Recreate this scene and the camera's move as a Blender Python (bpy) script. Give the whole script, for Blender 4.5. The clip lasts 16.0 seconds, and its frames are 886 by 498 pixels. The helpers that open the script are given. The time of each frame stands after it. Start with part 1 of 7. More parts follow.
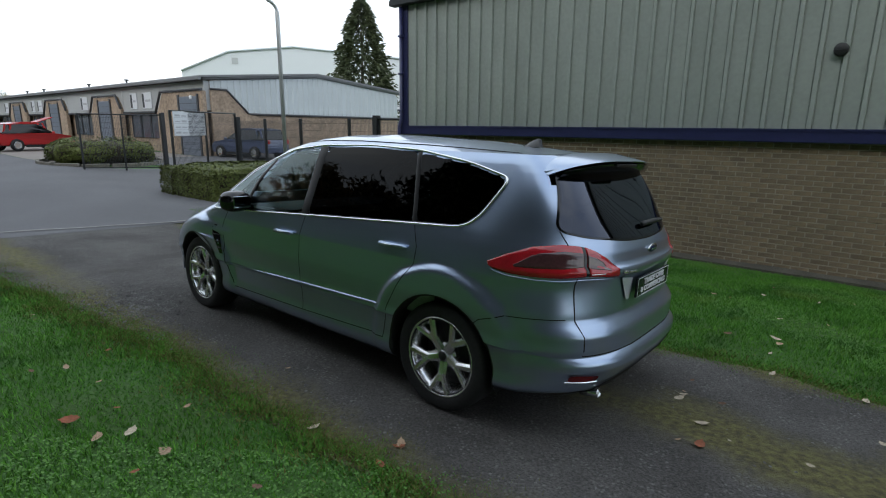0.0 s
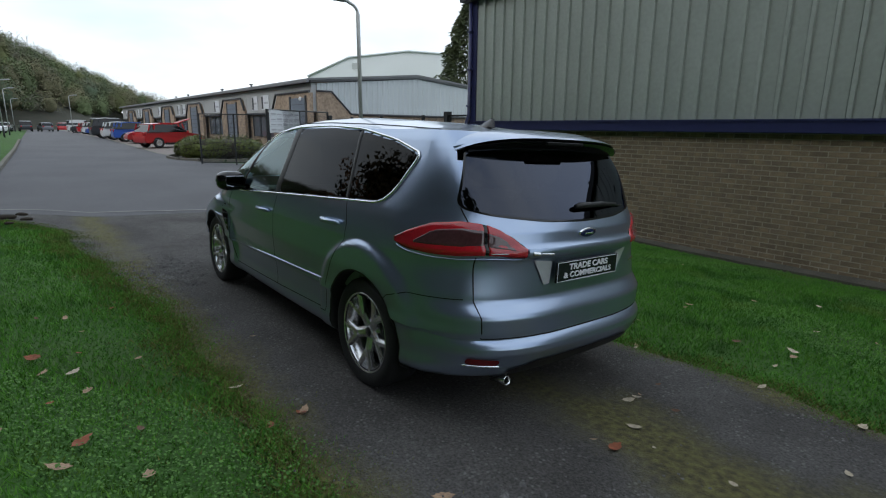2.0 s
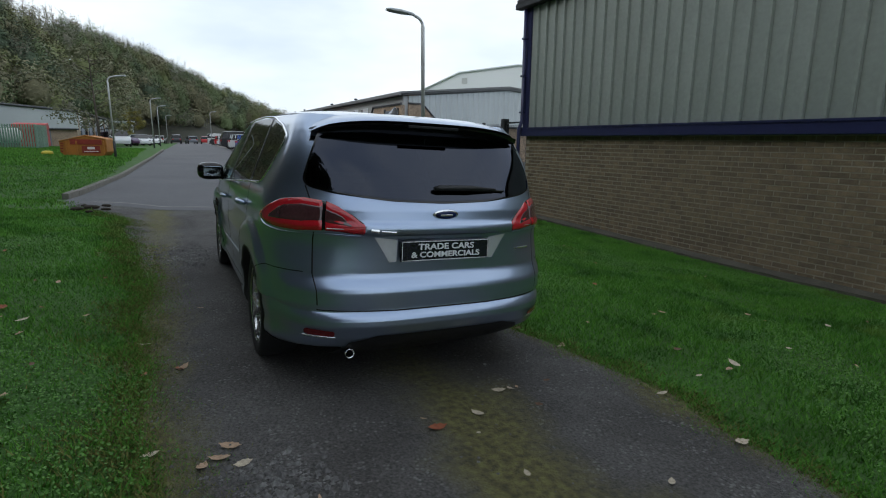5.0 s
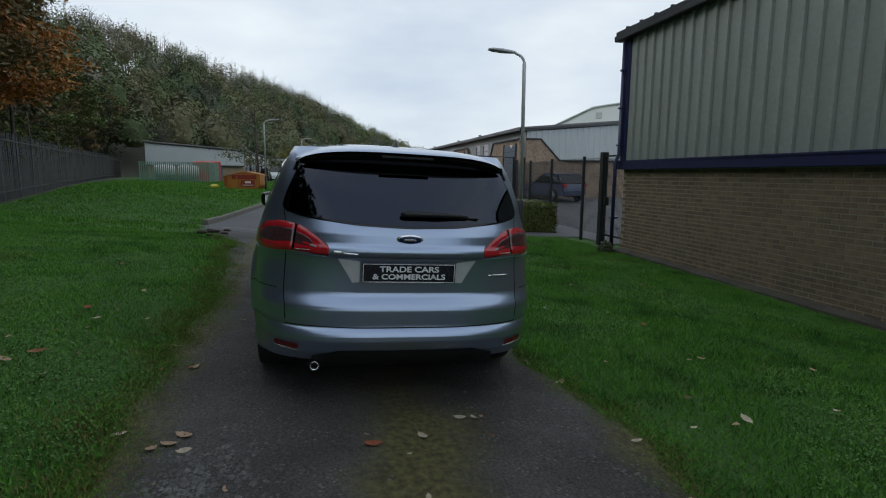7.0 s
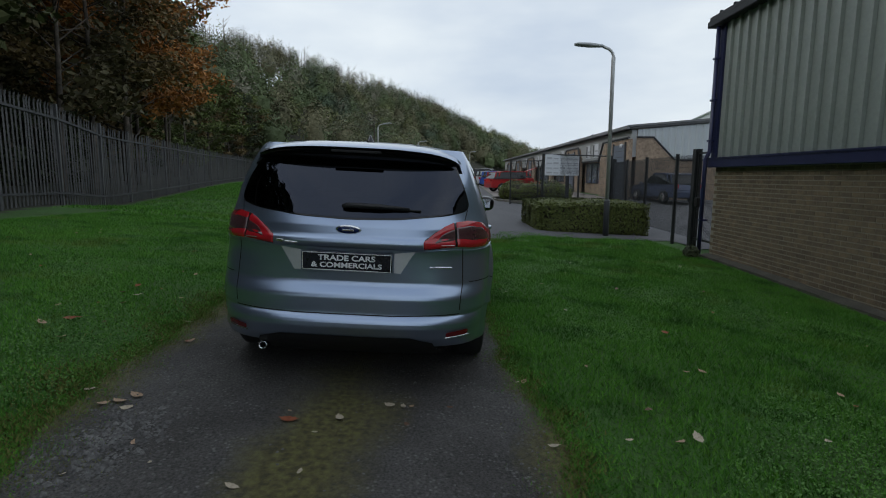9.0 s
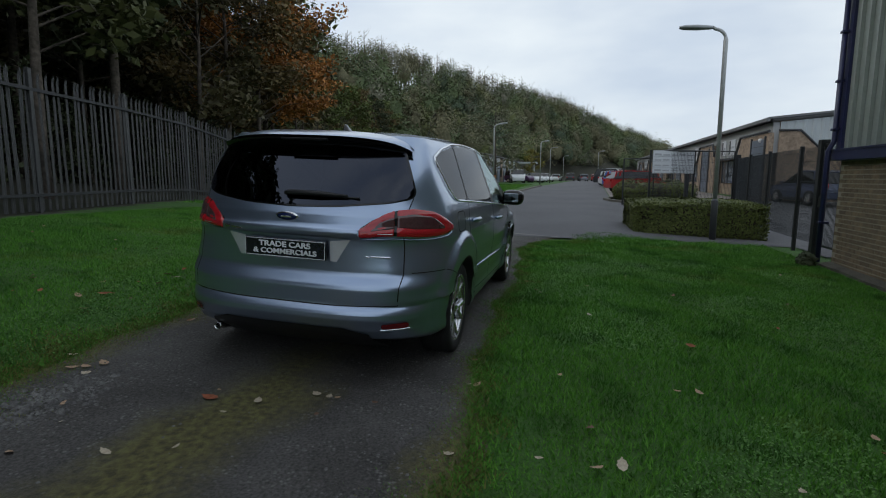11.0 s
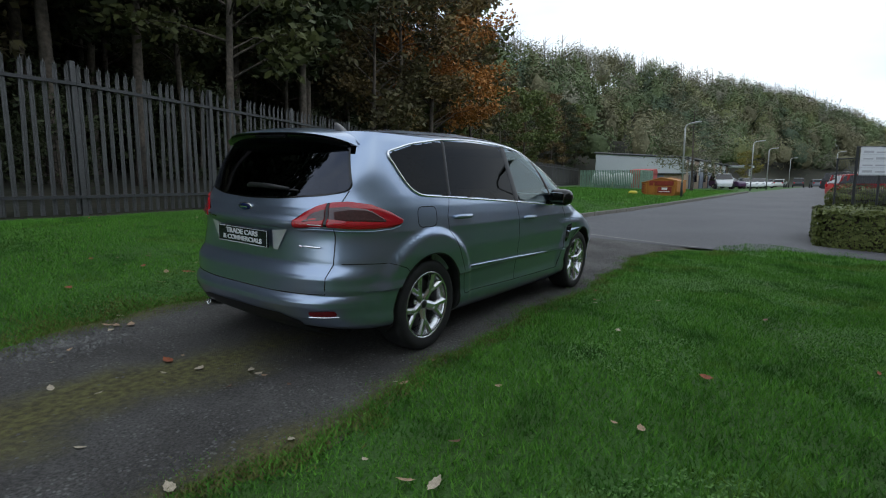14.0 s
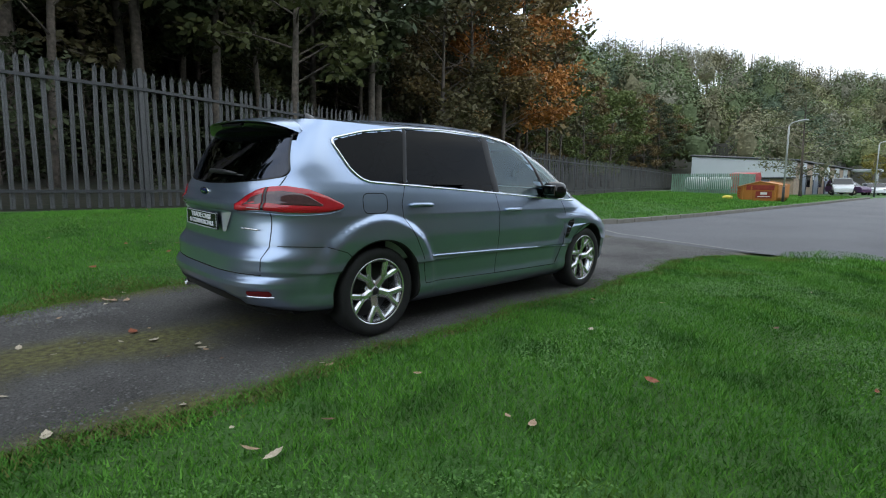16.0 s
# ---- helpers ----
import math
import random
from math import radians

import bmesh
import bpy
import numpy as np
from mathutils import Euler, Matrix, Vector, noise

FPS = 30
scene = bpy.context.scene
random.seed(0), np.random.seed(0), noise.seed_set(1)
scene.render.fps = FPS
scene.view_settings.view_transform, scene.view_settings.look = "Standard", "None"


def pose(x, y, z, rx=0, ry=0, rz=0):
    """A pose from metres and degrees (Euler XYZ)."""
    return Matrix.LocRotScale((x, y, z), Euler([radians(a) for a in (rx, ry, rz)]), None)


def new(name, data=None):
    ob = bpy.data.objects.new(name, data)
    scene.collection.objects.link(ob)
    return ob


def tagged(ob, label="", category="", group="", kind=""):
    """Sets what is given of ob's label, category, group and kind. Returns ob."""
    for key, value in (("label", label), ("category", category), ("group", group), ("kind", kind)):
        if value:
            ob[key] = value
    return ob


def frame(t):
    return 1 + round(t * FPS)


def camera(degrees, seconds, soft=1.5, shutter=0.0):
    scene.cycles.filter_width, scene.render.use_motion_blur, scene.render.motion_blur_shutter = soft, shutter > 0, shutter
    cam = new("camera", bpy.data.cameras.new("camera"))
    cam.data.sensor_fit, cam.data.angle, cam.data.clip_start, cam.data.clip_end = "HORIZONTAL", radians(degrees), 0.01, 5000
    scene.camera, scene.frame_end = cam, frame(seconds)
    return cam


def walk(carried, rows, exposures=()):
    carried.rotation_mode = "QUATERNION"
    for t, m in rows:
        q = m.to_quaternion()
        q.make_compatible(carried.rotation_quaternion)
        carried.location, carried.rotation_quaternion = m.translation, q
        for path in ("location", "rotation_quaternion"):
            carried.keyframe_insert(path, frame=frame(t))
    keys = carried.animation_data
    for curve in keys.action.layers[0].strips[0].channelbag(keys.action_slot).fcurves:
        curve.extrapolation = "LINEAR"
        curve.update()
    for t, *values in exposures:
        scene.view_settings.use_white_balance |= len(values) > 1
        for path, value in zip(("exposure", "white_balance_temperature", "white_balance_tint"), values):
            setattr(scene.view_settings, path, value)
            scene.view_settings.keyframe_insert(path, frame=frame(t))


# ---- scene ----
cam = camera(79.9, 16.0, soft=1.1)
METRES, EYE, TILT, LEAN, TURN = 8.4, 1.71, 0.0, 0.0, 39.2
ROWS = [
    (0.0, 0.0, 0.0, 0.0, 0.16, -12.86, -0.68),
    (0.5, 0.0322, 0.0048, -0.0016, 2.46, -12.85, -0.66),
    (1.0, 0.066, 0.0047, -0.0034, 4.67, -12.84, -0.65),
    (1.5, 0.0989, 0.005, -0.0071, 8.58, -12.85, -0.57),
    (2.0, 0.127, 0.0119, -0.0154, 12.09, -12.81, -0.6),
    (2.5, 0.1582, 0.0156, -0.0178, 14.77, -12.82, -0.57),
    (3.0, 0.192, 0.0198, -0.0187, 17.77, -12.77, -0.56),
    (3.5, 0.2198, 0.0262, -0.0217, 19.69, -12.71, -0.59),
    (6.0, 0.3391, 0.0659, -0.0373, 30.42, -9.67, -0.68),
    (6.5, 0.3676, 0.0777, -0.037, 35.27, -8.75, -0.58),
    (7.0, 0.3919, 0.0957, -0.0369, 38.13, -7.92, -0.58),
    (7.5, 0.4193, 0.1134, -0.0387, 41.81, -7.85, -0.54),
    (8.0, 0.4468, 0.1337, -0.0402, 45.13, -7.82, -0.48),
    (8.5, 0.4655, 0.1594, -0.0435, 47.5, -7.84, -0.51),
    (9.0, 0.4878, 0.1832, -0.0424, 51.14, -7.86, -0.48),
    (9.5, 0.5114, 0.212, -0.0449, 56.88, -7.88, -0.36),
    (10.0, 0.5242, 0.2445, -0.0487, 60.87, -7.87, -0.28),
    (12.5, 0.5746, 0.3992, -0.0536, 74.18, -7.58, -0.25),
    (13.0, 0.5797, 0.4286, -0.0535, 79.87, -7.48, -0.2),
    (13.5, 0.5798, 0.4622, -0.0579, 83.78, -7.41, -0.24),
    (14.0, 0.5831, 0.4982, -0.0611, 86.17, -7.27, -0.28),
    (14.5, 0.5841, 0.5337, -0.0629, 88.2, -7.16, -0.31),
    (15.0, 0.5776, 0.5628, -0.0678, 89.55, -7.1, -0.41),
    (15.5, 0.5782, 0.5894, -0.0725, 91.29, -7.0, -0.54),
    (16.0, 0.5792, 0.6178, -0.0746, 95.96, -6.87, -0.59),
]
EXPOSURES = [(t, stops, 6500, 6) for t, stops in ((0.0, 0.85), (1.5, 0.65), (3.5, 0.52), (6.0, 0.25), (7.0, 0.05), (9.5, 0.0), (12.5, 0.2), (14.5, 0.82), (16.0, 1.25))]
walk(cam, [(t, pose(0, 0, EYE, TILT, LEAN, TURN) @ pose(METRES * x, METRES * y, METRES * z, 90 + pitch, roll, yaw)) for t, x, y, z, yaw, pitch, roll in ROWS], EXPOSURES)

# ---- world and light ----
SUN_EL, SUN_AZ = radians(32), radians(200)
world = bpy.data.worlds.new("world")
scene.world = world
world.use_nodes = True
wn, wl = world.node_tree.nodes, world.node_tree.links
wn.clear()
w_out = wn.new("ShaderNodeOutputWorld")
w_bg = wn.new("ShaderNodeBackground")
w_sky = wn.new("ShaderNodeTexSky")
w_sky.sky_type, w_sky.sun_disc, w_sky.sun_elevation, w_sky.sun_rotation = "NISHITA", False, SUN_EL, SUN_AZ
w_geo = wn.new("ShaderNodeTexCoord")
w_map = wn.new("ShaderNodeMapping")
w_map.inputs["Scale"].default_value = (1.0, 1.0, 3.0)
w_noise = wn.new("ShaderNodeTexNoise")
w_noise.inputs["Scale"].default_value, w_noise.inputs["Detail"].default_value, w_noise.inputs["Roughness"].default_value = 1.7, 5.0, 0.5
w_ramp = wn.new("ShaderNodeValToRGB")
w_ramp.color_ramp.elements[0].position, w_ramp.color_ramp.elements[0].color = 0.32, (5.3, 6.15, 7.8, 1)
w_ramp.color_ramp.elements[1].position, w_ramp.color_ramp.elements[1].color = 0.72, (9.8, 10.2, 10.6, 1)
w_mix = wn.new("ShaderNodeMixRGB")
w_mix.inputs[0].default_value = 0.9
w_bg.inputs["Strength"].default_value = 0.1
wl.new(w_geo.outputs["Generated"], w_map.inputs["Vector"])
wl.new(w_map.outputs["Vector"], w_noise.inputs["Vector"])
wl.new(w_noise.outputs["Fac"], w_ramp.inputs["Fac"])
wl.new(w_sky.outputs["Color"], w_mix.inputs[1])
wl.new(w_ramp.outputs["Color"], w_mix.inputs[2])
wl.new(w_mix.outputs["Color"], w_bg.inputs["Color"])
wl.new(w_bg.outputs["Background"], w_out.inputs["Surface"])

sun_data = bpy.data.lights.new("sun", "SUN")
sun_data.energy, sun_data.angle, sun_data.color = 0.6, radians(25), (1.0, 0.96, 0.9)
sun = new("sun", sun_data)
sun.matrix_world = pose(0, 0, 30, 90 - 32, 0, 20)


# ---- materials ----
def node_mat(name, color, rough=0.6, metal=0.0, var=0.15, scale=6.0, fine=60.0, bump=0.0, bump_scale=80.0, second=None, coat=0.0, spec=0.5, by_object=0.0, split=(0.35, 0.65)):
    """A surface with coarse and fine variation of its colour, and a fine relief."""
    m = bpy.data.materials.new(name)
    m.use_nodes = True
    nt = m.node_tree
    n, l = nt.nodes, nt.links
    b = n["Principled BSDF"]
    tc = n.new("ShaderNodeTexCoord")
    big = n.new("ShaderNodeTexNoise")
    big.inputs["Scale"].default_value, big.inputs["Detail"].default_value = scale, 4.0
    small = n.new("ShaderNodeTexNoise")
    small.inputs["Scale"].default_value, small.inputs["Detail"].default_value = fine, 3.0
    l.new(tc.outputs["Object"], big.inputs["Vector"])
    l.new(tc.outputs["Object"], small.inputs["Vector"])
    ramp = n.new("ShaderNodeValToRGB")
    two = second or [c * (1 - var) for c in color]
    ramp.color_ramp.elements[0].position, ramp.color_ramp.elements[0].color = split[0], (*two, 1)
    ramp.color_ramp.elements[1].position, ramp.color_ramp.elements[1].color = split[1], (*color, 1)
    l.new(big.outputs["Fac"], ramp.inputs["Fac"])
    mul = n.new("ShaderNodeMixRGB")
    mul.blend_type = "MULTIPLY"
    mul.inputs[0].default_value = 1.0
    span = n.new("ShaderNodeMapRange")
    span.inputs["From Min"].default_value, span.inputs["From Max"].default_value = 0.3, 0.7
    span.inputs["To Min"].default_value, span.inputs["To Max"].default_value = 1 - var, 1 + var
    l.new(small.outputs["Fac"], span.inputs["Value"])
    l.new(ramp.outputs["Color"], mul.inputs[1])
    l.new(span.outputs["Result"], mul.inputs[2])
    last = mul
    if by_object:
        info = n.new("ShaderNodeObjectInfo")
        each = n.new("ShaderNodeMapRange")
        each.inputs["To Min"].default_value, each.inputs["To Max"].default_value = 1 - by_object, 1 + by_object
        l.new(info.outputs["Random"], each.inputs["Value"])
        mul2 = n.new("ShaderNodeMixRGB")
        mul2.blend_type = "MULTIPLY"
        mul2.inputs[0].default_value = 1.0
        l.new(last.outputs["Color"], mul2.inputs[1])
        l.new(each.outputs["Result"], mul2.inputs[2])
        last = mul2
    l.new(last.outputs["Color"], b.inputs["Base Color"])
    b.inputs["Roughness"].default_value, b.inputs["Metallic"].default_value = rough, metal
    b.inputs["Specular IOR Level"].default_value = spec
    b.inputs["Coat Weight"].default_value = coat
    b.inputs["Coat Roughness"].default_value = 0.03
    if bump:
        bt = n.new("ShaderNodeTexNoise")
        bt.inputs["Scale"].default_value, bt.inputs["Detail"].default_value = bump_scale, 4.0
        l.new(tc.outputs["Object"], bt.inputs["Vector"])
        bn = n.new("ShaderNodeBump")
        bn.inputs["Strength"].default_value, bn.inputs["Distance"].default_value = bump, 0.02
        l.new(bt.outputs["Fac"], bn.inputs["Height"])
        l.new(bn.outputs["Normal"], b.inputs["Normal"])
    return m


def leaf_mat(name, a, c, rough=0.55, dark=None, worn=None, spec=0.2):
    """Foliage: each leaf takes its own tint between a and c."""
    m = bpy.data.materials.new(name)
    m.use_nodes = True
    n, l = m.node_tree.nodes, m.node_tree.links
    b = n["Principled BSDF"]
    g = n.new("ShaderNodeNewGeometry")
    o = n.new("ShaderNodeTexCoord")
    t = n.new("ShaderNodeTexNoise")
    t.inputs["Scale"].default_value = 0.8
    l.new(o.outputs["Object"], t.inputs["Vector"])
    add = n.new("ShaderNodeMath")
    add.operation = "MULTIPLY_ADD"
    add.inputs[1].default_value, add.inputs[2].default_value = 0.6, -0.05
    l.new(g.outputs["Random Per Island"], add.inputs[0])
    add2 = n.new("ShaderNodeMath")
    add2.operation = "MULTIPLY_ADD"
    add2.inputs[1].default_value = 0.55
    l.new(t.outputs["Fac"], add2.inputs[0])
    l.new(add.outputs[0], add2.inputs[2])
    mix = n.new("ShaderNodeMixRGB")
    mix.inputs[1].default_value, mix.inputs[2].default_value = (*a, 1), (*c, 1)
    l.new(add2.outputs[0], mix.inputs[0])
    top = mix.outputs[0]
    for tint, size, lo, hi in ((dark, 1.7, 0.50, 0.64), (worn, 0.9, 0.56, 0.70)):
        if tint:
            # drifts of deeper or yellowed growth
            t2 = n.new("ShaderNodeTexNoise")
            t2.inputs["Scale"].default_value = size
            t2.inputs["Detail"].default_value = 5.0
            t2.inputs["Roughness"].default_value = 0.65
            l.new(o.outputs["Object"], t2.inputs["Vector"])
            r2 = n.new("ShaderNodeMapRange")
            r2.inputs[1].default_value, r2.inputs[2].default_value = lo, hi
            r2.inputs[4].default_value = 0.75
            l.new(t2.outputs["Fac"], r2.inputs[0])
            m2 = n.new("ShaderNodeMixRGB")
            m2.inputs[2].default_value = (*tint, 1)
            l.new(r2.outputs[0], m2.inputs[0])
            l.new(top, m2.inputs[1])
            top = m2.outputs[0]
    l.new(top, b.inputs["Base Color"])
    b.inputs["Roughness"].default_value = rough
    b.inputs["Specular IOR Level"].default_value = spec
    return m


def glass_mat(name, tint, rough=0.01, ior=1.28, sheen=(0.8, 0.8, 0.8)):
    """Thin tinted glass: clear through, with the gloss of its face."""
    m = bpy.data.materials.new(name)
    m.use_nodes = True
    n, l = m.node_tree.nodes, m.node_tree.links
    n.clear()
    out = n.new("ShaderNodeOutputMaterial")
    tr = n.new("ShaderNodeBsdfTransparent")
    tr.inputs["Color"].default_value = (*tint, 1)
    gl = n.new("ShaderNodeBsdfGlossy")
    gl.inputs["Roughness"].default_value = rough
    gl.inputs["Color"].default_value = (*sheen, 1)
    fr = n.new("ShaderNodeFresnel")
    fr.inputs["IOR"].default_value = ior
    mx = n.new("ShaderNodeMixShader")
    l.new(fr.outputs[0], mx.inputs[0])
    l.new(tr.outputs[0], mx.inputs[1])
    l.new(gl.outputs[0], mx.inputs[2])
    l.new(mx.outputs[0], out.inputs["Surface"])
    return m


M_PAINT = node_mat("silver_blue_paint", (0.330, 0.405, 0.540), rough=0.28, metal=0.88, var=0.03, scale=2, fine=900, coat=0.8, spec=0.5)
M_BLACK = node_mat("black_plastic", (0.012, 0.012, 0.013), rough=0.5, var=0.2, bump=0.05)
M_GLOSSBLACK = node_mat("gloss_black", (0.006, 0.006, 0.007), rough=0.08, var=0.1)
M_PILLAR = node_mat("black_pillar_vinyl", (0.006, 0.006, 0.007), rough=0.35, var=0.1, spec=0.25)
M_GAP = node_mat("shut_line_shadow_gap", (0.01, 0.01, 0.01), rough=0.9, var=0.1)
M_CHROME = node_mat("chrome", (0.86, 0.87, 0.88), rough=0.2, metal=1.0, var=0.03)
M_ALLOY = node_mat("alloy_silver", (0.72, 0.73, 0.74), rough=0.22, metal=0.9, var=0.05)
M_MIRROR = node_mat("dim_mirror_glass", (0.40, 0.43, 0.47), rough=0.03, metal=1.0, var=0.02)
# Recess cheeks: sky light on upward faces put into a paler colour.
M_CHEEK = node_mat("lightened_cheek_silver", (0.66, 0.68, 0.71), rough=0.42, metal=0.6, var=0.03)
M_RIMDARK = node_mat("brake_dust_dark", (0.02, 0.02, 0.022), rough=0.5, var=0.2)
M_TYRE = node_mat("tyre_rubber", (0.013, 0.013, 0.014), rough=0.75, var=0.25, bump=0.1)
M_RED = node_mat("red_lens", (0.42, 0.012, 0.02), rough=0.08, var=0.08, coat=0.6)
M_SMOKE = node_mat("smoked_lens", (0.075, 0.030, 0.032), rough=0.06, var=0.15, coat=0.8)
M_CLEAR = node_mat("clear_lens_reflector", (0.55, 0.55, 0.57), rough=0.15, metal=0.7, var=0.1)
M_REFLECT = node_mat("red_reflector", (0.15, 0.010, 0.013), rough=0.2, var=0.1)
M_PRIV = glass_mat("privacy_glass", (0.016, 0.018, 0.021), 0.008, 1.23)
M_TAILGLASS = glass_mat("tailgate_glass", (0.014, 0.015, 0.020), 0.010, 1.66, (0.70, 0.76, 0.95))
M_GLASS = glass_mat("clear_green_glass", (0.72, 0.88, 0.86), 0.008, 1.72, (0.74, 0.86, 0.86))
M_SEAT = node_mat("grey_seat_cloth", (0.10, 0.12, 0.12), rough=0.85, var=0.2, bump=0.2)
M_SEATLIGHT = node_mat("pale_door_trim", (0.30, 0.38, 0.36), rough=0.7, var=0.1)
M_PLATE = node_mat("plate_black", (0.012, 0.013, 0.02), rough=0.25, var=0.1)
M_WHITE = node_mat("white_letters", (0.75, 0.75, 0.76), rough=0.4, var=0.03)
M_BADGE = node_mat("badge_blue", (0.01, 0.02, 0.08), rough=0.15, var=0.1)
M_CLAD = node_mat("grey_green_cladding", (0.315, 0.350, 0.318), rough=0.36, var=0.06, scale=0.9, fine=14, second=(0.275, 0.308, 0.280), by_object=0.03)
M_NAVY = node_mat("navy_painted_steel", (0.022, 0.026, 0.085), rough=0.35, var=0.12)
M_BRICK = node_mat("brown_brick", (0.215, 0.158, 0.096), rough=0.88, var=0.22, scale=9, fine=70, second=(0.140, 0.104, 0.068), bump=0.3, bump_scale=60, by_object=0.22)
M_MORTAR = node_mat("pale_mortar", (0.36, 0.325, 0.255), rough=0.95, var=0.15, scale=5, bump=0.3)
M_CONC = node_mat("weathered_concrete", (0.17, 0.16, 0.135), rough=0.9, var=0.18, bump=0.3)
M_PLINTH = node_mat("dirty_footing", (0.085, 0.078, 0.060), rough=0.95, var=0.3, scale=3, bump=0.5)
M_GALV = node_mat("galvanised_steel", (0.085, 0.086, 0.088), rough=0.55, metal=0.45, var=0.18, scale=3, fine=40, by_object=0.12)
M_GALVDARK = node_mat("dark_galvanised_rail", (0.045, 0.047, 0.05), rough=0.6, metal=0.4, var=0.15)
M_MESHFENCE = node_mat("black_fence_wire", (0.02, 0.022, 0.025), rough=0.5, var=0.1)
M_UNITGREY = node_mat("grey_fascia_cladding", (0.40, 0.41, 0.415), rough=0.5, var=0.08, scale=0.5)
M_UNITPALE = node_mat("pale_ribbed_cladding", (0.46, 0.50, 0.52), rough=0.45, var=0.06, scale=0.5)
M_UNITBRICK = node_mat("unit_brickwork", (0.33, 0.25, 0.185), rough=0.9, var=0.25, scale=1.5, fine=9, second=(0.25, 0.19, 0.14))
M_TRIM = node_mat("dark_grey_trim", (0.05, 0.053, 0.06), rough=0.5, var=0.12)
M_ROOFGREY = node_mat("weathered_grey_roof", (0.17, 0.175, 0.185), rough=0.6, var=0.12, scale=0.6)
M_WINDOW = node_mat("office_window_glass", (0.09, 0.105, 0.125), rough=0.08, var=0.15)
M_WIRE = node_mat("grey_weathered_wire", (0.075, 0.082, 0.092), rough=0.5, metal=0.3, var=0.12)
M_SHUTTER = node_mat("blue_grey_shutter", (0.15, 0.175, 0.22), rough=0.45, var=0.1)
M_SIGN = node_mat("white_sign_board", (0.66, 0.68, 0.72), rough=0.4, var=0.05, scale=2)
M_BAR = node_mat("sign_print_grey", (0.42, 0.43, 0.47), rough=0.5, var=0.1)
M_SHED = node_mat("white_shed_cladding", (0.62, 0.64, 0.66), rough=0.6, var=0.04, scale=0.1)
M_BARK = node_mat("bark", (0.125, 0.102, 0.082), rough=0.95, var=0.35, scale=1.5, fine=12, second=(0.045, 0.039, 0.032), bump=0.6, bump_scale=14)
M_LEAFDARK = leaf_mat("dark_evergreen_leaves", (0.030, 0.042, 0.021), (0.072, 0.086, 0.040))
M_LEAFGREEN = leaf_mat("green_leaves", (0.040, 0.050, 0.018), (0.098, 0.104, 0.036))
M_LEAFOLIVE = leaf_mat("olive_brown_leaves", (0.050, 0.046, 0.024), (0.115, 0.10, 0.045))
M_LEAFORANGE = leaf_mat("orange_autumn_leaves", (0.215, 0.082, 0.022), (0.46, 0.205, 0.048))
M_LEAFYELLOW = leaf_mat("yellow_green_leaves", (0.11, 0.10, 0.02), (0.22, 0.19, 0.04))
M_BELTGREEN = leaf_mat("mid_green_leaves", (0.050, 0.078, 0.022), (0.140, 0.165, 0.048))
M_BELTOLIVE = leaf_mat("russet_olive_leaves", (0.085, 0.062, 0.028), (0.205, 0.150, 0.060))
M_GREYGREEN = leaf_mat("grey_green_leaves", (0.105, 0.112, 0.066), (0.200, 0.205, 0.120))
M_HEDGE = leaf_mat("hedge_leaves", (0.036, 0.054, 0.014), (0.145, 0.165, 0.045))
M_GRASS = leaf_mat("grass_blades", (0.030, 0.128, 0.015), (0.148, 0.345, 0.046), 0.65, (0.028, 0.092, 0.014), (0.140, 0.190, 0.036), 0.14)
M_DRYGRASS = leaf_mat("yellowed_verge_grass", (0.075, 0.095, 0.024), (0.185, 0.185, 0.060), 0.8, None, None, 0.08)
M_CLOVER = leaf_mat("clover_leaves", (0.045, 0.13, 0.022), (0.13, 0.26, 0.06), 0.6)
M_STONE = node_mat("grey_chippings", (0.165, 0.160, 0.155), rough=0.9, var=0.35, scale=9, fine=50, second=(0.070, 0.068, 0.066))
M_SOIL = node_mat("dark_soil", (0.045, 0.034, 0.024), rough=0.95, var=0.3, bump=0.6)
M_SKIP = node_mat("orange_yellow_skip_paint", (0.40, 0.16, 0.03), rough=0.5, var=0.18, scale=2)
M_SKIPRED = node_mat("dark_red_panel", (0.26, 0.035, 0.025), rough=0.5, var=0.2)
M_LAMPHEAD = node_mat("grey_lamp_housing", (0.33, 0.35, 0.36), rough=0.4, var=0.08)
M_LAMPPOLE = node_mat("galvanised_lamp_pole", (0.46, 0.47, 0.47), rough=0.45, metal=0.4, var=0.1)
CAR_COLOURS = {}


def car_paint(name, c):
    if name not in CAR_COLOURS:
        CAR_COLOURS[name] = node_mat(name, c, rough=0.3, var=0.04, coat=0.5)
    return CAR_COLOURS[name]


# ---- building helpers ----
def mesh_of(name, verts, faces, smooth=False):
    me = bpy.data.meshes.new(name)
    me.from_pydata([tuple(v) for v in verts], [], faces)
    if smooth:
        me.polygons.foreach_set("use_smooth", [True] * len(me.polygons))
    me.update()
    return me


def part(name, data, material, parent=None, label="", m=None):
    """Links a bmesh or a mesh as one object, under its thing where one is given."""
    if isinstance(data, bmesh.types.BMesh):
        me = bpy.data.meshes.new(name)
        data.to_mesh(me)
        data.free()
        data = me
    if material and not data.materials:
        data.materials.append(material)
    ob = new(name, data)
    if parent:
        ob.parent = parent
    if m is not None:
        ob.matrix_basis = m
    return tagged(ob, label)


def thing(name, label, category, m=None, group="", kind=""):
    ob = new(name)
    ob.empty_display_size = 0.1
    if m is not None:
        ob.matrix_basis = m
    return tagged(ob, label, category, group, kind)


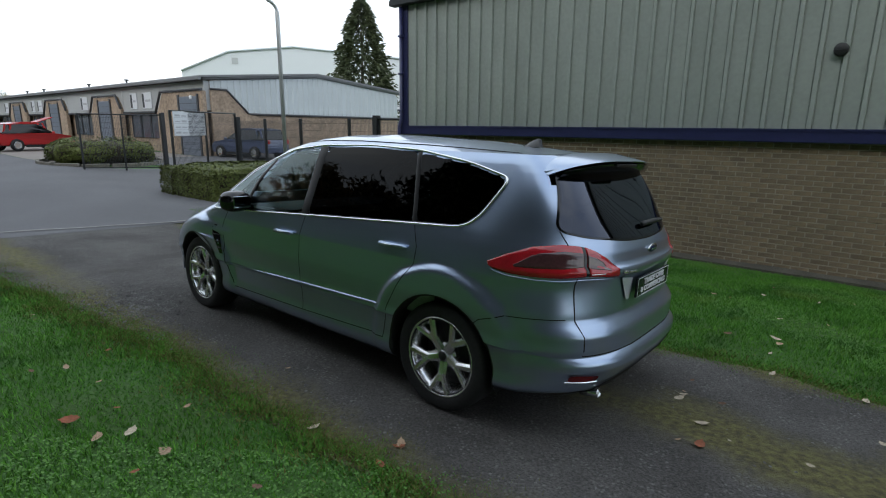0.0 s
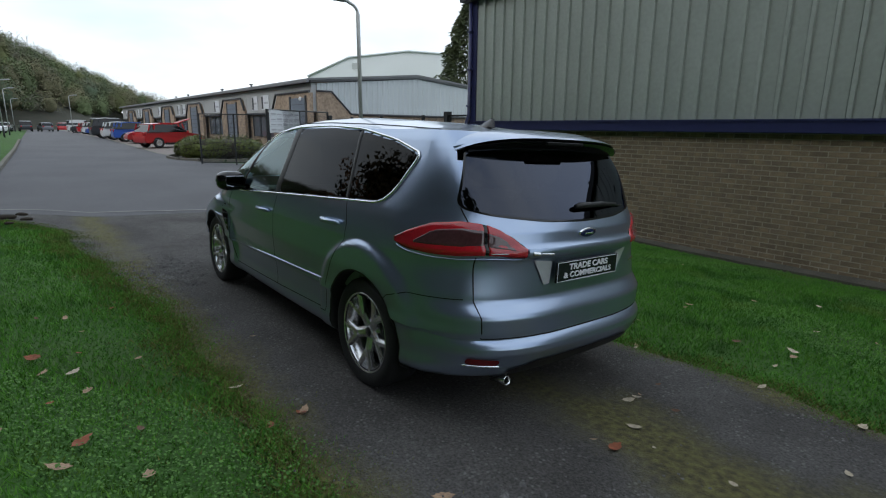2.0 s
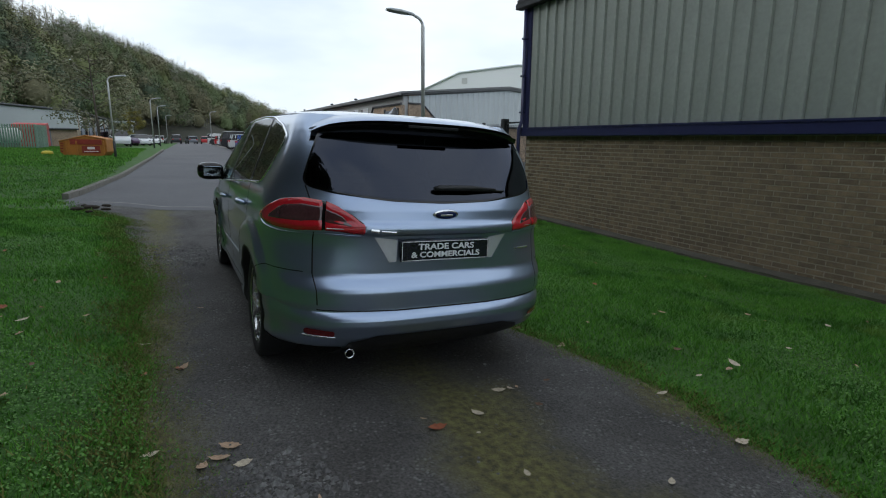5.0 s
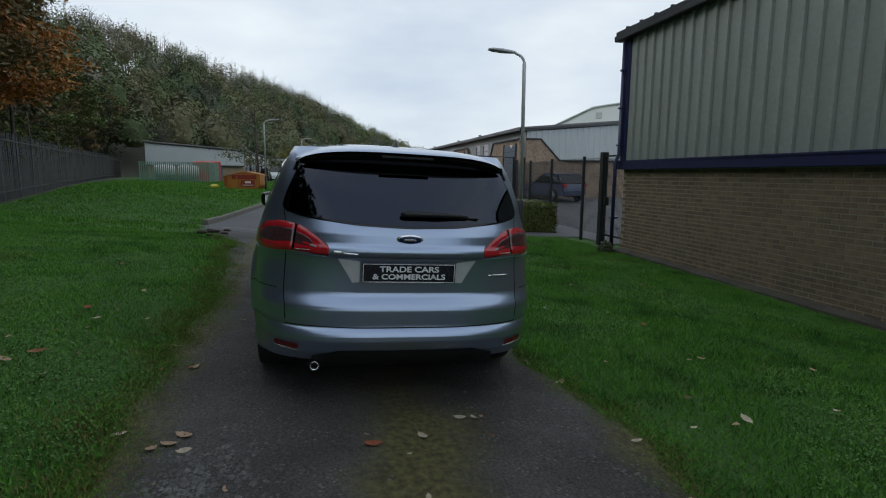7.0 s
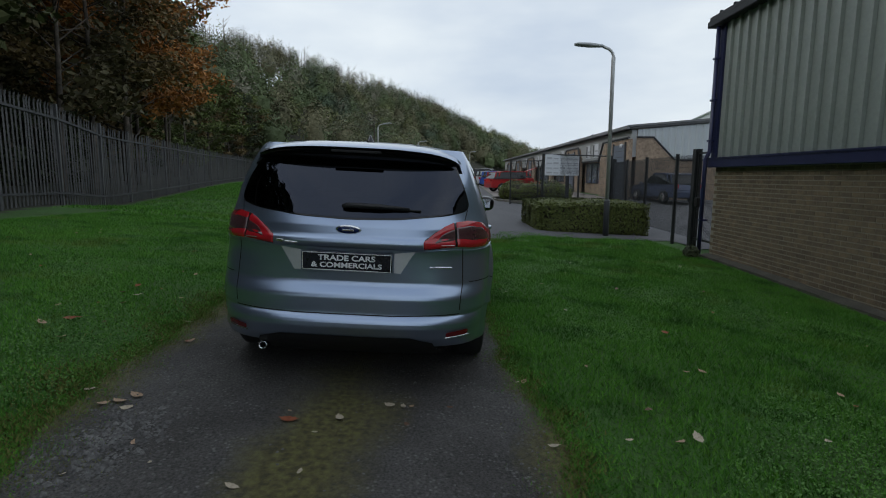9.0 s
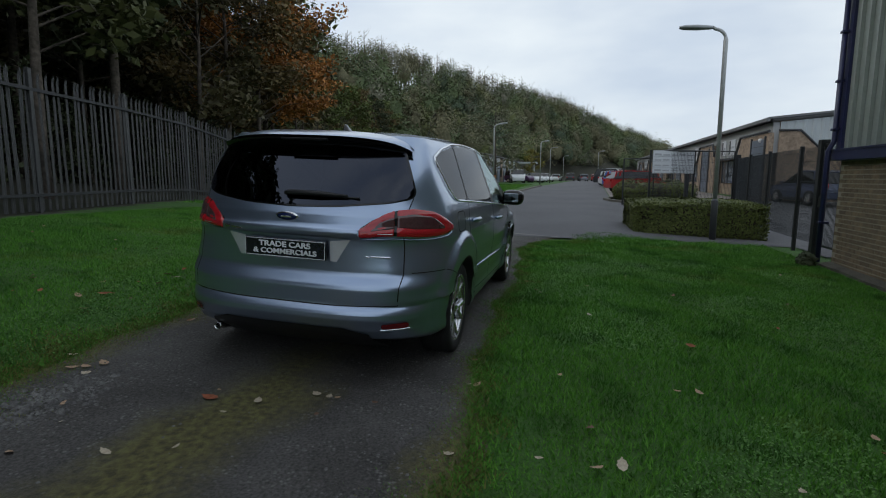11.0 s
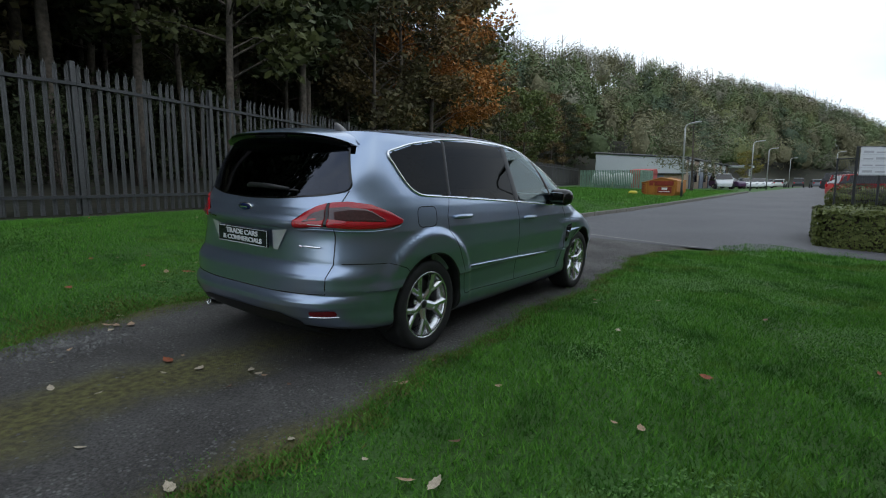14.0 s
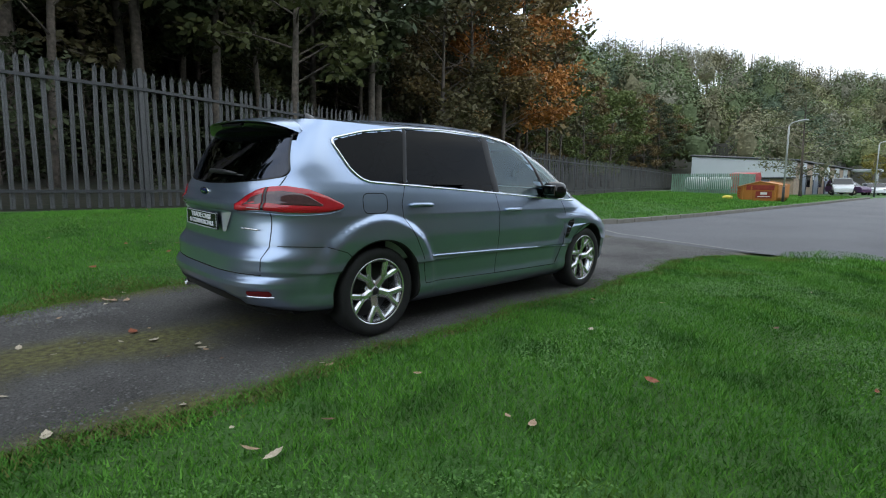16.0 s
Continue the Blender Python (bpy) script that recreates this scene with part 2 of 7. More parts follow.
def add_box(bm, x0, x1, y0, y1, z0, z1, m=None):
    vs = [Vector((x, y, z)) for x in (x0, x1) for y in (y0, y1) for z in (z0, z1)]
    vs = [bm.verts.new(m @ v if m else v) for v in vs]
    for f in ((0, 1, 3, 2), (4, 6, 7, 5), (0, 4, 5, 1), (2, 3, 7, 6), (0, 2, 6, 4), (1, 5, 7, 3)):
        bm.faces.new([vs[i] for i in f])
    return vs


def box(x0, x1, y0, y1, z0, z1, bevel=0.0, m=None, segments=1):
    bm = bmesh.new()
    add_box(bm, x0, x1, y0, y1, z0, z1, m)
    bmesh.ops.recalc_face_normals(bm, faces=bm.faces)
    if bevel:
        bmesh.ops.bevel(bm, geom=list(bm.edges), offset=bevel, segments=segments, affect="EDGES")
    return bm


def add_tube(bm, pts, radii, sides=8, cap=True):
    """A tube through the points, one radius a point."""
    pts = [Vector(p) for p in pts]
    rings = []
    for i, p in enumerate(pts):
        d = (pts[min(i + 1, len(pts) - 1)] - pts[max(i - 1, 0)]).normalized()
        a = d.orthogonal().normalized() if i == 0 else (rings_a - d * rings_a.dot(d)).normalized()
        rings_a = a
        c = d.cross(a)
        r = radii[i] if hasattr(radii, "__len__") else radii
        rings.append([bm.verts.new(p + (a * math.cos(k * 2 * math.pi / sides) + c * math.sin(k * 2 * math.pi / sides)) * r) for k in range(sides)])
    for q, s in zip(rings, rings[1:]):
        for k in range(sides):
            f = bm.faces.new((q[k], q[(k + 1) % sides], s[(k + 1) % sides], s[k]))
            f.smooth = True
    if cap:
        bm.faces.new(rings[0][::-1])
        bm.faces.new(rings[-1])


def tube(pts, radii, sides=8):
    bm = bmesh.new()
    add_tube(bm, pts, radii, sides)
    return bm


def lathe(profile, steps=48, axis="y", closed=False):
    """Turns (radius, along) pairs about an axis."""
    bm = bmesh.new()
    rings = []
    for k in range(steps):
        a = 2 * math.pi * k / steps
        rings.append([bm.verts.new((r * math.cos(a), h, r * math.sin(a)) if axis == "y" else (r * math.cos(a), r * math.sin(a), h)) for r, h in profile])
    for k in range(steps):
        q, s = rings[k], rings[(k + 1) % steps]
        n = len(profile)
        for i in range(n if closed else n - 1):
            f = bm.faces.new((q[i], q[(i + 1) % n], s[(i + 1) % n], s[i]))
            f.smooth = True
    bmesh.ops.remove_doubles(bm, verts=bm.verts, dist=1e-5)
    bmesh.ops.recalc_face_normals(bm, faces=bm.faces)
    return bm


def lerp(x, xs, ys):
    return float(np.interp(x, xs, ys))


def prism(outline, y0, y1, bevel=0.0):
    """Extrudes an outline in x, z from y0 to y1."""
    bm = bmesh.new()
    a = [bm.verts.new((x, y0, z)) for x, z in outline]
    c = [bm.verts.new((x, y1, z)) for x, z in outline]
    bm.faces.new(a)
    bm.faces.new(c[::-1])
    for i in range(len(a)):
        j = (i + 1) % len(a)
        bm.faces.new((a[i], c[i], c[j], a[j]))
    bmesh.ops.recalc_face_normals(bm, faces=bm.faces)
    if bevel:
        bmesh.ops.bevel(bm, geom=list(bm.edges), offset=bevel, segments=2, affect="EDGES")
    return bm


# ---- the ground: one sheet to the horizon ----
FENCE_LINE = [(9.0, -2.55), (-2.4, -3.08), (-13.3, -6.1), (-33.0, -11.9), (-74.0, -22.4)]


def fence_y(x):
    return lerp(-x, [-p[0] for p in FENCE_LINE], [p[1] for p in FENCE_LINE])


def smooth(a, b, t):
    t = min(max((t - a) / (b - a), 0), 1)
    return t * t * (3 - 2 * t)


RIDGE = [(-60, -75, 17), (-130, -50, 22), (-185, -38, 26), (-230, -10, 24), (-262, 18, 13), (-300, 30, 8)]


def hill(x, y):
    """The wooded ridge south and west of the road."""
    best = 0.0
    for (ax, ay, ag), (bx, by, bg) in zip(RIDGE, RIDGE[1:]):
        dx, dy = bx - ax, by - ay
        t = min(max(((x - ax) * dx + (y - ay) * dy) / (dx * dx + dy * dy), 0), 1)
        d = math.hypot(x - ax - t * dx, y - ay - t * dy)
        best = max(best, (ag + (bg - ag) * t) * (1 - smooth(0, 46, d)))
    return best


def ground_z(x, y):
    """Height of the ground: a track with a slight fall, a bank towards the fence, a wooded hill beyond it."""
    along = 0.010 * min(max(-x - 8.0, 0.0), 45.0)
    fy = fence_y(max(min(x, 9.0), -74.0))
    side = lerp(y, [3.5, 4.3, 5.2, 6.3, 9.25, 14.0], [-0.016, -0.045, -0.03, -0.10, -0.34 + 0.1 * smooth(-2, -9, x), -0.30])
    bank = lerp(y, [fy, fy + 1.2, 0.9, 1.7, 2.3, 3.5], [0.66, 0.62, 0.20, 0.065, 0.042, -0.016])
    far = smooth(-9.0, -14.0, x) if y < 4.5 else smooth(-9.0 - 4.0 * smooth(4.5, 6.5, y), -14.0 - 12.0 * smooth(4.5, 6.5, y), x)
    near_z = bank if y < 3.5 else side
    road = 0.0 if y > 0 else 0.36 * smooth(0.0, fy, y)
    z = near_z * (1 - far) + (road + along - 0.02) * far
    if y < fy:
        d = fy - y
        z += 0.10 * min(d, 30) * (1 - 0.6 * smooth(-30.0, -60.0, x))
    return z + hill(x, y)


M_GROUND = node_mat("short_green_turf", (0.042, 0.118, 0.016), rough=0.95, var=0.3, scale=0.9, fine=45, second=(0.034, 0.082, 0.010), bump=0.7, bump_scale=55)
M_WOODFLOOR = node_mat("woodland_floor", (0.035, 0.030, 0.018), rough=0.95, var=0.3, scale=0.7, fine=9, second=(0.022, 0.026, 0.013), bump=0.6, bump_scale=5)


def track_material():
    """Worn tarmac with pale chips, brown moss along the middle and the edges."""
    m = node_mat("worn_tarmac_and_grit", (0.092, 0.087, 0.082), rough=0.85, var=0.5, scale=1.3, fine=70, second=(0.046, 0.042, 0.039), bump=0.9, bump_scale=110)
    n, l = m.node_tree.nodes, m.node_tree.links
    b = n["Principled BSDF"]
    base = b.inputs["Base Color"].links[0].from_socket
    tc = n.new("ShaderNodeTexCoord")
    vo = n.new("ShaderNodeTexVoronoi")
    vo.inputs["Scale"].default_value = 33.0
    l.new(tc.outputs["Object"], vo.inputs["Vector"])
    chip = n.new("ShaderNodeMapRange")
    chip.inputs["From Min"].default_value, chip.inputs["From Max"].default_value = 0.34, 0.18
    l.new(vo.outputs["Distance"], chip.inputs["Value"])
    few = n.new("ShaderNodeTexNoise")
    few.inputs["Scale"].default_value = 5.0
    l.new(tc.outputs["Object"], few.inputs["Vector"])
    fr = n.new("ShaderNodeMapRange")
    fr.inputs["From Min"].default_value, fr.inputs["From Max"].default_value, fr.inputs["To Max"].default_value = 0.42, 0.68, 0.6
    l.new(few.outputs["Fac"], fr.inputs["Value"])
    cm = n.new("ShaderNodeMath")
    cm.operation = "MULTIPLY"
    l.new(chip.outputs["Result"], cm.inputs[0])
    l.new(fr.outputs["Result"], cm.inputs[1])
    mix = n.new("ShaderNodeMixRGB")
    mix.inputs[2].default_value = (0.25, 0.245, 0.235, 1)
    l.new(cm.outputs[0], mix.inputs[0])
    l.new(base, mix.inputs[1])
    # moss: bands that run along the track, broken up by noise
    sep = n.new("ShaderNodeSeparateXYZ")
    wn1 = n.new("ShaderNodeTexNoise")
    wn1.inputs["Scale"].default_value, wn1.inputs["Detail"].default_value = 1.6, 5.0
    l.new(tc.outputs["Object"], wn1.inputs["Vector"])
    l.new(tc.outputs["Object"], sep.inputs["Vector"])
    def math_node(op, a, c, clamp=False):
        q = n.new("ShaderNodeMath")
        q.operation, q.use_clamp = op, clamp
        for i, v in enumerate((a, c)):
            if isinstance(v, (int, float)):
                q.inputs[i].default_value = v
            else:
                l.new(v, q.inputs[i])
        return q.outputs[0]
    y, x = sep.outputs["Y"], sep.outputs["X"]
    def band(centre, width):
        d = math_node("ABSOLUTE", math_node("SUBTRACT", y, centre), 0)
        return math_node("SUBTRACT", 1.0, math_node("DIVIDE", d, width), True)
    mid = math_node("MULTIPLY", band(3.15, 0.62), math_node("ADD", math_node("MULTIPLY", x, 0.5), 1.3, True))
    edge_l, edge_r = band(1.60, 0.42), band(4.42, 0.34)
    tot = math_node("ADD", math_node("ADD", math_node("MULTIPLY", mid, 1.15), edge_l), edge_r)
    fac = math_node("SUBTRACT", math_node("ADD", tot, math_node("MULTIPLY", wn1.outputs["Fac"], 1.5)), 1.02, True)
    moss = n.new("ShaderNodeMixRGB")
    mn = n.new("ShaderNodeTexNoise")
    mn.inputs["Scale"].default_value, mn.inputs["Detail"].default_value = 26.0, 6.0
    l.new(tc.outputs["Object"], mn.inputs["Vector"])
    mr = n.new("ShaderNodeValToRGB")
    mr.color_ramp.elements[0].position, mr.color_ramp.elements[0].color = 0.35, (0.052, 0.046, 0.018, 1)
    mr.color_ramp.elements[1].position, mr.color_ramp.elements[1].color = 0.66, (0.140, 0.132, 0.042, 1)
    l.new(mn.outputs["Fac"], mr.inputs["Fac"])
    l.new(math_node("MULTIPLY", fac, 1.5, True), moss.inputs[0])
    l.new(mix.outputs[0], moss.inputs[1])
    l.new(mr.outputs[0], moss.inputs[2])
    l.new(moss.outputs[0], b.inputs["Base Color"])
    return m


M_TRACK = track_material()
M_ROAD = node_mat("smooth_road_asphalt", (0.105, 0.105, 0.112), rough=0.85, var=0.2, scale=0.35, fine=60, second=(0.085, 0.085, 0.09), bump=0.3, bump_scale=100)
M_PAVE = node_mat("pinkish_block_parking", (0.20, 0.175, 0.16), rough=0.9, var=0.12, scale=0.4, fine=30)


def wob(x, k=0.0):
    return 0.10 * math.sin(x * 1.3 + k) + 0.06 * math.sin(x * 3.1 + 1.7 * k) + 0.035 * math.sin(x * 7.3 + k * 2.3)


def track_left(x):
    return lerp(x, [-14, -9.5, -8.0, -5.0, -3.0, -1.0, 0.5, 3.0, 9.0], [-0.2, 0.3, 1.15, 1.5, 1.62, 1.72, 1.95, 2.0, 2.0]) + 0.5 * wob(x, 0.4)


def track_right(x):
    return lerp(x, [-14, -10.4, -9.9, -9.3, -8.0, -5.2, -2.3, 0.3, 9.0], [6.2, 4.9, 4.3, 4.05, 4.0, 4.05, 4.25, 4.28, 4.35]) + 0.75 * wob(x, 2.0)


def coords(lo, hi, fine_lo, fine_hi, step, growth=1.35):
    out = list(np.arange(fine_lo, fine_hi + 1e-6, step))
    s = step
    while out[0] > lo:
        s *= growth
        out.insert(0, max(out[0] - s, lo))
    s = step
    while out[-1] < hi:
        s *= growth
        out.append(min(out[-1] + s, hi))
    return out


def build_ground():
    xs = coords(-900, 400, -30, 6, 0.3)
    ys = coords(-600, 600, -9, 12, 0.3)
    verts = [(x, y, ground_z(x, y) - 0.03) for x in xs for y in ys]
    n = len(ys)
    faces = [(i * n + j, (i + 1) * n + j, (i + 1) * n + j + 1, i * n + j + 1) for i in range(len(xs) - 1) for j in range(n - 1)]
    me = mesh_of("ground", verts, faces, True)
    me.materials.append(M_GROUND)
    me.materials.append(M_WOODFLOOR)
    for p in me.polygons:
        c = p.center
        if c.y < fence_y(max(min(c.x, 9.0), -74.0)) + 0.12 or c.x < -150 or abs(c.y) > 90:
            p.material_index = 1
    return tagged(part("ground", me, None), "short mown green turf over gently sloping ground", "ground", kind="structure")


build_ground()


def strip(name, x_values, left, right, lift, material, label, category, cross=10):
    """A sheet of paving between two edges, laid over the ground."""
    verts, faces = [], []
    for x in x_values:
        a, c = left(x), right(x)
        for j in range(cross + 1):
            y = a + (c - a) * j / cross
            edge = 0.0 if 0 < j < cross else -0.03
            verts.append((x, y, ground_z(x, y) + lift + edge))
    n = cross + 1
    for i in range(len(x_values) - 1):
        for j in range(cross):
            faces.append((i * n + j, (i + 1) * n + j, (i + 1) * n + j + 1, i * n + j + 1))
    me = mesh_of(name, verts, faces, True)
    return tagged(part(name, me, material), label, category, kind="structure")


XT = list(np.arange(-10.2, 9.0, 0.12))
strip("track", XT, lambda x: track_left(x) - 0.16, lambda x: track_right(x) + 0.12, 0.004, M_TRACK, "worn dark tarmac and grit track with mossy edges", "track", 20)


# road beyond the track, with its kerbed lawn on the south side
def road_left(x):
    return lerp(-x, [9.7, 12.7, 20, 35, 60, 150], [0.1, -0.35, 0.3, 0.9, 1.6, 4.0])


def road_right(x):
    return lerp(-x, [9.7, 10.8, 12.0, 20, 23.0, 30, 150], [5.0, 6.0, 13.4, 13.4, 7.2, 6.6, 9.5])


XR = list(np.arange(-150, -11.9, 1.0)) + list(np.arange(-11.75, -9.6, 0.25))
strip("road", XR, road_left, road_right, 0.008, M_ROAD, "grey asphalt estate road with patched surface", "road", 14)
strip("yard", list(np.arange(-26.6, -9.0, 0.8)), lambda x: 9.62, lambda x: 27.0, 0.022, M_ROAD, "grey asphalt yard behind the mesh fence", "yard", 12)
strip("parking", list(np.arange(-150, -23, 1.5)), lambda x: road_right(x) + 0.05, lambda x: 13.4, 0.006, M_PAVE, "pale block-paved parking strip before the units", "parking", 6)


M_EDGING = node_mat("pale_worn_edging", (0.27, 0.26, 0.245), rough=0.9, var=0.25, scale=2.5, fine=40, bump=0.3)


def edging_x(y):
    return -10.45 + 0.17 * (y - 1.0) + 0.02 * math.sin(y * 5)


def build_edging():
    verts, faces = [], []
    ys = list(np.arange(0.45, 4.6, 0.15))
    for y in ys:
        x = edging_x(y)
        verts += [(x - 0.035 + dx, y, ground_z(x, y) + 0.022) for dx in (0.0, 0.07 + 0.012 * math.sin(y * 9))]
    faces = [(2 * i, 2 * i + 1, 2 * i + 3, 2 * i + 2) for i in range(len(ys) - 1)]
    return tagged(part("edging_strip", mesh_of("edging_strip", verts, faces), M_EDGING), "pale worn concrete edging between track and road", "kerb", kind="structure")


build_edging()


# ---- the silver people carrier ----
R_Z = [0.18, 0.24, 0.30, 0.36, 0.43, 0.462, 0.485, 0.498, 0.504, 0.512, 0.60, 0.618, 0.636, 0.690, 0.702, 0.76, 0.90, 0.912, 0.930, 0.965, 0.980, 1.04, 1.085, 1.45, 1.52, 1.58]
R_U = [0.66, 0.77, 0.875, 0.925, 0.958, 0.957, 0.944, 0.930, 0.920, 0.918, 0.922, 0.921, 0.910, 0.868, 0.866, 0.870, 0.885, 0.890, 0.908, 0.906, 0.885, 0.875, 0.850, 0.585, 0.515, 0.445]
F_Z = [0.18, 0.30, 0.50, 0.65, 0.75, 0.85, 0.95, 1.00, 1.10, 1.30, 1.50, 1.58]
F_U = [3.55, 3.70, 3.78, 3.72, 3.58, 3.35, 3.02, 2.86, 2.70, 2.40, 1.98, 1.70]
W_Z = [0.18, 0.24, 0.27, 0.32, 0.38, 0.49, 0.515, 0.53, 0.545, 0.58, 0.72, 0.86, 0.90, 0.98, 1.06, 1.12, 1.50, 1.56]
W_V = [0.80, 0.885, 0.902, 0.905, 0.898, 0.908, 0.914, 0.928, 0.926, 0.922, 0.938, 0.936, 0.938, 0.928, 0.915, 0.897, 0.735, 0.695]
US, WB, ARCH = -0.15, 2.865, 0.392
Z_RING = 1.545


def rear_u(z):
    return -lerp(z, R_Z, R_U)


def front_u(z):
    return lerp(z, F_Z, F_U)


def nr(z):
    return 3.5 - 0.7 * smooth(0.60, 0.90, z) + 1.8 * smooth(1.08, 1.42, z)


def half_w(z):
    return lerp(z, W_Z, W_V)


def taper(u):
    return 1 - 0.020 * ((min(max(u, US), 2.8) - 1.2) / 1.35) ** 2


def flare(u, z):
    """The swelling round the wheel arches."""
    out = 0.0
    for c in (0.0, WB):
        r = math.hypot(u - c, z - 0.335)
        out = max(out, 0.032 * (1 - smooth(0.525, 0.578, r)) * smooth(0.22, 0.45, z + 0.1))
    return out


def nose_start(z):
    return front_u(z) - (0.75 + 0.42 * (1 - smooth(0.85, 1.0, z)))


def side_v(u, z):
    """Half width of the body at a place along it and a height."""
    if u < US:
        k = min((US - u) / (US - rear_u(z)), 1)
        v = half_w(z) * taper(US) * (1 - k ** nr(z)) ** (1 / nr(z))
    elif u > nose_start(z):
        s = nose_start(z)
        k = min((u - s) / (front_u(z) - s), 1)
        v = half_w(z) * taper(s) * (1 - k ** 4) ** 0.25
    else:
        v = half_w(z) * taper(u)
    return v + flare(u, z) * min(1, (v / 0.9)) ** 6


def back_u(v, z):
    """How far back the tail stands at a place across it and a height."""
    k = min(abs(v) / (half_w(z) * taper(US)), 1)
    return US - (US - rear_u(z)) * (1 - k ** nr(z)) ** (1 / nr(z))


def roof_z(u):
    return lerp(u, [-0.55, -0.40, -0.02, 0.36, 1.0, 1.35, 1.6, 1.85, 2.05], [1.515, 1.545, 1.588, 1.622, 1.648, 1.640, 1.618, 1.565, 1.50])


def ring(z):
    """Plan of the left half of the body at a height, from the tail's middle to the nose's."""
    out = []
    L, w = US - rear_u(z), half_w(z) * taper(US)
    for k in range(31):
        v = w * k / 36.0
        u = US - L * (1 - (v / w) ** nr(z)) ** (1 / nr(z))
        out.append((u, v))
    u0 = out[-1][0]
    for k in range(1, 15):
        u = u0 + (US - u0) * k / 14
        out.append((u, w * (1 - max((US - u) / L, 0) ** nr(z)) ** (1 / nr(z))))
    s = nose_start(z)
    for k in range(1, 97):
        u = US + (s - US) * k / 96
        out.append((u, half_w(z) * taper(u)))
    Lf, wf = front_u(z) - s, half_w(z) * taper(s)
    for k in range(1, 21):
        a = math.pi / 2 * k / 20
        out.append((s + Lf * math.sin(a) ** 0.5, wf * max(math.cos(a), 0) ** 0.5))
    return [(u, v + flare(u, z) * min(1, v / 0.9) ** 6) for u, v in out]


def in_poly(px, pz, poly):
    inside = False
    for (x0, z0), (x1, z1) in zip(poly, poly[1:] + poly[:1]):
        if (z0 > pz) != (z1 > pz) and px < (x1 - x0) * (pz - z0) / (z1 - z0) + x0:
            inside = not inside
    return inside


# outlines along the body and up, and across the tail and up
GLASS_QUARTER = [(-0.315, 1.405), (-0.05, 1.472), (0.345, 1.525), (0.225, 1.128), (-0.05, 1.140), (-0.12, 1.155), (-0.20, 1.215)]
GLASS_REAR = [(0.375, 1.528), (0.80, 1.545), (1.245, 1.532), (1.235, 1.068), (0.255, 1.126)]
GLASS_FRONT = [(1.330, 1.526), (1.60, 1.490), (1.80, 1.420), (1.925, 1.25), (2.02, 1.016), (1.300, 1.063)]
GLASS_FLY = [(1.885, 1.405), (2.10, 1.300), (2.35, 1.13), (2.52, 0.985), (2.075, 1.012)]
DLO = [(-0.335, 1.415), (-0.05, 1.485), (0.36, 1.541), (0.80, 1.559), (1.28, 1.545), (1.62, 1.505), (1.82, 1.440), (2.13, 1.315), (2.38, 1.14), (2.575, 0.972), (2.05, 1.001), (1.27, 1.052), (0.22, 1.114), (-0.06, 1.128), (-0.14, 1.146), (-0.22, 1.212)]


def clamp_tail(v, z):
    return (back_u(v, z), v, z)


def round_poly(poly, n=6, r=0.22):
    """Rounds the corners of an outline."""
    out = []
    for i, p in enumerate(poly):
        a, c = Vector(poly[i - 1]), Vector(poly[(i + 1) % len(poly)])
        p = Vector(p)
        la, lc = min(r, 0.5 * (a - p).length / 1.0), min(r, 0.5 * (c - p).length / 1.0)
        la = lc = min(la, lc, 0.05)
        s, e = p + (a - p).normalized() * la, p + (c - p).normalized() * lc
        for k in range(n + 1):
            t = k / n
            q = s * (1 - t) ** 2 + p * 2 * t * (1 - t) + e * t * t
            out.append((q.x, q.y))
    return out


def patch(poly, place, normal_off, step=0.05):
    """A skin over the body within an outline. place: maps the outline's coordinates to the body, lifted off it."""
    bm = bmesh.new()
    vs = [bm.verts.new((x, 0, z)) for x, z in poly]
    bm.faces.new(vs)
    xs, zs = [p[0] for p in poly], [p[1] for p in poly]
    for axis, lo, hi in ((0, min(xs), max(xs)), (2, min(zs), max(zs))):
        for c in np.arange(lo + step, hi, step):
            co, no = [0, 0, 0], [0, 0, 0]
            co[axis], no[axis] = c, 1
            bmesh.ops.bisect_plane(bm, geom=list(bm.verts) + list(bm.edges) + list(bm.faces), plane_co=co, plane_no=no)
    for v in bm.verts:
        v.co = place(v.co.x, v.co.z, normal_off)
    for f in bm.faces:
        f.smooth = True
    bmesh.ops.recalc_face_normals(bm, faces=bm.faces)
    bm.normal_update()
    f = max(bm.faces, key=lambda q: q.calc_area())
    if f.normal.dot(f.calc_center_median() - Vector((1.2, 0, 0.9))) < 0:
        bmesh.ops.reverse_faces(bm, faces=bm.faces)
    return bm


def on_side(sign):
    def place(u, z, off):
        v = side_v(u, z)
        lean = (side_v(u, z + 0.01) - side_v(u, z - 0.01)) / 0.02
        run = (side_v(u + 0.01, z) - side_v(u - 0.01, z)) / 0.02
        n = Vector((-run, 1, -lean)).normalized()
        return Vector((u + n.x * off, sign * (v + n.y * off), z + n.z * off))
    return place


def on_tail(v, z, off):
    e = 0.01
    n = Vector((-1, (back_u(v + e, z) - back_u(v - e, z)) / (2 * e), (back_u(v, z + e) - back_u(v, z - e)) / (2 * e))).normalized()
    return Vector((back_u(v, z), v, z)) + n * off


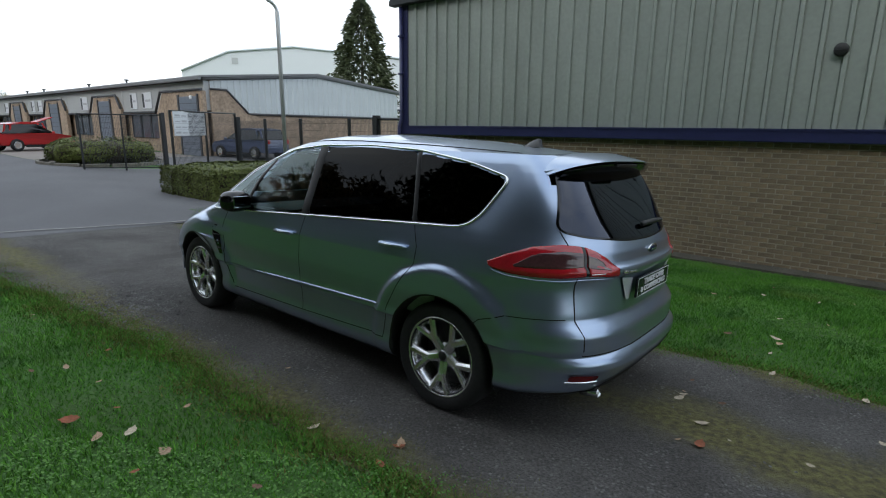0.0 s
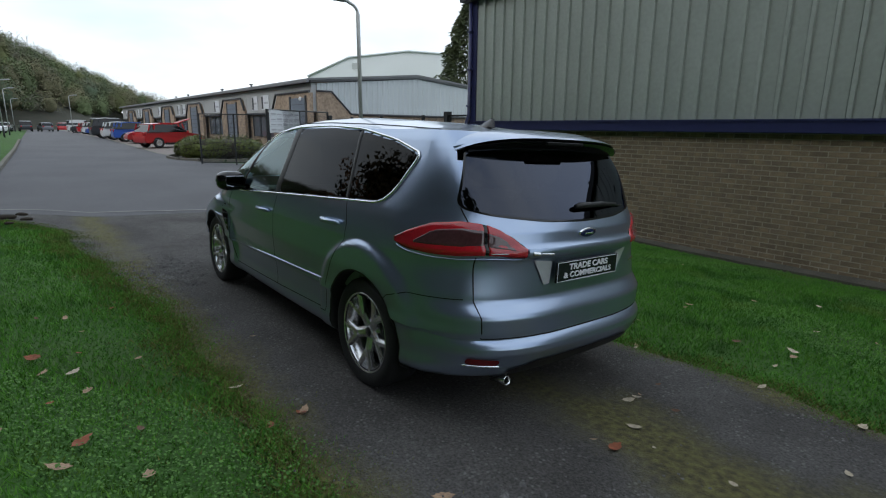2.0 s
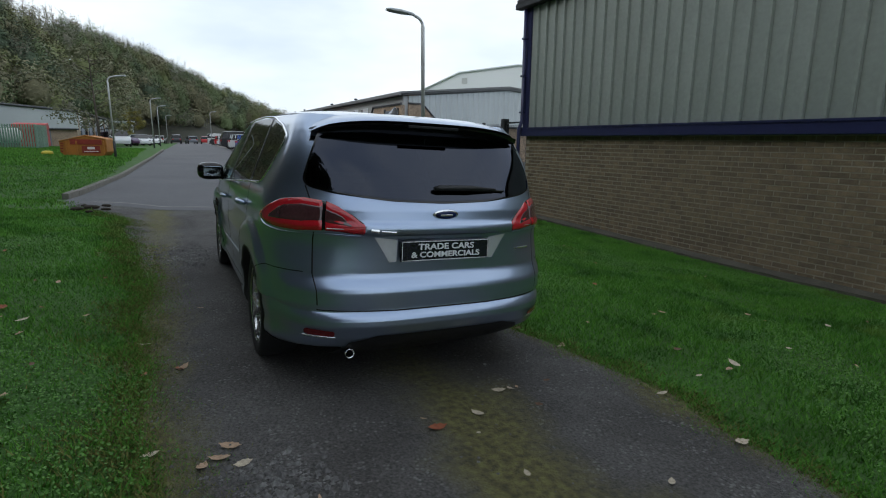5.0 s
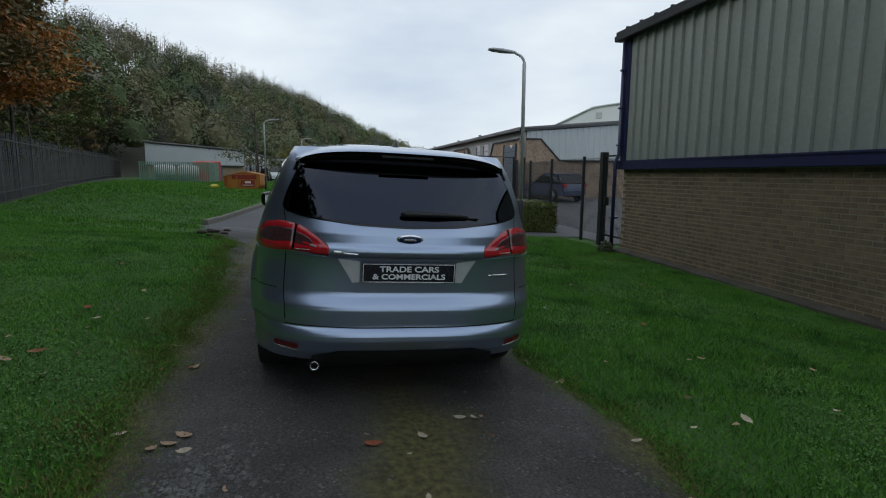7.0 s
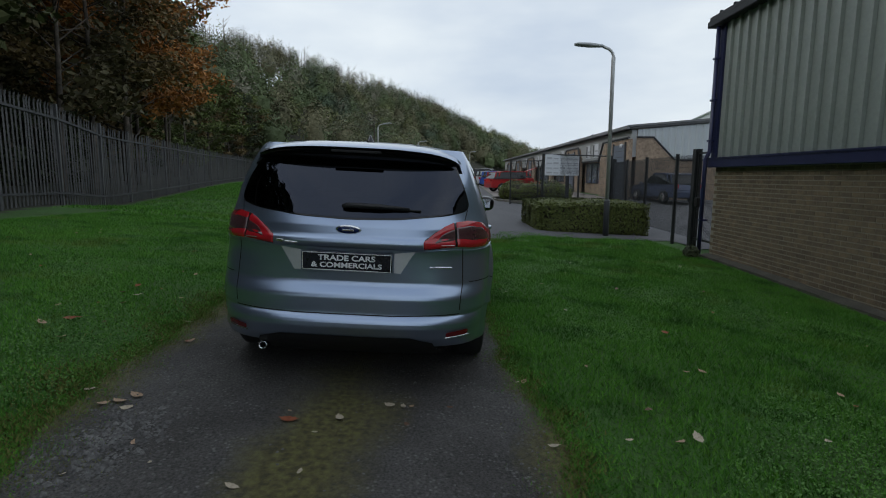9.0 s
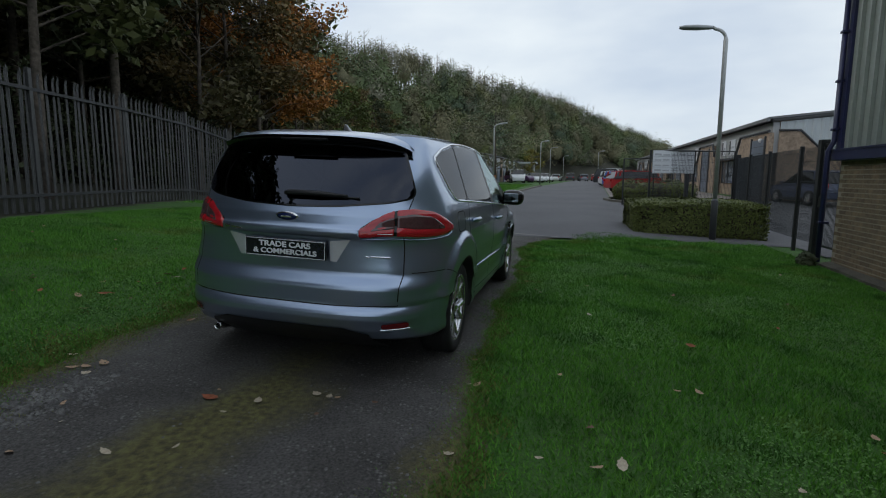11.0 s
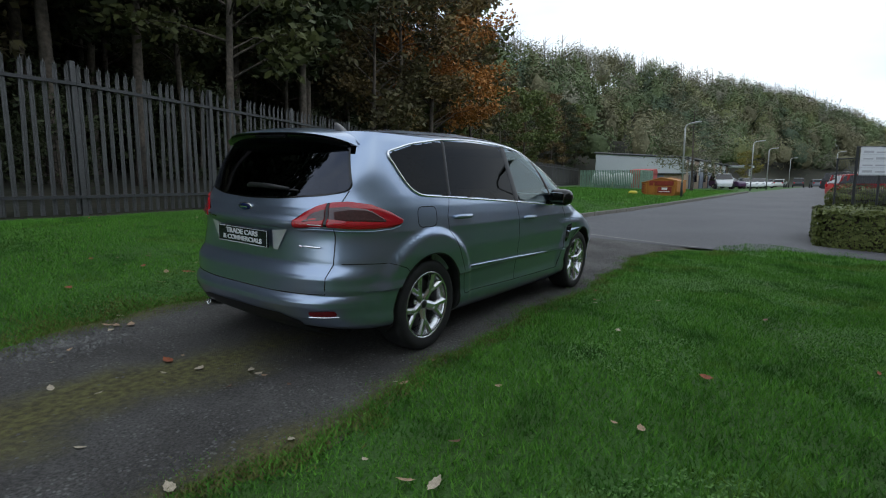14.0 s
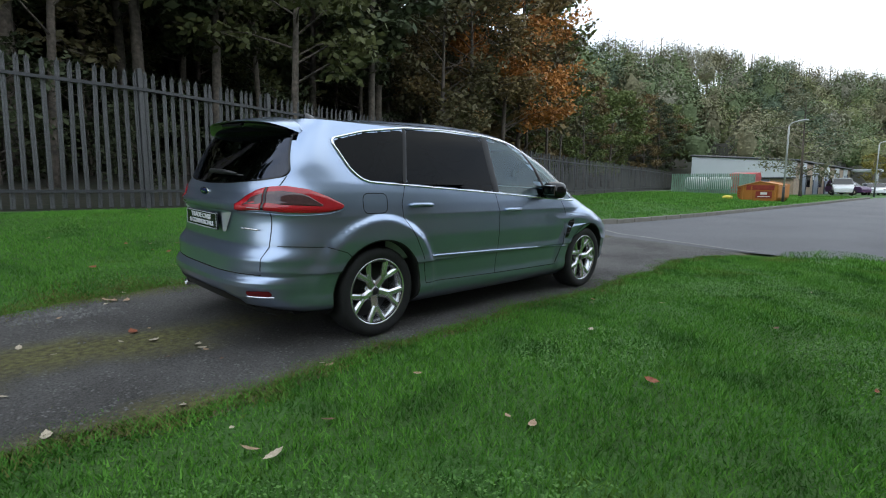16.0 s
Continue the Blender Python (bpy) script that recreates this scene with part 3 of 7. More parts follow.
def ribbon(path, place, width, off, closed=False):
    """A narrow raised strip along a path on the body, with a shallow rounded section."""
    pts = []
    n = len(path)
    segs = n if closed else n - 1
    for i in range(segs):
        a, c = Vector(path[i]), Vector(path[(i + 1) % n])
        k = max(1, int((c - a).length / 0.03))
        pts += [a + (c - a) * j / k for j in range(k)]
    if not closed:
        pts.append(Vector(path[-1]))
    bm = bmesh.new()
    rows = []
    m = len(pts)
    for i, p in enumerate(pts):
        d = (pts[(i + 1) % m] - pts[i - 1]) if closed else (pts[min(i + 1, m - 1)] - pts[max(i - 1, 0)])
        s = Vector((-d.y, d.x)).normalized() * width / 2
        rows.append([bm.verts.new(place(p.x + s.x * k, p.y + s.y * k, o)) for k, o in ((-1, off * 0.45), (-0.6, off), (0.6, off), (1, off * 0.45))])
    for i in range(m if closed else m - 1):
        q, r = rows[i], rows[(i + 1) % m]
        for k in range(3):
            f = bm.faces.new((q[k], q[k + 1], r[k + 1], r[k]))
            f.smooth = True
    bmesh.ops.recalc_face_normals(bm, faces=bm.faces)
    return bm


def body_shell():
    zs = sorted(set([0.18, 0.21] + R_Z[1:-2] + list(np.arange(0.24, Z_RING, 0.018)) + [0.508, 0.515, 0.53, 0.545, Z_RING]))
    zs = [z for i, z in enumerate(zs) if z <= Z_RING + 1e-6 and (i == 0 or z - zs[i - 1] > 0.003)]
    half = [ring(z) for z in zs]
    n = len(half[0])
    bm = bmesh.new()
    grid = []
    for z, h in zip(zs, half):
        row = [(u, v) for u, v in h] + [(u, -v) for u, v in h[-2:0:-1]]
        grid.append([bm.verts.new((u, v, z)) for u, v in row])
    m = len(grid[0])
    side_polys = [GLASS_QUARTER, GLASS_REAR, GLASS_FRONT, GLASS_FLY]
    for i in range(len(zs) - 1):
        for j in range(m):
            q = (grid[i][j], grid[i][(j + 1) % m], grid[i + 1][(j + 1) % m], grid[i + 1][j])
            c = sum((v.co for v in q), Vector()) / 4
            if abs(c.y) > 0.6 and c.x > -0.4 and any(in_poly(c.x, c.z, p) for p in side_polys):
                continue
            if c.x < -0.4 and abs(c.y) < 0.66 and 1.14 < c.z < 1.44:
                continue
            if c.x > 1.95 and abs(c.y) < 0.70 and 1.06 < c.z < 1.46:
                continue
            bm.faces.new(q).smooth = True
    # roof: rows of the topmost ring drawn in to the middle
    top = grid[-1]
    rows = [top]
    for k in range(1, 11):
        s = math.cos(k / 10 * math.pi / 2) if k < 10 else 0.0
        rows.append([bm.verts.new((v.co.x, v.co.y * s, Z_RING + (max(roof_z(v.co.x), Z_RING + 0.002) - Z_RING) * (1 - s ** 3.2))) for v in top])
    for a, c in zip(rows, rows[1:]):
        for j in range(m):
            try:
                bm.faces.new((a[j], a[(j + 1) % m], c[(j + 1) % m], c[j])).smooth = True
            except ValueError:
                pass
    bmesh.ops.remove_doubles(bm, verts=bm.verts, dist=0.0008)
    # wheel arches: open the sides within a circle and draw the rim onto it
    def inside(co):
        return any(math.hypot(co.x - c, co.z - 0.335) < ARCH for c in (0.0, WB)) and abs(co.y) > 0.55
    dead = [f for f in bm.faces if all(inside(v.co) for v in f.verts)]
    bmesh.ops.delete(bm, geom=dead, context="FACES")
    for v in bm.verts:
        if inside(v.co):
            c = 0.0 if abs(v.co.x) < 1 else WB
            if v.co.z < 0.46:
                v.co.x = c + math.copysign(math.sqrt(ARCH ** 2 - (v.co.z - 0.335) ** 2), v.co.x - c)
            else:
                d = Vector((v.co.x - c, v.co.z - 0.335)).normalized() * ARCH
                v.co.x, v.co.z = c + d.x, 0.335 + d.y
    # the bumper stops short of the sills
    for v in bm.verts:
        if v.co.x < -0.36 and v.co.z < 0.30:
            v.co.z = 0.30 - (0.30 - v.co.z) * 0.6
    loose = [v for v in bm.verts if not v.link_faces]
    bmesh.ops.delete(bm, geom=loose, context="VERTS")
    bmesh.ops.recalc_face_normals(bm, faces=bm.faces)
    return bm


def arch_liner(c, sign):
    """The dark inner skin of a wheel arch with its turned lip."""
    bm = bmesh.new()
    rows = []
    for k in range(41):
        a = math.radians(-22 + 224 * k / 40)
        u, z = c + ARCH * math.cos(a), 0.335 + ARCH * math.sin(a)
        z = max(z, 0.19)
        v = side_v(u, max(z, 0.2))
        rows.append([bm.verts.new((c + (u - c) * q, sign * (v + dv), 0.335 + (z - 0.335) * q)) for q, dv in ((1.004, 0.002), (0.985, 0.003), (0.972, -0.012), (0.975, -0.30), (0.20, -0.31))])
    for a, b in zip(rows, rows[1:]):
        for i in range(4):
            bm.faces.new((a[i], a[i + 1], b[i + 1], b[i])).smooth = True
    return bm


def wheel_meshes():
    tyre = lathe([(0.225, -0.105), (0.250, -0.112), (0.290, -0.118), (0.318, -0.112), (0.331, -0.095), (0.335, -0.06), (0.335, 0.06), (0.331, 0.095), (0.318, 0.112), (0.290, 0.118), (0.256, 0.112), (0.240, 0.104), (0.225, 0.100)], 64)
    rim = lathe([(0.205, -0.09), (0.222, -0.10), (0.226, 0.05), (0.228, 0.095), (0.240, 0.108), (0.247, 0.108), (0.246, 0.100), (0.232, 0.086), (0.214, 0.066), (0.205, 0.02), (0.200, -0.08)], 64)
    disc = lathe([(0.0, 0.0), (0.165, 0.0), (0.165, -0.02), (0.205, -0.03), (0.205, -0.06)], 40)
    spoke = bmesh.new()
    def bar(a0, r0, a1, r1, w0, w1, y0, y1, t=0.03):
        p, q = Vector((r0 * math.cos(a0), r0 * math.sin(a0))), Vector((r1 * math.cos(a1), r1 * math.sin(a1)))
        d = (q - p).normalized()
        s = Vector((-d.y, d.x))
        vs = []
        for c, w, y in ((p, w0, y0), (q, w1, y1)):
            for k, dy in ((-1, -t), (-1, -0.008), (-0.45, 0.004), (0.45, 0.004), (1, -0.008), (1, -t)):
                vs.append(spoke.verts.new((c.x + s.x * w * k / 2, y + dy, c.y + s.y * w * k / 2)))
        for i in range(6):
            spoke.faces.new((vs[i], vs[(i + 1) % 6], vs[6 + (i + 1) % 6], vs[6 + i]))
        spoke.faces.new(vs[:6][::-1])
        spoke.faces.new(vs[6:])
    bar(0, 0.035, 0, 0.155, 0.070, 0.058, 0.066, 0.088)
    for s in (-1, 1):
        bar(s * 0.05, 0.115, s * 0.275, 0.236, 0.040, 0.050, 0.084, 0.099)
    bmesh.ops.recalc_face_normals(spoke, faces=spoke.faces)
    hub = lathe([(0.0, 0.072), (0.030, 0.072), (0.033, 0.066), (0.034, 0.040), (0.075, 0.056), (0.078, 0.03), (0.078, -0.01)], 32)
    cap = lathe([(0.0, 0.080), (0.026, 0.078), (0.030, 0.070)], 24)
    nut = lathe([(0.0, 0.060), (0.011, 0.060), (0.013, 0.05)], 8)
    out = []
    for nm, bm in (("tyre", tyre), ("rim", rim), ("brake_disc", disc), ("spoke", spoke), ("hub", hub), ("cap", cap), ("nut", nut)):
        me = bpy.data.meshes.new(nm)
        bm.to_mesh(me)
        bm.free()
        out.append(me)
    return out


def add_wheel(parent, meshes, c, v, turn):
    tyre, rim, disc, spoke, hub, cap, nut = meshes
    flip = 1 if v > 0 else -1
    base = pose(c, v, 0.335, 0, 0, 0 if flip > 0 else 180)
    w = part("wheel", tyre, M_TYRE, parent, "black road tyre on a five-spoke alloy wheel", base)
    part("rim", rim, M_ALLOY, w, "silver alloy rim")
    part("brake_disc", disc, M_RIMDARK, w)
    for k in range(5):
        part("spoke", spoke, M_ALLOY, w, m=pose(0, 0, 0, 0, turn + 72 * k, 0))
        part("wheel_nut", nut, M_CHROME, w, m=pose(0, 0, 0, 0, turn + 36 + 72 * k, 0) @ pose(0.052, 0, 0))
    part("hub", hub, M_ALLOY, w)
    part("centre_cap", cap, M_RIMDARK, w)


def text_mesh(words, size, extrude=0.002):
    cu = bpy.data.curves.new("letters", "FONT")
    cu.body, cu.size, cu.align_x, cu.align_y, cu.extrude, cu.offset = words, size, "CENTER", "CENTER", extrude, 0.0010
    ob = new("letters", cu)
    me = bpy.data.meshes.new_from_object(ob.evaluated_get(bpy.context.evaluated_depsgraph_get()))
    bpy.data.objects.remove(ob)
    bpy.data.curves.remove(cu)
    return me


def blob(sx, sy, sz, e=0.6, nu=20, nv=14):
    """A rounded box-like solid."""
    bm = bmesh.new()
    p = lambda c: math.copysign(abs(c) ** e, c)
    rows = []
    for i in range(1, nv):
        a = -math.pi / 2 + math.pi * i / nv
        rows.append([bm.verts.new((sx * p(math.cos(a)) * p(math.cos(b)), sy * p(math.cos(a)) * p(math.sin(b)), sz * p(math.sin(a)))) for b in (2 * math.pi * k / nu for k in range(nu))])
    lo, hi = bm.verts.new((0, 0, -sz)), bm.verts.new((0, 0, sz))
    for q, r in zip(rows, rows[1:]):
        for k in range(nu):
            bm.faces.new((q[k], q[(k + 1) % nu], r[(k + 1) % nu], r[k])).smooth = True
    for k in range(nu):
        bm.faces.new((lo, rows[0][(k + 1) % nu], rows[0][k])).smooth = True
        bm.faces.new((hi, rows[-1][k], rows[-1][(k + 1) % nu])).smooth = True
    return bm


def tail_arc(n=44):
    """Places round the rear corner at lamp height, evenly spaced from its inner end to its tip."""
    z = 1.0
    raw = [(back_u(v, z), v) for v in np.linspace(0.45, 0.84, 60)]
    u0 = raw[-1][0]
    raw += [(u, side_v(u, z)) for u in np.linspace(u0, -0.30, 80)[1:]]
    d = [0.0]
    for a, b in zip(raw, raw[1:]):
        d.append(d[-1] + math.hypot(b[0] - a[0], b[1] - a[1]))
    return [(lerp(s * d[-1], d, [r[0] for r in raw]), lerp(s * d[-1], d, [r[1] for r in raw])) for s in np.linspace(0, 1, n)]


def lamp_patch(sign, s0, s1, lo, hi, off, nz=8):
    """A piece of lens round the rear corner between two heights that vary along it."""
    arc = tail_arc(61)
    bm = bmesh.new()
    rows = []
    for s in np.linspace(s0, s1, 41):
        k = s * 60
        i = min(int(k), 59)
        u, v = (arc[i][c] + (arc[i + 1][c] - arc[i][c]) * (k - i) for c in (0, 1))
        a, b = lo(s), max(hi(s), lo(s) + 0.002)
        col = []
        for j in range(nz + 1):
            z = a + (b - a) * j / nz
            edge = off if 0 < j < nz and s0 < s < s1 else -0.004
            k2 = (US - u) / (US - rear_u(1.0))
            uu = US - k2 * (US - rear_u(z))
            vv = v * half_w(z) / half_w(1.0)
            d = Vector((uu + 0.15, vv * 0.55)).normalized() if uu < -0.55 else Vector((0.25 * (uu + 0.3), 1)).normalized()
            col.append(bm.verts.new((uu + d.x * edge, sign * (vv + d.y * edge), z)))
        rows.append(col)
    for q, r in zip(rows, rows[1:]):
        for j in range(nz):
            bm.faces.new((q[j], q[j + 1], r[j + 1], r[j])).smooth = True
    bmesh.ops.recalc_face_normals(bm, faces=bm.faces)
    return bm


LAMP_S = [0, 0.10, 0.20, 0.29, 0.45, 0.66, 0.85, 0.95, 1.0]
LAMP_HI = [0.964, 1.022, 1.066, 1.092, 1.105, 1.086, 1.035, 0.995, 0.975]
LAMP_LO = [0.915, 0.918, 0.922, 0.924, 0.916, 0.918, 0.928, 0.945, 0.968]


def lamp_hi(s):
    return lerp(s, LAMP_S, LAMP_HI)


def lamp_lo(s):
    return lerp(s, LAMP_S, LAMP_LO)


def build_car():
    car = thing("people_carrier", "silver-blue people carrier with dark tinted rear glass, parked on the track", "car",
                Matrix.Translation((-1.868, 3.150, 0.005)) @ pose(0, 0, 0, -2.35, 0, 0) @ pose(0, 0, 0, 0, 0, 180))
    body = part("body", body_shell(), M_PAINT, car, "silver-blue metallic body shell")
    eu = body.modifiers.new("edge", "EDGE_SPLIT")
    eu.split_angle = radians(38)
    floor_pan = part("underbody", box(-0.55, 3.4, -0.66, 0.66, 0.19, 0.34, 0.03), M_BLACK, car, "black underbody")
    for sign in (1, -1):
        place = on_side(sign)
        for c in (0.0, WB):
            part("arch_liner", arch_liner(c, sign), M_BLACK, car)
        for nm, poly, mat, lab in (("quarter_glass", GLASS_QUARTER, M_PRIV, "dark privacy glass"), ("rear_door_glass", GLASS_REAR, M_PRIV, "dark privacy glass"),
                                   ("front_door_glass", GLASS_FRONT, M_GLASS, "clear green-tinted glass"), ("fly_window", GLASS_FLY, M_GLASS, "clear green-tinted glass")):
            part(nm, patch(round_poly(poly), place, 0.002), mat, car, lab)
        part("window_chrome", ribbon(round_poly(DLO, 4), place, 0.013, 0.0115, True), M_CHROME, car, "bright chrome window surround")
        for nm, path, w in (("pillar_b", [(1.287, 1.535), (1.268, 1.06)], 0.085), ("pillar_c", [(0.361, 1.53), (0.238, 1.125)], 0.034), ("pillar_a", [(1.845, 1.42), (1.965, 1.25), (2.052, 1.008)], 0.040)):
            part(nm, ribbon(path, place, w, 0.005), M_PILLAR, car, "black pillar trim")
        for path in ([(0.232, 1.112), (0.19, 0.98), (0.20, 0.88), (0.31, 0.725), (0.40, 0.58), (0.455, 0.35)],
                     [(1.262, 1.05), (1.315, 0.89), (1.33, 0.60), (1.33, 0.33)],
                     [(2.30, 1.0), (2.42, 0.82), (2.40, 0.62), (2.30, 0.32)],
                     [(0.455, 0.352), (1.33, 0.332), (2.30, 0.318)]):
            part("shut_line", ribbon(path, place, 0.0055, 0.0015), M_GAP, car)
        part("side_moulding", ribbon([(0.50, 0.560), (1.30, 0.545), (2.44, 0.505)], place, 0.020, 0.010), M_PAINT, car, "body-coloured rubbing strip")
        part("shut_line", ribbon([(-0.72, 0.707), (-0.60, 0.706), (-0.44, 0.70), (-0.30, 0.655), (-0.235, 0.60)], place, 0.005, 0.0015), M_GAP, car)
        for u0, zc in ((0.255, 0.966), (1.375, 0.905)):
            cup = part("handle_recess", patch(round_poly([(u0 + 0.05, zc + 0.045), (u0 + 0.17, zc + 0.045), (u0 + 0.17, zc - 0.05), (u0 + 0.05, zc - 0.05)]), place, 0.0015, 0.04), M_PAINT, car)
            grip = []
            for k in range(9):
                t = k / 8
                u = u0 + 0.235 * t
                grip.append(place(u, zc, 0.008 + 0.032 * math.sin(math.pi * t) ** 0.6))
            part("door_handle", tube(grip, [0.010] + [0.017] * 7 + [0.010], 10), M_PAINT, car, "body-coloured door handle with chrome strip")
            part("handle_strip", tube([p + Vector((0, sign * 0.012, 0.004)) for p in grip[1:-1]], 0.004, 6), M_CHROME, car)
        vent = part("wing_vent", patch([(2.50, 0.83), (2.575, 0.83), (2.46, 0.59), (2.40, 0.59)], place, 0.003, 0.05), M_GLOSSBLACK, car, "black slatted wing vent")
        for k in range(4):
            u, z = 2.535 - 0.028 * k, 0.80 - 0.055 * k
            part("vent_slat", ribbon([(u - 0.035, z), (u + 0.03, z + 0.004)], place, 0.010, 0.009), M_BLACK, vent)
        # mirror on its stalk
        mirror = part("door_mirror", blob(0.085, 0.115, 0.082, 0.7), M_GLOSSBLACK, car, "dark door mirror housing", pose(2.02, sign * 1.025, 1.085, 0, 0, sign * 8))
        part("mirror_glass", box(-0.004, 0.004, -0.078, 0.078, -0.046, 0.046, 0.003), M_MIRROR, mirror, m=pose(-0.083, 0, 0))
        part("mirror_stalk", box(-0.05, 0.04, -0.06, 0.06, -0.02, 0.02, 0.01), M_GLOSSBLACK, mirror, m=pose(0.02, -sign * 0.10, -0.055))
        part("mirror_indicator", box(-0.004, 0.03, -0.012, 0.012, -0.012, 0.012, 0.004), M_CLEAR, mirror, m=pose(0.05, sign * 0.085, 0.0))
        # tail lamp, in two halves either side of the tailgate's edge
        lamp = part("tail_lamp", lamp_patch(sign, 0.0, 1.0, lambda s: lamp_lo(s) - 0.006, lambda s: lamp_hi(s) + 0.006, 0.003), M_GLOSSBLACK, car, "red and smoked wraparound tail lamp")
        for s0, s1 in ((0.008, 0.285), (0.297, 0.995)):
            part("red_lens", lamp_patch(sign, s0, s1, lamp_lo, lamp_hi, 0.010), M_RED, lamp, "glossy red lens")
        for s0, s1, a0, b0 in ((0.10, 0.283, 0.042, 0.034), (0.299, 0.80, 0.045, 0.028)):
            part("smoked_lens", lamp_patch(sign, s0, s1, lambda s: lamp_lo(s) + a0, lambda s: lamp_hi(s) - b0 - 0.25 * max(s - 0.62, 0) - 0.4 * max(0.16 - s, 0), 0.0115), M_SMOKE, lamp, "smoked lens")
        part("clear_lens", lamp_patch(sign, 0.15, 0.275, lambda s: 0.941, lambda s: 0.951, 0.0125, 3), M_CLEAR, lamp, "small clear reversing lens")
        part("lamp_trim", lamp_patch(sign, 0.02, 0.97, lambda s: lamp_lo(s) - 0.011, lambda s: lamp_lo(s) - 0.004, 0.006, 3), M_PAINT, lamp)
        # rear reflector and exhaust
        part("rear_reflector", patch(round_poly([(sign * 0.62, 0.375), (sign * 0.76, 0.380), (sign * 0.76, 0.418), (sign * 0.62, 0.408)]), on_tail, 0.006, 0.05), M_REFLECT, car, "dull red bumper reflector")
        part("reflector_trim", ribbon([(sign * 0.615, 0.368), (sign * 0.765, 0.372)], on_tail, 0.007, 0.008), M_CHROME, car)
        if sign > 0:
            pipe = lathe([(0.020, 0.012), (0.024, 0.0), (0.026, 0.006), (0.026, 0.11), (0.020, 0.11), (0.020, 0.012)], 24)
            part("exhaust_tip", pipe, M_CHROME, car, "polished exhaust tip", pose(-0.850, 0.53, 0.262, -8, 0, -90))
    # fuel flap on the nearside of the tail quarter (driver's off side)
    part("fuel_flap", ribbon(round_poly([(-0.155, 1.055), (0.055, 1.055), (0.055, 0.915), (-0.155, 0.915)], 5), on_side(-1), 0.006, 0.0015, True), M_GAP, car, "square fuel flap outline")
    # tail
    glass = [(-0.735, 1.165), (-0.60, 1.132), (-0.30, 1.100), (0, 1.090), (0.30, 1.100), (0.60, 1.132), (0.735, 1.165), (0.69, 1.30), (0.615, 1.465), (0.3, 1.485), (-0.3, 1.485), (-0.615, 1.465), (-0.69, 1.30)]
    part("tailgate_glass", patch(round_poly(glass), on_tail, 0.004), M_TAILGLASS, car, "dark tailgate glass")
    part("tailgate_glass_edge", ribbon(round_poly(glass), on_tail, 0.02, 0.003, True), M_GLOSSBLACK, car)
    spoiler = bmesh.new()
    rows = []
    for k in range(41):
        v = -0.672 + 1.344 * k / 40
        q = abs(v) / 0.672
        drop = 0.050 * q ** 3.2 + 0.03 * q ** 12
        back = 0.68 - 0.13 * q ** 4 - 0.04 * q ** 14
        fat = 1 - 0.85 * q ** 8
        z0 = 1.562 - drop
        rows.append([spoiler.verts.new(p) for p in ((-0.36, v, roof_z(-0.36) + 0.006 - 1.5 * drop), (-0.50, v, z0 + 0.006 * fat - 0.25 * drop), (-back + 0.02, v, z0 - 0.028), (-back, v, z0 - 0.038), (-back + 0.012, v, z0 - 0.038 - 0.014 * fat), (-0.50, v, z0 - 0.03 - 0.058 * fat), (-0.42, v, z0 - 0.03 - 0.03 * fat))])
    for q, r in zip(rows, rows[1:]):
        for i in range(7):
            f = spoiler.faces.new((q[i], q[(i + 1) % 7], r[(i + 1) % 7], r[i]))
            f.smooth = i < 2
            f.material_index = 1 if i > 2 else 0
    spoiler.faces.new(rows[0])
    spoiler.faces.new(rows[-1][::-1])
    bmesh.ops.recalc_face_normals(spoiler, faces=spoiler.faces)
    part("roof_spoiler", spoiler, M_PAINT, car, "body-coloured roof spoiler with a black underside").data.materials.append(M_GLOSSBLACK)
    under = bmesh.new()
    rows = []
    for k in range(33):
        v = -0.64 + 1.28 * k / 32
        drop = 0.045 * (abs(v) / 0.66) ** 3.2
        back = 0.675 - 0.10 * (abs(v) / 0.66) ** 4
        rows.append([under.verts.new(p) for p in ((-back, v, 1.562 - drop - 0.054), (-back + 0.02, v, 1.562 - drop - 0.085), (-0.56, v, 1.445 - 0.2 * drop))])
    for q, r in zip(rows, rows[1:]):
        for i in range(2):
            under.faces.new((q[i], q[i + 1], r[i + 1], r[i])).smooth = True
    part("spoiler_underside", under, M_GLOSSBLACK, car, "gloss black spoiler underside")
    part("high_brake_lamp", box(-0.012, 0.012, -0.16, 0.16, -0.008, 0.008, 0.003), M_PILLAR, car, "slim dark brake lamp", pose(-0.672, 0, 1.498))
    for path in ([(0.725, 1.16), (0.712, 1.10), (0.705, 0.92), (0.715, 0.70), (0.705, 0.62), (0.70, 0.515)],):
        for sign in (1, -1):
            part("shut_line", ribbon([(sign * v, z) for v, z in path], on_tail, 0.006, 0.0015), M_GAP, car)
    part("shut_line", ribbon([(-0.70, 0.515), (-0.3, 0.506), (0.3, 0.506), (0.70, 0.515)], on_tail, 0.007, 0.0015), M_GAP, car)
    part("tailgate_garnish", ribbon([(-0.455, 0.940), (0, 0.942), (0.455, 0.940)], on_tail, 0.046, 0.010), M_PAINT, car, "bright tailgate handle bar")
    part("rear_diffuser", patch([(-0.60, 0.20), (-0.54, 0.335), (-0.40, 0.375), (0.40, 0.375), (0.54, 0.335), (0.60, 0.20)], on_tail, 0.005), M_BLACK, car, "black lower bumper insert")
    recess = [(-0.415, 0.912), (0.415, 0.912), (0.325, 0.762), (-0.325, 0.762)]
    part("plate_recess", patch(round_poly(recess), on_tail, 0.003), M_PAINT, car, "angled plate recess")
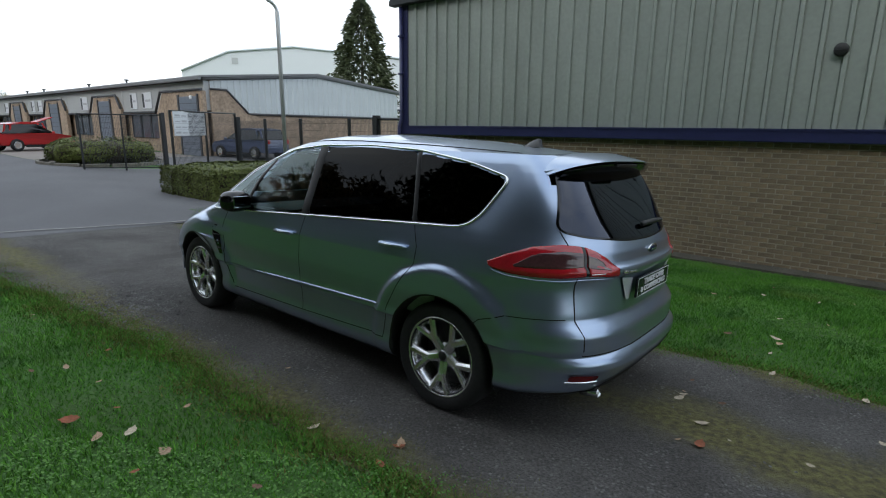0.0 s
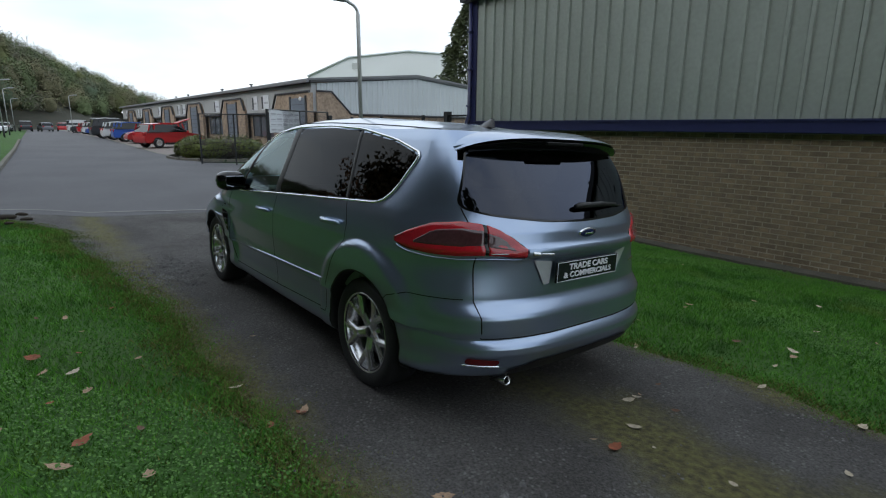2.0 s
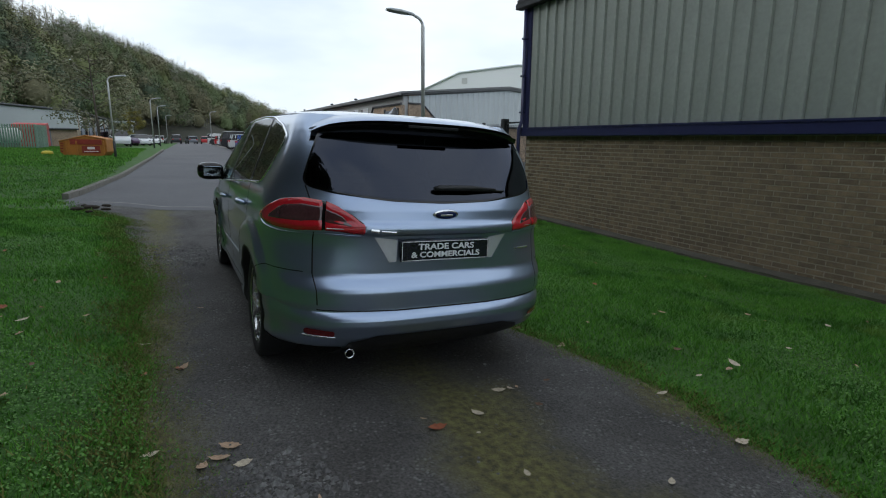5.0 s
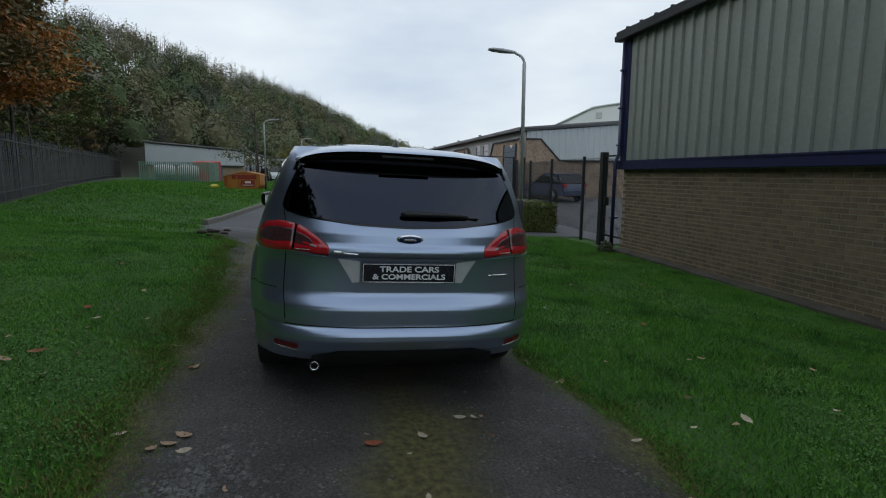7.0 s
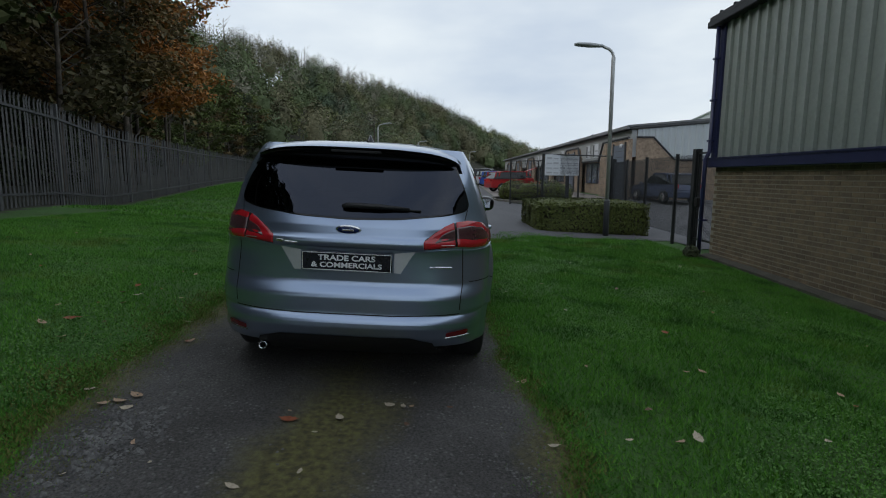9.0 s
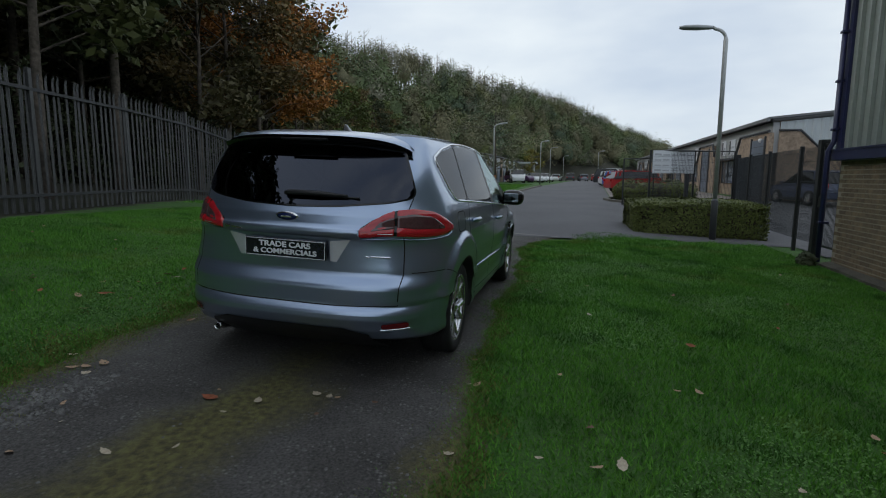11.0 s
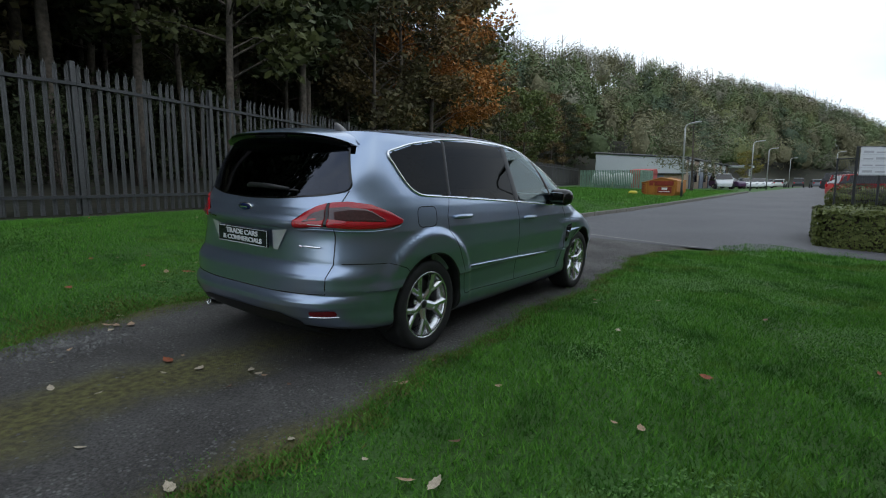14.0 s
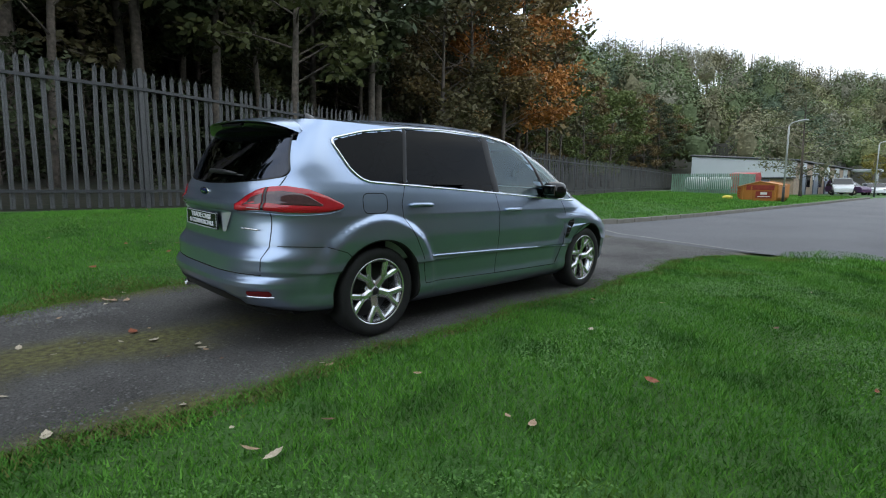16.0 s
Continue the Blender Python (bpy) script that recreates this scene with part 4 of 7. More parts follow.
    # Cheeks follow the tail's skin; their brightness from above is in the colour.
    for sign in (1, -1):
        part("recess_cheek", patch([(sign * 0.41, 0.908), (sign * 0.285, 0.890), (sign * 0.285, 0.768), (sign * 0.325, 0.764)], on_tail, 0.010), M_CHEEK, car, "recess cheek, colour lightened for sky light")
    plate = part("number_plate", box(-0.006, 0.006, -0.275, 0.275, -0.058, 0.058, 0.004), M_PLATE, car, "black show plate with white lettering", pose(-0.905, 0, 0.828, 0, -2, 0))
    for words, z, size in (("TRADE CARS", 0.022, 0.046), ("& COMMERCIALS", -0.022, 0.043)):
        me = text_mesh(words, size)
        part("lettering", me, M_WHITE, plate, "white block lettering", Matrix.Translation((-0.008, 0, z)) @ Matrix(((0, 0, -1, 0), (-1.3, 0, 0, 0), (0, 1, 0, 0), (0, 0, 0, 1))))
    part("plate_small_print", box(-0.002, 0.002, -0.19, 0.19, -0.003, 0.003), M_BAR, plate, m=pose(-0.006, 0, -0.0525))
    part("plate_border", ribbon([(-0.268, 0.880), (0.268, 0.880), (0.268, 0.776), (-0.268, 0.776)], lambda v, z, off: Vector((-0.9125 - off * 0.3, v, z)), 0.004, 0.004, True), M_WHITE, plate, m=pose(-0.905, 0, 0.828, 0, -2, 0).inverted())
    badge = part("oval_badge", blob(0.010, 0.078, 0.030, 1.0), M_CHROME, car, "blue oval badge with chrome rim", Matrix.Translation(on_tail(0, 1.022, 0.004)) @ pose(0, 0, 0, 0, -12, 0))
    part("badge_face", blob(0.010, 0.068, 0.0235, 1.0), M_BADGE, badge, m=pose(-0.0035, 0, 0))
    part("badge_bar", box(-0.002, 0.002, -0.036, 0.036, -0.005, 0.005, 0.001), M_CHROME, badge, m=pose(-0.0125, 0, 0))
    # model script and trim script as plain bright bars
    for v0, v1, z, h in ((0.39, 0.432, 0.938, 0.020), (0.30, 0.38, 0.934, 0.008), (-0.635, -0.53, 0.802, 0.013), (-0.52, -0.50, 0.802, 0.013)):
        part("script_badge", ribbon([(v0, z), (v1, z + 0.004)], on_tail, h, 0.0125), M_CHROME, car, "small chrome script badge")
    arm = part("rear_wiper", tube([on_tail(-0.36, 1.148, 0.020), on_tail(-0.18, 1.150, 0.030), on_tail(0.02, 1.150, 0.028), on_tail(0.05, 1.148, 0.020)], [0.008, 0.016, 0.017, 0.012], 8), M_BLACK, car, "black rear wiper")
    part("wiper_blade", tube([on_tail(-0.43, 1.142, 0.014), on_tail(-0.05, 1.148, 0.014)], 0.006, 6), M_BLACK, arm)
    fin = bmesh.new()
    for a, b, h, z in ((0.0, 0.0, 0, 0),):
        base = [fin.verts.new((x, y, 0)) for x, y in ((-0.08, 0.0), (-0.05, 0.030), (0.06, 0.024), (0.10, 0.0), (0.06, -0.024), (-0.05, -0.030))]
        tip = [fin.verts.new((x, y, zz)) for x, y, zz in ((-0.065, 0.0, 0.055), (-0.045, 0.006, 0.060), (0.0, 0.006, 0.045), (0.05, 0.0, 0.02), (0.0, -0.006, 0.045), (-0.045, -0.006, 0.060))]
        for i in range(6):
            fin.faces.new((base[i], base[(i + 1) % 6], tip[(i + 1) % 6], tip[i])).smooth = True
        fin.faces.new(tip)
    part("roof_aerial", fin, M_GLOSSBLACK, car, "black shark-fin aerial", pose(-0.02, 0, roof_z(-0.02) - 0.002))
    for sign in (1, -1):
        part("roof_seam", tube([(u, sign * 0.60, Z_RING + (roof_z(u) - Z_RING) * (1 - (0.60 / side_v(u, Z_RING)) ** 3.2)) for u in np.linspace(-0.30, 1.60, 24)], 0.004, 6), M_GAP, car)
    # windscreen
    def on_nose(v, z, off):
        s = nose_start(z)
        k = min(abs(v) / (half_w(z) * taper(s)), 1)
        return Vector((s + (front_u(z) - s) * (1 - k ** 4) ** 0.25 + off, v, z + 0.6 * off))
    part("windscreen", patch([(-0.74, 1.03), (0.74, 1.03), (0.74, 1.47), (-0.74, 1.47)], on_nose, 0.003, 0.08), M_GLASS, car, "clear windscreen")
    # cabin
    part("dashboard", box(1.75, 2.45, -0.78, 0.78, 0.70, 1.01, 0.06, segments=2), M_BLACK, car, "dark dashboard")
    part("cabin_floor", box(-0.45, 2.2, -0.72, 0.72, 0.34, 0.40), M_BLACK, car)
    wheel_pts = [(0, 0.18 * math.cos(a), 0.18 * math.sin(a)) for a in np.linspace(0, 2 * math.pi, 25)]
    part("steering_wheel", tube(wheel_pts, 0.014, 8), M_BLACK, car, "black steering wheel", pose(1.62, -0.36, 0.98, 0, -25, 0))
    for u, v, w in ((0.95, 0.37, 0.26), (0.95, -0.37, 0.26), (0.02, 0.46, 0.22), (0.02, 0.0, 0.22), (0.02, -0.46, 0.22)):
        seat = part("seat", box(u, u + 0.50, v - w, v + w, 0.45, 0.62, 0.05, segments=2), M_SEAT, car, "grey cloth seat")
        part("seat_back", box(-0.07, 0.07, -w, w, 0, 0.62, 0.06, segments=2), M_SEAT, seat, m=pose(u + 0.02, v, 0.58, 0, -14, 0))
        part("headrest", blob(0.05, 0.13, 0.10, 0.6), M_SEAT, seat, m=pose(u - 0.17, v, 1.32, 0, -10, 0))
    for sign in (1, -1):
        part("door_trim", box(0.1, 2.1, -0.02, 0.02, 0.55, 1.04, 0.015), M_SEATLIGHT, car, "pale grey inner door trim", pose(0, sign * 0.845, 0))
    meshes = wheel_meshes()
    for c in (0.0, WB):
        for v in (0.795, -0.795):
            add_wheel(car, meshes, c, v, 18 if c == 0 else 40)
    return car


build_car()


# ---- the clad and brick workshop ----
WALL_Y, BX0, BX1 = 9.25, -8.72, 9.0
BAND0, BAND1, EAVE = 1.57, 1.75, 4.36


def build_workshop():
    shop = thing("wall_workshop", "workshop wall of brown brick below and ribbed grey-green cladding above", "building", kind="structure")
    part("core", box(BX0 + 0.02, BX1, WALL_Y + 0.004, WALL_Y + 12.0, -0.7, 4.30), M_MORTAR, shop, "mortar bed behind the bricks")
    # cladding sheets: three ribs a sheet
    bm = bmesh.new()
    prof = []
    for k in range(3):
        o = k * 0.288
        prof += [(o, 0.0), (o + 0.200, 0.0), (o + 0.204, -0.008), (o + 0.216, -0.008), (o + 0.222, 0.050), (o + 0.270, 0.050), (o + 0.275, -0.008), (o + 0.284, -0.008)]
    prof.append((0.864, 0.0))
    prof2 = []
    for a in prof:
        if not prof2 or a[0] - prof2[-1][0] > 1e-4:
            prof2.append(a)
    lo = [bm.verts.new((x, -d, BAND1)) for x, d in prof2]
    hi = [bm.verts.new((x, -d, EAVE)) for x, d in prof2]
    for i in range(len(lo) - 1):
        bm.faces.new((lo[i], lo[i + 1], hi[i + 1], hi[i]))
    me = bpy.data.meshes.new("cladding_sheet")
    bm.to_mesh(me)
    bm.free()
    n = int((BX1 - BX0) / 0.864)
    for k in range(n):
        part("cladding_sheet", me, M_CLAD, shop, m=pose(BX0 + 0.12 + 0.864 * k, WALL_Y - 0.03 - 0.0015 * (k % 2), 0))
    part("drip_band", prism([(BX0 - 0.06, BAND0), (BX1, BAND0), (BX1, BAND1), (BX0 - 0.06, BAND1)], WALL_Y - 0.13, WALL_Y + 0.01, 0.008), M_NAVY, shop, "navy blue drip band")
    part("drip_lip", box(BX0 - 0.06, BX1, WALL_Y - 0.145, WALL_Y - 0.132, BAND1 - 0.02, BAND1 + 0.012), M_NAVY, shop)
    part("corner_post", box(BX0 - 0.05, BX0 + 0.13, WALL_Y - 0.075, WALL_Y + 0.30, BAND1, EAVE, 0.006), M_NAVY, shop, "navy corner flashing")
    part("end_flashing", box(BX0 - 0.085, BX0 - 0.052, WALL_Y - 0.03, WALL_Y + 12.0, BAND1, EAVE, 0.004), M_CLAD, shop, "end wall cladding")
    part("downpipe", tube([(BX0 - 0.01, WALL_Y - 0.125, EAVE - 0.05), (BX0 - 0.01, WALL_Y - 0.125, BAND1 + 0.15), (BX0 - 0.01, WALL_Y - 0.20, BAND1 - 0.02), (BX0 - 0.01, WALL_Y - 0.20, -0.2)], 0.042, 12), M_NAVY, shop, "navy downpipe")
    for z in (0.5, 2.1, 2.9, 3.7):
        part("pipe_bracket", box(-0.055, 0.055, -0.05, 0.10, -0.02, 0.02, 0.004), M_NAVY, shop, m=pose(BX0 - 0.01, WALL_Y - (0.2 if z < 1.6 else 0.13), z))
    # roof edge, verge and gutter
    part("gutter", prism([(BX0 - 0.30, EAVE - 0.02), (BX1, EAVE - 0.02), (BX1, EAVE + 0.10), (BX0 - 0.30, EAVE + 0.10)], WALL_Y - 0.22, WALL_Y - 0.02, 0.012), M_GALVDARK, shop, "grey gutter along the roof edge")
    part("roof", prism([(BX0 - 0.30, EAVE + 0.11), (BX1, EAVE + 0.11), (BX1, EAVE + 0.19), (BX0 - 0.30, EAVE + 0.19)], WALL_Y - 0.18, WALL_Y + 12.2, 0.01), M_GALVDARK, shop, "grey sheet roof edge")
    for k in range(int((BX1 - BX0) / 0.5)):
        part("roof_rib", box(-0.03, 0.03, -0.10, 0.25, 0, 0.035, 0.006), M_GALVDARK, shop, m=pose(BX0 + 0.1 + 0.5 * k, WALL_Y - 0.08, EAVE + 0.188))
    vent = part("wall_vent", lathe([(0.0, 0.10), (0.07, 0.10), (0.085, 0.09), (0.088, 0.0)], 20), M_BLACK, shop, "round black wall vent", pose(-0.64, WALL_Y - 0.03, 2.80, 0, 0, 180))
    part("vent_louvre", box(-0.06, 0.06, 0.10, 0.108, -0.006, 0.006), M_GALVDARK, vent)
    # plinth at the foot of the wall
    bm = bmesh.new()
    xs = list(np.arange(BX0, BX1, 0.4))
    rows = []
    for x in xs:
        z = ground_z(x, WALL_Y) - 0.03
        j = 0.02 * math.sin(x * 5)
        rows.append([bm.verts.new(p) for p in ((x, WALL_Y - 0.20 - j, z - 0.1), (x, WALL_Y - 0.19 - j, z + 0.055), (x, WALL_Y - 0.01, z + 0.085 + 0.3 * j))])
    for a, b in zip(rows, rows[1:]):
        for i in range(2):
            bm.faces.new((a[i], a[i + 1], b[i + 1], b[i]))
    part("plinth", bm, M_PLINTH, shop, "mossy concrete footing")
    return shop


workshop = build_workshop()


# ---- palisade fence before the wood ----
def pale_mesh(h=2.33):
    """A W-section pale with a split, splayed top."""
    bm = bmesh.new()
    sec = [(-0.034, 0.0), (-0.016, 0.012), (0.0, 0.003), (0.016, 0.012), (0.034, 0.0)]
    def row(z, s=1.0, fwd=0.0):
        return [bm.verts.new((x * s, y + fwd, z)) for x, y in sec]
    a, b = row(0.05), row(h - 0.10)
    c = row(h - 0.035, 0.9, 0.012)
    for q, r in ((a, b), (b, c)):
        for i in range(4):
            bm.faces.new((q[i], q[i + 1], r[i + 1], r[i]))
    for i, (dx, dz) in enumerate(((-0.004, 0.0), (0.0, 0.035), (0.004, 0.0))):
        k = (0, 1, 3)[i]
        p, q = (c[0], c[1]) if i == 0 else ((c[1], c[3]) if i == 1 else (c[3], c[4]))
        t = bm.verts.new(((p.co.x + q.co.x) / 2 + dx * 3, 0.022, h + dz - 0.005))
        bm.faces.new((p, q, t))
    me = bpy.data.meshes.new("pale")
    bm.to_mesh(me)
    bm.free()
    return me


def build_palisade():
    fence = thing("palisade_fence", "weathered galvanised palisade security fence before the wood", "fence")
    pm = pale_mesh()
    bm = box(-0.038, 0.038, -0.04, 0.04, -0.2, 2.36, 0.006)
    post_me = bpy.data.meshes.new("post")
    bm.to_mesh(post_me)
    bm.free()
    pts = [Vector(p) for p in FENCE_LINE]
    total = sum((b - a).length for a, b in zip(pts, pts[1:]))
    def at(d):
        for a, b in zip(pts, pts[1:]):
            L = (b - a).length
            if d <= L or b is pts[-1]:
                return a + (b - a) * (d / L), (b - a).normalized()
            d -= L
    first = (pts[1] - pts[0]).length % 2.75
    stops = list(np.arange(first, total, 2.75))
    far = bmesh.new()
    random.seed(4)
    count = 0
    for d in stops:
        p, t = at(d)
        z = ground_z(p.x, p.y) - 0.03
        turn = math.degrees(math.atan2(t.y, t.x))
        part("post", post_me, M_GALV, fence, m=pose(p.x, p.y - 0.05, z, random.uniform(-1, 1), random.uniform(-0.8, 0.8), turn))
        q, _ = at(min(d + 2.75, total))
        zq = ground_z(q.x, q.y) - 0.03
        for h in (0.30, 2.02):
            rail = bmesh.new()
            a, b = Vector((p.x, p.y, z + h)), Vector((q.x, q.y, zq + h))
            dirv = (b - a).normalized()
            up, out = Vector((0, 0, 0.025)), Vector((-dirv.y, dirv.x, 0)) * 0.022
            vs = [rail.verts.new(e + up * i + out * j) for e in (a, b) for i, j in ((-1, -1), (1, -1), (1, 1), (-1, 1))]
            for f in ((0, 1, 5, 4), (1, 2, 6, 5), (2, 3, 7, 6), (3, 0, 4, 7), (3, 2, 1, 0), (4, 5, 6, 7)):
                rail.faces.new([vs[i] for i in f])
            part("rail", rail, M_GALVDARK, fence)
        for k in range(17):
            e, te = at(d + 2.75 * (k + 0.5) / 17)
            if d + 2.75 > total:
                break
            ze = ground_z(e.x, e.y) - 0.05
            m = pose(e.x, e.y - 0.032, ze, random.uniform(-0.7, 0.7), random.uniform(-0.9, 0.9), turn + 180)
            if count < 300 and e.x < 2.5:
                part("pale", pm, M_GALV, fence, m=m)
                count += 1
            else:
                tmp = pm.copy()
                tmp.transform(m)
                far.from_mesh(tmp)
                bpy.data.meshes.remove(tmp)
    tagged(part("far_pales", far, M_GALV, fence, "run of further pales"), kind="stuff")


build_palisade()


# ---- street lamps ----
def street_lamp(x, y, h, reach, toward, lean=0.0, label="grey galvanised street lamp with a bent arm", scale=1.0):
    z = ground_z(x, y) - 0.04
    lamp = thing("street_lamp", label, "street lamp", pose(x, y, z, lean, lean * 0.5, toward), "street lamps")
    part("pole_base", tube([(0, 0, -0.1), (0, 0, 0.95), (0, 0, 1.0)], [0.075, 0.075, 0.05], 14), M_TRIM, lamp, "dark lower pole")
    arc = [(0, 0, 0.9), (0, 0, h - 0.28)] + [(0.28 * (1 - math.cos(a)), 0, h - 0.28 + 0.26 * math.sin(a)) for a in np.linspace(0.2, 1.35, 7)] + [(reach * 0.45, 0, h + 0.015)]
    part("pole", tube(arc, [0.050] * 2 + [0.036] * 8, 12), M_LAMPPOLE, lamp, "tapering grey pole")
    head = bmesh.new()
    secs = ((0.0, 0.05, 0.045, 0.0), (0.14, 0.075, 0.06, 0.01), (0.34, 0.12, 0.075, 0.025), (0.62, 0.125, 0.06, 0.05), (0.72, 0.08, 0.03, 0.06))
    rows = [[head.verts.new((reach * 0.42 + a, w * math.cos(t) , c + hh * math.sin(t) * (1.0 if math.sin(t) > 0 else 0.55))) for t in np.linspace(0, 2 * math.pi, 15)[:-1]] for a, w, hh, c in secs]
    for q, r in zip(rows, rows[1:]):
        for i in range(14):
            head.faces.new((q[i], q[(i + 1) % 14], r[(i + 1) % 14], r[i])).smooth = True
    head.faces.new(rows[0])
    head.faces.new(rows[-1][::-1])
    bmesh.ops.recalc_face_normals(head, faces=head.faces)
    part("lantern", head, M_LAMPHEAD, lamp, "flat grey lantern head", pose(0, 0, h))
    return lamp


street_lamp(-11.7, 8.0, 4.85, 0.62, -95, 0.4)
street_lamp(-36.6, -1.15, 4.75, 0.75, 75, 0.0)
for x, y, h in ((-62.0, 0.4, 5.0), (-76.0, 0.8, 5.0), (-92.0, 7.9, 5.2), (-112, 1.6, 5.2)):
    street_lamp(x, y, h, 0.75, 80)


# ---- hedges ----
def leaf_cloud(n, place, size, squash=1.0, seed=0):
    """Many small leaf faces; place(rng) gives each one's middle and outward direction."""
    rng = np.random.default_rng(seed)
    verts, faces = [], []
    for i in range(n):
        p, d = place(rng)
        a = rng.normal(size=3)
        a -= d * np.dot(a, d) * 0.6
        a /= np.linalg.norm(a) + 1e-9
        b = np.cross(d, a)
        b /= np.linalg.norm(b) + 1e-9
        s = size * (0.6 + 0.8 * rng.random())
        k = len(verts)
        verts += [p - a * s, p + b * s * 0.5 * squash, p + a * s, p - b * s * 0.5 * squash]
        faces.append((k, k + 1, k + 2, k + 3))
    return mesh_of("leaves", verts, faces)


def hedge(name, label, x0, x1, y0, y1, h, e, n, seed, leaf=0.035, bumps=0.05):
    """A clipped hedge: a solid dark brown core within a skin of small leaves."""
    cx, cy, sx, sy = (x0 + x1) / 2, (y0 + y1) / 2, (x1 - x0) / 2, (y1 - y0) / 2
    z = ground_z(cx, cy) - 0.05
    t = thing(name, label, "hedge", pose(cx, cy, z))
    # Smooth core, in the same dark brown as the soil clods.
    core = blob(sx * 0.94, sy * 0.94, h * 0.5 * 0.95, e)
    part("core", core, M_SOIL, t, "solid dark brown core", pose(0, 0, h * 0.5 - 0.03))
    pw = lambda c: math.copysign(abs(c) ** e, c)
    top, ends, sides = sx * sy * 4, sy * h * 4, sx * h * 4
    def place(rng):
        if e < 0.4:
            # flat faces with softened corners
            k, a, b = rng.random() * (top + ends + sides), rng.uniform(-1, 1), rng.uniform(-1, 1)
            soft = lambda v, w: 1 - 0.07 * (max(abs(v), abs(w)) ** 6)
            if k < top:
                nrm, p = np.array((a * 0.3, b * 0.3, 1.0)), np.array((sx * a, sy * b, h * soft(a, b)))
            elif k < top + ends:
                o = 1.0 if rng.random() < 0.5 else -1.0
                nrm, p = np.array((o, a * 0.3, 0.2)), np.array((o * sx * soft(a, b), sy * a, h * (0.5 + 0.5 * b)))
            else:
                o = 1.0 if rng.random() < 0.5 else -1.0
                nrm, p = np.array((a * 0.3, o, 0.2)), np.array((sx * a, o * sy * soft(a, b), h * (0.5 + 0.5 * b)))
        else:
            a, b = math.asin(rng.uniform(-0.75, 1)), rng.uniform(0, 2 * math.pi)
            d = np.array((pw(math.cos(a)) * pw(math.cos(b)), pw(math.cos(a)) * pw(math.sin(b)), pw(math.sin(a))))
            p = np.array((sx * d[0], sy * d[1], h * 0.5 * d[2] + h * 0.5))
            nrm = np.array((math.cos(a) * math.cos(b) / sx, math.cos(a) * math.sin(b) / sy, math.sin(a) / (h * 0.5)))
        nrm /= np.linalg.norm(nrm)
        j = noise.noise(Vector(p) * 1.7 + Vector((seed, 0, 0))) * bumps * 2 + rng.uniform(-0.03, 0.025)
        return p + nrm * j, nrm
    me = leaf_cloud(n, place, leaf, 1.1, seed)
    part("foliage", me, M_HEDGE, t, "small yellow-green leaves")
    return t


hedge("box_hedge", "low clipped box hedge beside the lamp post", -15.0, -12.15, 6.25, 9.35, 0.88, 0.26, 26000, 3, 0.034)
hedge("island_hedge", "rounded green hedge on a kerbed island", -27.4, -23.6, 6.6, 10.2, 0.95, 0.62, 12000, 5, 0.05, 0.14)
isl = thing("kerb_island", "concrete kerb round the hedge island", "kerb", kind="structure")
kerb_me = box(-0.46, 0.46, -0.07, 0.07, -0.1, 0.11, 0.012)
kme = bpy.data.meshes.new("kerb_stone")
kerb_me.to_mesh(kme)
kerb_me.free()
for k in range(14):
    a = 2 * math.pi * k / 14
    x, y = -25.5 + 2.35 * math.cos(a), 8.4 + 2.2 * math.sin(a)
    part("kerb_stone", kme, M_CONC, isl, m=pose(x, y, ground_z(x, y), 0, 0, math.degrees(a) + 90))
kerbs = thing("kerb_lawn", "concrete kerb between the road and the lawn", "kerb", kind="structure")
for k in range(40):
    x = -13.0 - 0.95 * k
    y0, y1 = road_left(x) - 0.05, road_left(x - 0.95) - 0.05
    part("kerb_stone", kme, M_CONC, kerbs, m=pose(x - 0.475, (y0 + y1) / 2, ground_z(x, y0) + 0.0, 0, 0, math.degrees(math.atan2(y1 - y0, -0.95))))


# ---- mesh security fence, gates and the notice board ----
def mesh_panel(parent, p, q, z0, z1, step=0.05, cross=0.2, name="mesh"):
    p, q = Vector(p), Vector(q)
    d = (q - p).normalized()
    s = Vector((-d.y, d.x)) * 0.005
    L = (q - p).length
    verts, faces = [], []
    def wire(a, b, w):
        k = len(verts)
        verts.extend([a - w, a + w, b + w, b - w])
        faces.append((k, k + 1, k + 2, k + 3))
    for t in np.arange(0.0, L, step):
        c = p + d * t
        for w in (Vector((d.x * 0.0045, d.y * 0.0045, 0)), Vector((s.x, s.y, 0))):
            wire(Vector((c.x, c.y, z0)), Vector((c.x, c.y, z1)), w)
    for z in np.arange(z0, z1 + 0.01, cross):
        for w in (Vector((0, 0, 0.003)), Vector((s.x, s.y, 0))):
            wire(Vector((p.x, p.y, z)), Vector((q.x, q.y, z)), w)
    return part(name, mesh_of(name, verts, faces), M_WIRE, parent, "grey welded wire mesh")


def post(parent, x, y, w, z1, name="post"):
    z = ground_z(x, y) - 0.08
    return part(name, box(-w, w, -w, w, 0, z1 - z, 0.006), M_MESHFENCE, parent, "", pose(x, y, z))


